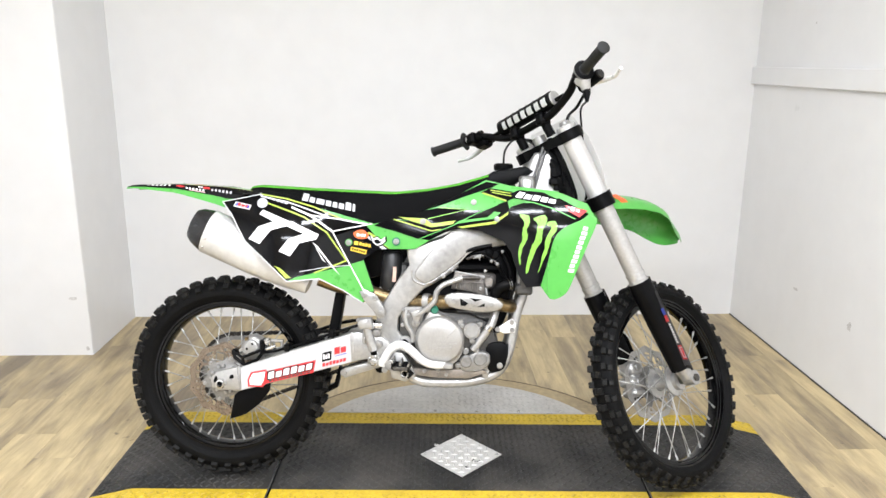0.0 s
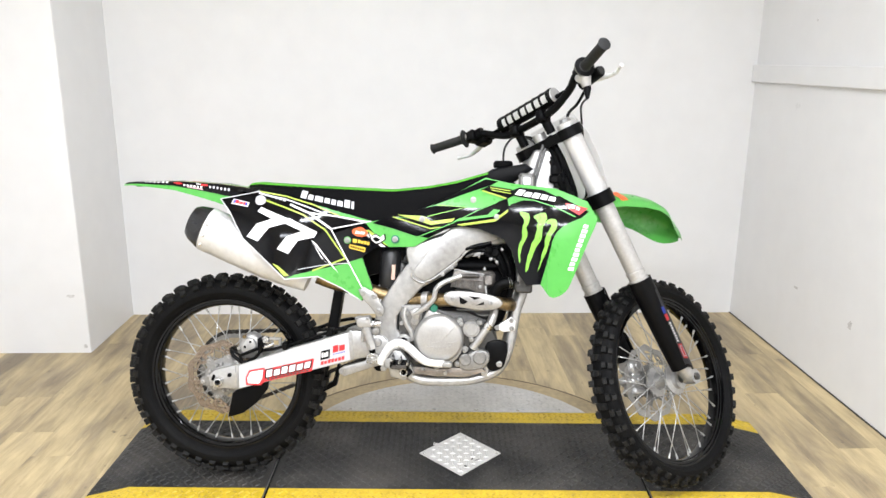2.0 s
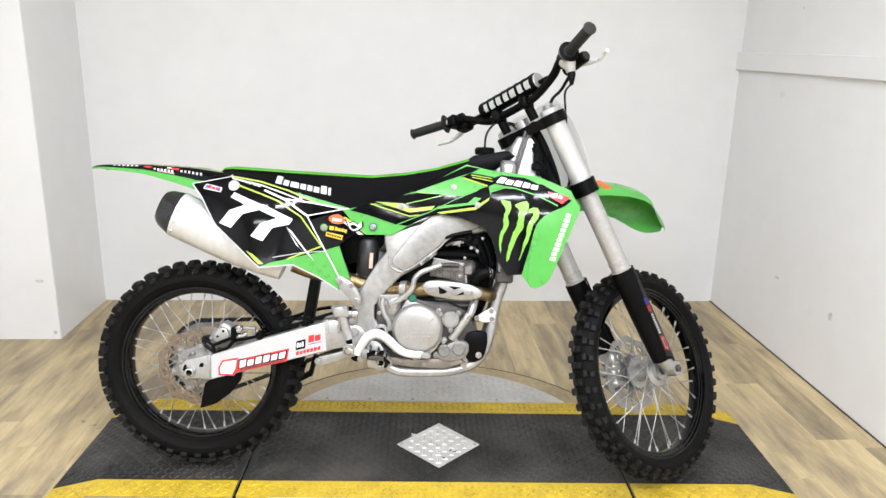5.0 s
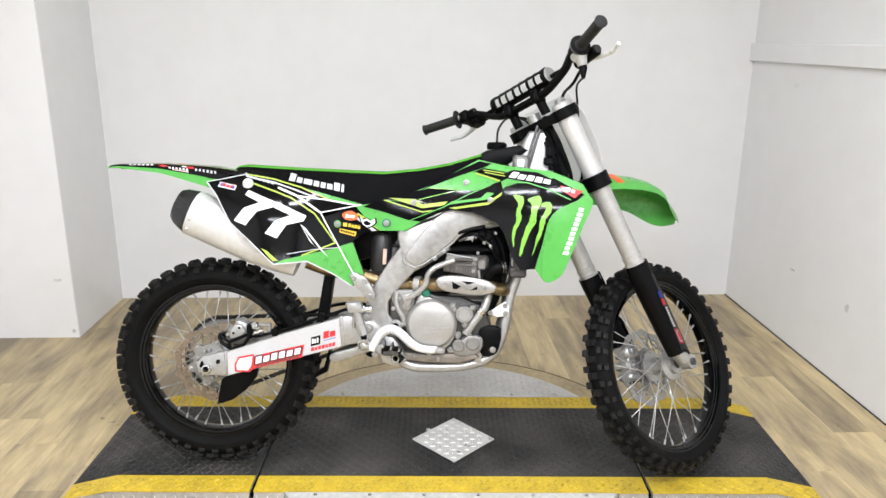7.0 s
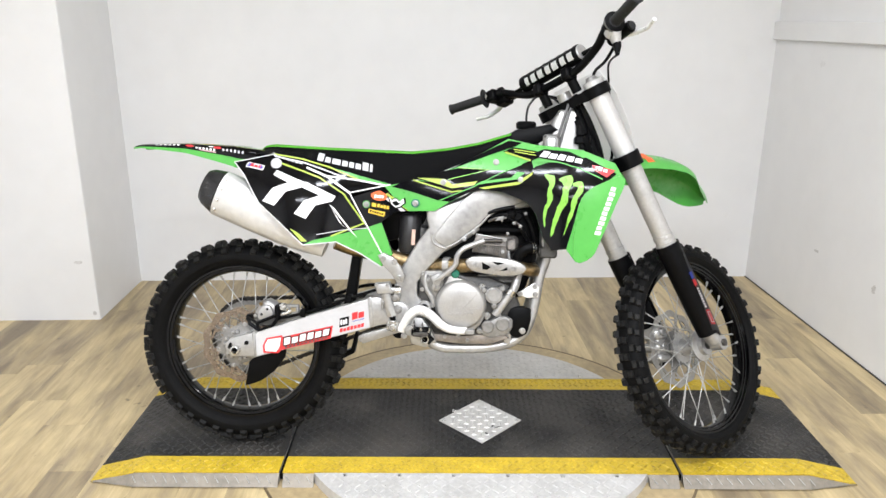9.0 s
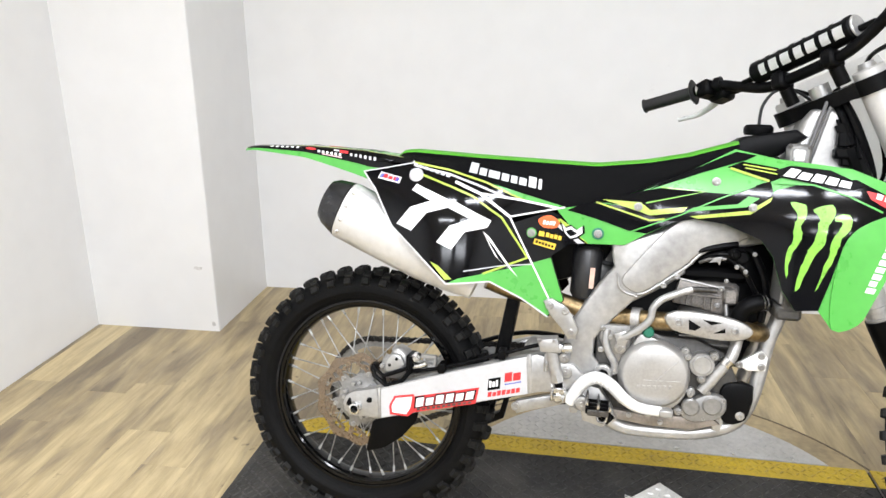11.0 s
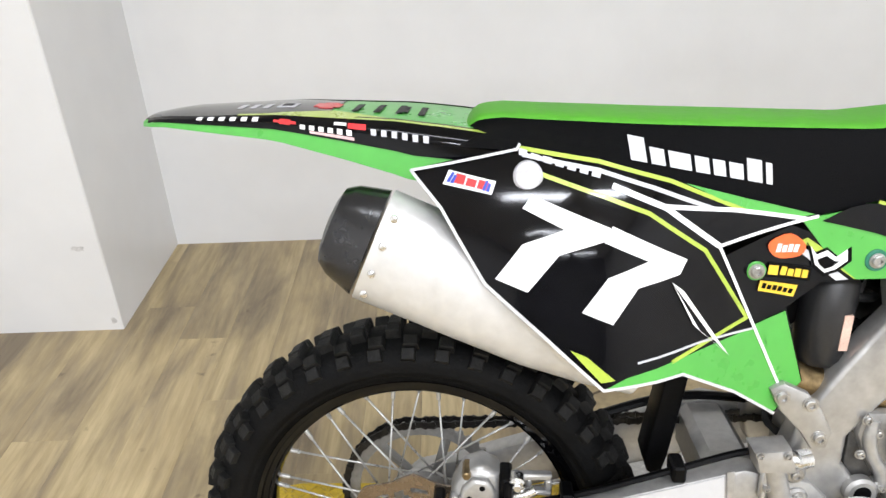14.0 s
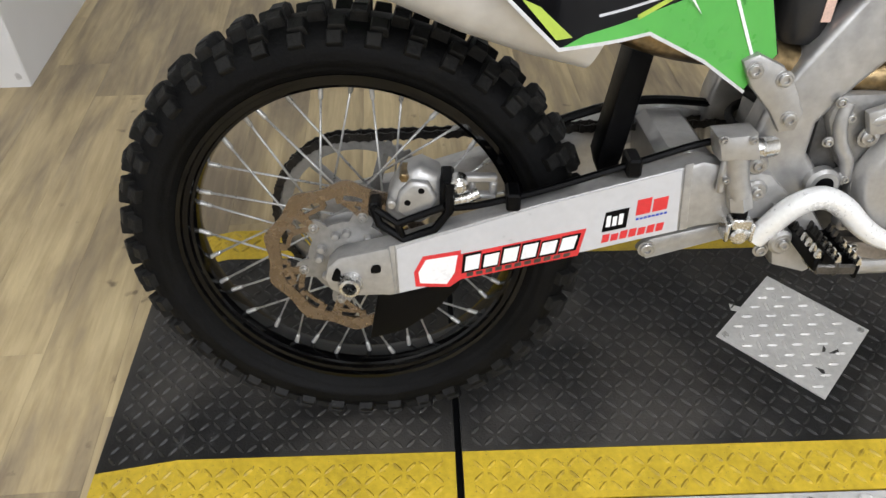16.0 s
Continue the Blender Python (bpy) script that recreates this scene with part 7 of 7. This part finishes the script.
part("steering_stem", tube([on_fork(-0.005, 0, -0.028), on_fork(0.26, 0, -0.028)], 0.022, 16, curved=False), ALLOY, bike, "", 40, TURNED)
BAR = ((0.886, -0.41, 1.221), (0.935, -0.29, 1.222), (0.957, -0.23, 1.222), (0.975, -0.185, 1.205), (0.975, -0.11, 1.172), (0.975, -0.05, 1.166), (0.975, 0.05, 1.166), (0.975, 0.11, 1.172), (0.975, 0.185, 1.205), (0.957, 0.23, 1.222), (0.935, 0.29, 1.222), (0.886, 0.41, 1.221))
bars = part("handlebar", tube(BAR, 0.0125, 14, 5), BLACK, bike, "black handlebar with crossbar pad", 40, TURNED)
part("crossbar", tube([(0.972, -0.165, 1.205), (0.972, 0.165, 1.205)], 0.007, 10, curved=False), BLACK, bars, "", 40)
pad = part("bar_pad", tube([(0.970, -0.128, 1.212), (0.970, -0.122, 1.212), (0.970, 0.122, 1.212), (0.970, 0.128, 1.212)], [0.021, 0.027, 0.027, 0.021], 18, curved=False), BLACK, bars, "black bar pad with white lettering blocks", 40)
for a0, yy in ((200, -1), (120, -1)):
    for k in range(7):
        st = bmesh.new()
        y0, y1 = -0.112 + 0.032 * k, -0.112 + 0.032 * k + (0.022, 0.020, 0.023, 0.020, 0.022, 0.021, 0.016)[k]
        ring = []
        for y in (y0, y1):
            for da in (-27, -9, 9, 27):
                a = radians(a0 + da)
                ring.append(((0.970 + 0.0277 * math.cos(a), y, 1.212 + 0.0277 * math.sin(a))))
        v = [st.verts.new(q) for q in ring]
        for i in range(3):
            st.faces.new((v[i], v[i + 1], v[5 + i], v[4 + i]))
        bmesh.ops.solidify(st, geom=st.faces[:], thickness=0.0006)
        part("lettering", st, WHITE, pad)
part("pad_end", disc_y(0.970, 1.212, 0.024, -0.127, -0.131, 0.002), ALLOY, pad, "", 40)
for side in (-1, 1):
    bc = part("bar_clamp", boxes((0.952, 0.998, side * 0.062 - 0.016, side * 0.062 + 0.016, 1.148, 1.188), bevel=0.006), BLACK, top_clamp, "", 40)
    part("clamp_bolt", disc_y(0.975, 1.190, 0.006, side * 0.062 - 0.010, side * 0.062 + 0.010, 0.001, 8), STEEL, bc, "", 40)
    part("clamp_post", tube([(0.985, side * 0.062, 1.152), (1.005, side * 0.062, 1.118)], 0.015, 12, curved=False), BLACK, top_clamp, "", 40)
    gx = lambda t: Vector(BAR[1] if side < 0 else BAR[-2]).lerp(Vector(BAR[0] if side < 0 else BAR[-1]), t)
    grip_pts, rr = [], []
    for k in range(15):
        grip_pts += [gx(0.02 + 0.066 * k), gx(0.02 + 0.066 * k + 0.036)]
        rr += [0.0150, 0.0160]
    gr = part("grip", tube([gx(-0.05), gx(-0.02)] + grip_pts + [gx(0.995), gx(1.01)], [0.028, 0.028] + rr + [0.019, 0.012], 16, curved=False), GRIP, bars, "grey ribbed rubber grip", 40)
    part("grip_end", tube([gx(1.005), gx(1.015)], [0.017, 0.014], 14, curved=False), GRIP, gr, "", 40)
    hp = gx(-0.28)
    per = part("lever_perch", merge(tube([gx(-0.20), gx(-0.36)], 0.020, 14, curved=False), tube([hp, hp + Vector((0.045, side * 0.005, -0.012))], 0.013, 10, curved=False)), BLACK, bars, "black lever perch", 40)
    l0 = hp + Vector((0.050, side * 0.006, -0.014))
    tip = gx(0.62) + Vector((0.085, 0, -0.030))
    slim = 0.85 if side < 0 else 1.0
    part("lever", tube([l0, l0.lerp(tip, 0.35) + Vector((0.012, 0, 0)), l0.lerp(tip, 0.8) + Vector((0.010, 0, -0.002)), tip, tip + Vector((-0.012, side * 0.022, 0.0))], [slim * r for r in (0.010, 0.0085, 0.0068, 0.0056, 0.0068)], 10), PEDALM, bars, "aluminium lever", 40)
    if side < 0:
        part("throttle_flange", tube([gx(-0.015), gx(-0.005), gx(0.01)], [0.030, 0.031, 0.026], 20, curved=False), BLACK, bars, "", 30)
        part("switch_box", boxes((hp.x - 0.012, hp.x + 0.014, hp.y - 0.030, hp.y - 0.005, hp.z - 0.020, hp.z + 0.022), bevel=0.004), BLACK, bars, "", 40)
        part("throttle_housing", tube([gx(-0.04), gx(-0.16)], [0.028, 0.026], 18, curved=False), BLACK, bars, "", 40)
        part("brake_reservoir", boxes((hp.x + 0.018, hp.x + 0.062, hp.y - 0.005, hp.y + 0.045, hp.z - 0.012, hp.z + 0.016), bevel=0.006), BLACK, bars, "front brake reservoir", 40)
        part("master_cylinder", tube([hp + Vector((0.030, -0.05, -0.012)), hp + Vector((0.045, 0.035, -0.014))], 0.017, 12, curved=False), BLACK, bars, "black brake master cylinder", 40)
        part("cable_elbow", merge(tube([gx(-0.10) + Vector((0.0, 0, -0.016)), gx(-0.24) + Vector((0.002, 0.0, -0.024))], [0.020, 0.022], 12, curved=False), tube([gx(-0.13) + Vector((0.004, 0, -0.022)), gx(-0.15) + Vector((0.010, 0.0, -0.052))], [0.020, 0.013], 12, curved=False)), FORKG, bars, "pale translucent throttle cable housing", 40)
        part("cable_boot", tube([gx(-0.15) + Vector((0.010, 0, -0.050)), gx(-0.155) + Vector((0.011, 0, -0.062)), gx(-0.17) + Vector((0.010, 0.002, -0.088))], [0.0125, 0.0115, 0.005], 10, curved=False), BLACK, bars, "black rubber cable boot", 40)
        part("flange_ring", tube([gx(-0.060), gx(-0.025)], 0.0305, 22, curved=False), COVER, bars, "worn grey throttle flange", 30)
        part("cylinder_end", tube([hp + Vector((0.029, -0.052, -0.012)), hp + Vector((0.028, -0.058, -0.012))], 0.0125, 14, curved=False), GRIP, bars, "", 30)
        part("reservoir_lid", boxes((hp.x + 0.020, hp.x + 0.060, hp.y - 0.003, hp.y + 0.043, hp.z + 0.0165, hp.z + 0.020), bevel=0.001), COVER, bars, "grey reservoir lid", 30)
        part("throttle_cable", tube([gx(-0.17) + Vector((0.010, 0.002, -0.086)), on_fork(-0.02, -0.150, 0.035), on_fork(0.05, -0.100, 0.055), on_fork(0.20, -0.03, 0.05)], 0.0034, 8), BLACK, bars, "black control cable", 40)
    else:
        part("bar_collar", tube([gx(-0.10), gx(-0.17)], 0.0150, 16, curved=False), BOLTM, bars, "bright steel bar collar", 30)
        part("grip_flange", tube([gx(-0.035), gx(-0.028), gx(0.0)], [0.029, 0.032, 0.027], 20, curved=False), GRIP, bars, "", 30)
        part("perch_bolt", disc_y(hp.x + 0.002, hp.z + 0.012, 0.006, hp.y + 0.01, hp.y + 0.026, 0.002, 8), STEEL, bars, "", 40)
        part("perch_cover", boxes((hp.x + 0.010, hp.x + 0.060, hp.y - 0.040, hp.y + 0.012, hp.z - 0.032, hp.z + 0.010), bevel=0.008), BLACK, bars, "black rubber lever cover", 40)
        part("clutch_adjuster", merge(tube([hp + Vector((0.040, 0.0, -0.010)), hp + Vector((0.052, -0.050, -0.012))], [0.013, 0.009], 10, curved=False), boxes((hp.x - 0.020, hp.x + 0.024, hp.y - 0.020, hp.y + 0.020, hp.z - 0.022, hp.z + 0.018), bevel=0.006)), BLACK, bars, "black clutch adjuster and perch clamp", 40)
        part("kill_switch", tube([gx(-0.46), gx(-0.58)], 0.020, 14, curved=False), BLACK, bars, "", 40)
        part("clutch_cable", tube([l0, (0.985, 0.16, 1.19), (1.06, 0.07, 1.16), (1.07, -0.02, 1.06), (1.04, -0.055, 0.96)], 0.004, 8), BLACK, bars, "black control cable", 40)
part("wiring_plug", merge(tube([(1.062, -0.050, 1.060), (1.080, -0.056, 1.015)], 0.014, 8, curved=False), boxes((1.050, 1.085, -0.072, -0.045, 0.985, 1.010), bevel=0.005), tube([(1.084, -0.058, 1.010), (1.115, -0.062, 0.940)], 0.020, 8, curved=False), tube([(1.112, -0.060, 0.945), (1.12, -0.058, 0.90), (1.10, -0.05, 0.86)], 0.007, 8)), BLACK, bike, "black wiring plugs beside the steering head", 40)
part("wiring_loom", tube([(1.055, -0.046, 1.07), (1.075, -0.050, 1.01), (1.09, -0.048, 0.95), (1.06, -0.045, 0.88)], 0.004, 8), BLACK, bike, "", 40)
part("brake_hose", tube([(0.99, -0.25, 1.20), (1.00, -0.19, 1.165), on_fork(-0.01, -0.075, 0.045), on_fork(0.10, -0.040, 0.060), on_fork(0.24, 0.0, 0.066), (1.20, 0.10, 0.84), (1.30, 0.125, 0.64), (1.43, 0.12, 0.40)], 0.0048, 8), BLACK, bike, "black front brake hose", 40, TURNED)
for dx, dz, r in ((0.0, 0.0, 0.010), (-0.014, -0.010, 0.008), (0.008, -0.016, 0.011)):
    part("wiring_sleeve", tube([(1.050 + dx, -0.030, 1.135 + dz), (1.078 + dx, -0.046, 1.085 + dz), (1.098 + dx, -0.050, 1.040 + dz), (1.114 + dx, -0.050, 1.000 + dz), (1.126 + dx, -0.048, 0.955 + dz), (1.120 + dx, -0.045, 0.900 + dz)], r, 8), BLACK, bike, "black taped wiring beside the steering head", 40)
for bx, bz in ((1.068, 1.027), (1.078, 0.986)):
    part("connector", boxes((bx - 0.013, bx + 0.013, -0.066, -0.045, bz - 0.016, bz + 0.016), bevel=0.003), BLACK, bike, "", 40)
fcal = part("front_caliper", merge(boxes((1.366, 1.425, 0.052, 0.112, 0.372, 0.418), (1.362, 1.420, 0.050, 0.114, 0.334, 0.366), (1.368, 1.426, 0.052, 0.112, 0.300, 0.328), bevel=0.008), boxes((1.374, 1.412, 0.058, 0.106, 0.305, 0.41), bevel=0.004)), ALLOY, bike, "cast front brake caliper", 40, TURNED)
for cz in (0.398, 0.350):
    part("piston_cap", disc_y(1.394, cz, 0.014, 0.056, 0.044, 0.003, 18), COVER, fcal, "", 35)
part("caliper_bracket", slab([(1.380, 0.300), (1.400, 0.285), (1.440, 0.300), (1.450, 0.335), (1.425, 0.345)], 0.075, 0.085, 0.003), BLACK, fcal, "black caliper bracket", 40)
part("hose_loop", tube([(1.385, 0.085, 0.420), (1.378, 0.080, 0.460), (1.392, 0.085, 0.492), (1.420, 0.095, 0.500)], 0.0048, 8), BLACK, fcal, "black brake hose loop", 40)

FF = ((1.160, 0.900, 0.055, 0.020), (1.22, 0.942, 0.075, 0.045), (1.29, 0.968, 0.086, 0.064), (1.38, 0.972, 0.088, 0.062), (1.46, 0.968, 0.086, 0.060), (1.52, 0.959, 0.076, 0.065), (1.555, 0.944, 0.060, 0.076), (1.593, 0.926, 0.046, 0.079), (1.622, 0.910, 0.035, 0.069), (1.646, 0.890, 0.024, 0.048), (1.661, 0.870, 0.014, 0.026), (1.668, 0.857, 0.006, 0.010))


def ff_row(x, n=15):
    xs = [p[0] for p in FF]
    z, w, d = (float(np.interp(x, xs, [p[k] for p in FF])) for k in (1, 2, 3))
    out = []
    for u in np.linspace(-1, 1, n):
        a = abs(u)
        ridge = 0.006 * max(0, 1 - abs(a - 0.45) / 0.12)
        out.append((x, w * math.copysign(min(a / 0.8, 1) if a < 0.8 else 1 + (a - 0.8) * 0.3, u), z + ridge - d * a ** 2.2))
    return out


ffender = part("front_fender", fender_loft([ff_row(x) for x in list(np.linspace(1.160, 1.60, 25)) + list(np.linspace(1.61, 1.668, 11))], bmesh.new()), GREEN, bike, "lime green front fender", 50, TURNED)
part("orange_mark", fender_loft([[(x, y, z + 0.0025) for x, y, z in ff_row(x)[1:5]] for x in np.linspace(1.27, 1.30, 4)], bmesh.new(), 0.001), ORANGE, ffender, "", 50)


# ---- floor planks ----
def plank_mesh(w, length):
    bm = box(bmesh.new(), -w / 2, w / 2, -length / 2, length / 2, FLOOR_Z - 0.005, FLOOR_Z, 0.0003)
    me = bpy.data.meshes.new("plank")
    bm.to_mesh(me)
    bm.free()
    me.materials.append(OAK)
    return me


PW, PL, JOINT = 0.149, 0.914, 0.0003
full = plank_mesh(PW - JOINT, PL - JOINT)
rnd = random.Random(4)
x = -0.622 - 7 * PW
column = 0
while x < RIGHT + 0.09:
    wide = min(PW, RIGHT + 0.1 - x)
    y = FRONT - ({6: 0.60, 7: 0.917}.get(column, rnd.random())) * PL
    column += 1
    while y < BACK + 0.09:
        y0, y1 = max(y, FRONT - 0.1), min(y + PL, BACK + 0.1)
        if y1 - y0 > 0.01:
            whole = y1 - y0 > PL - 0.001 and wide > PW - 0.001
            ob = new("plank", full if whole else plank_mesh(wide - JOINT, y1 - y0 - JOINT))
            ob.parent = floor
            ob.matrix_parent_inverse = Matrix()
            ob.matrix_basis = Matrix.Translation((x + wide / 2, (y0 + y1) / 2, 0))
        y += PL
    x += PW
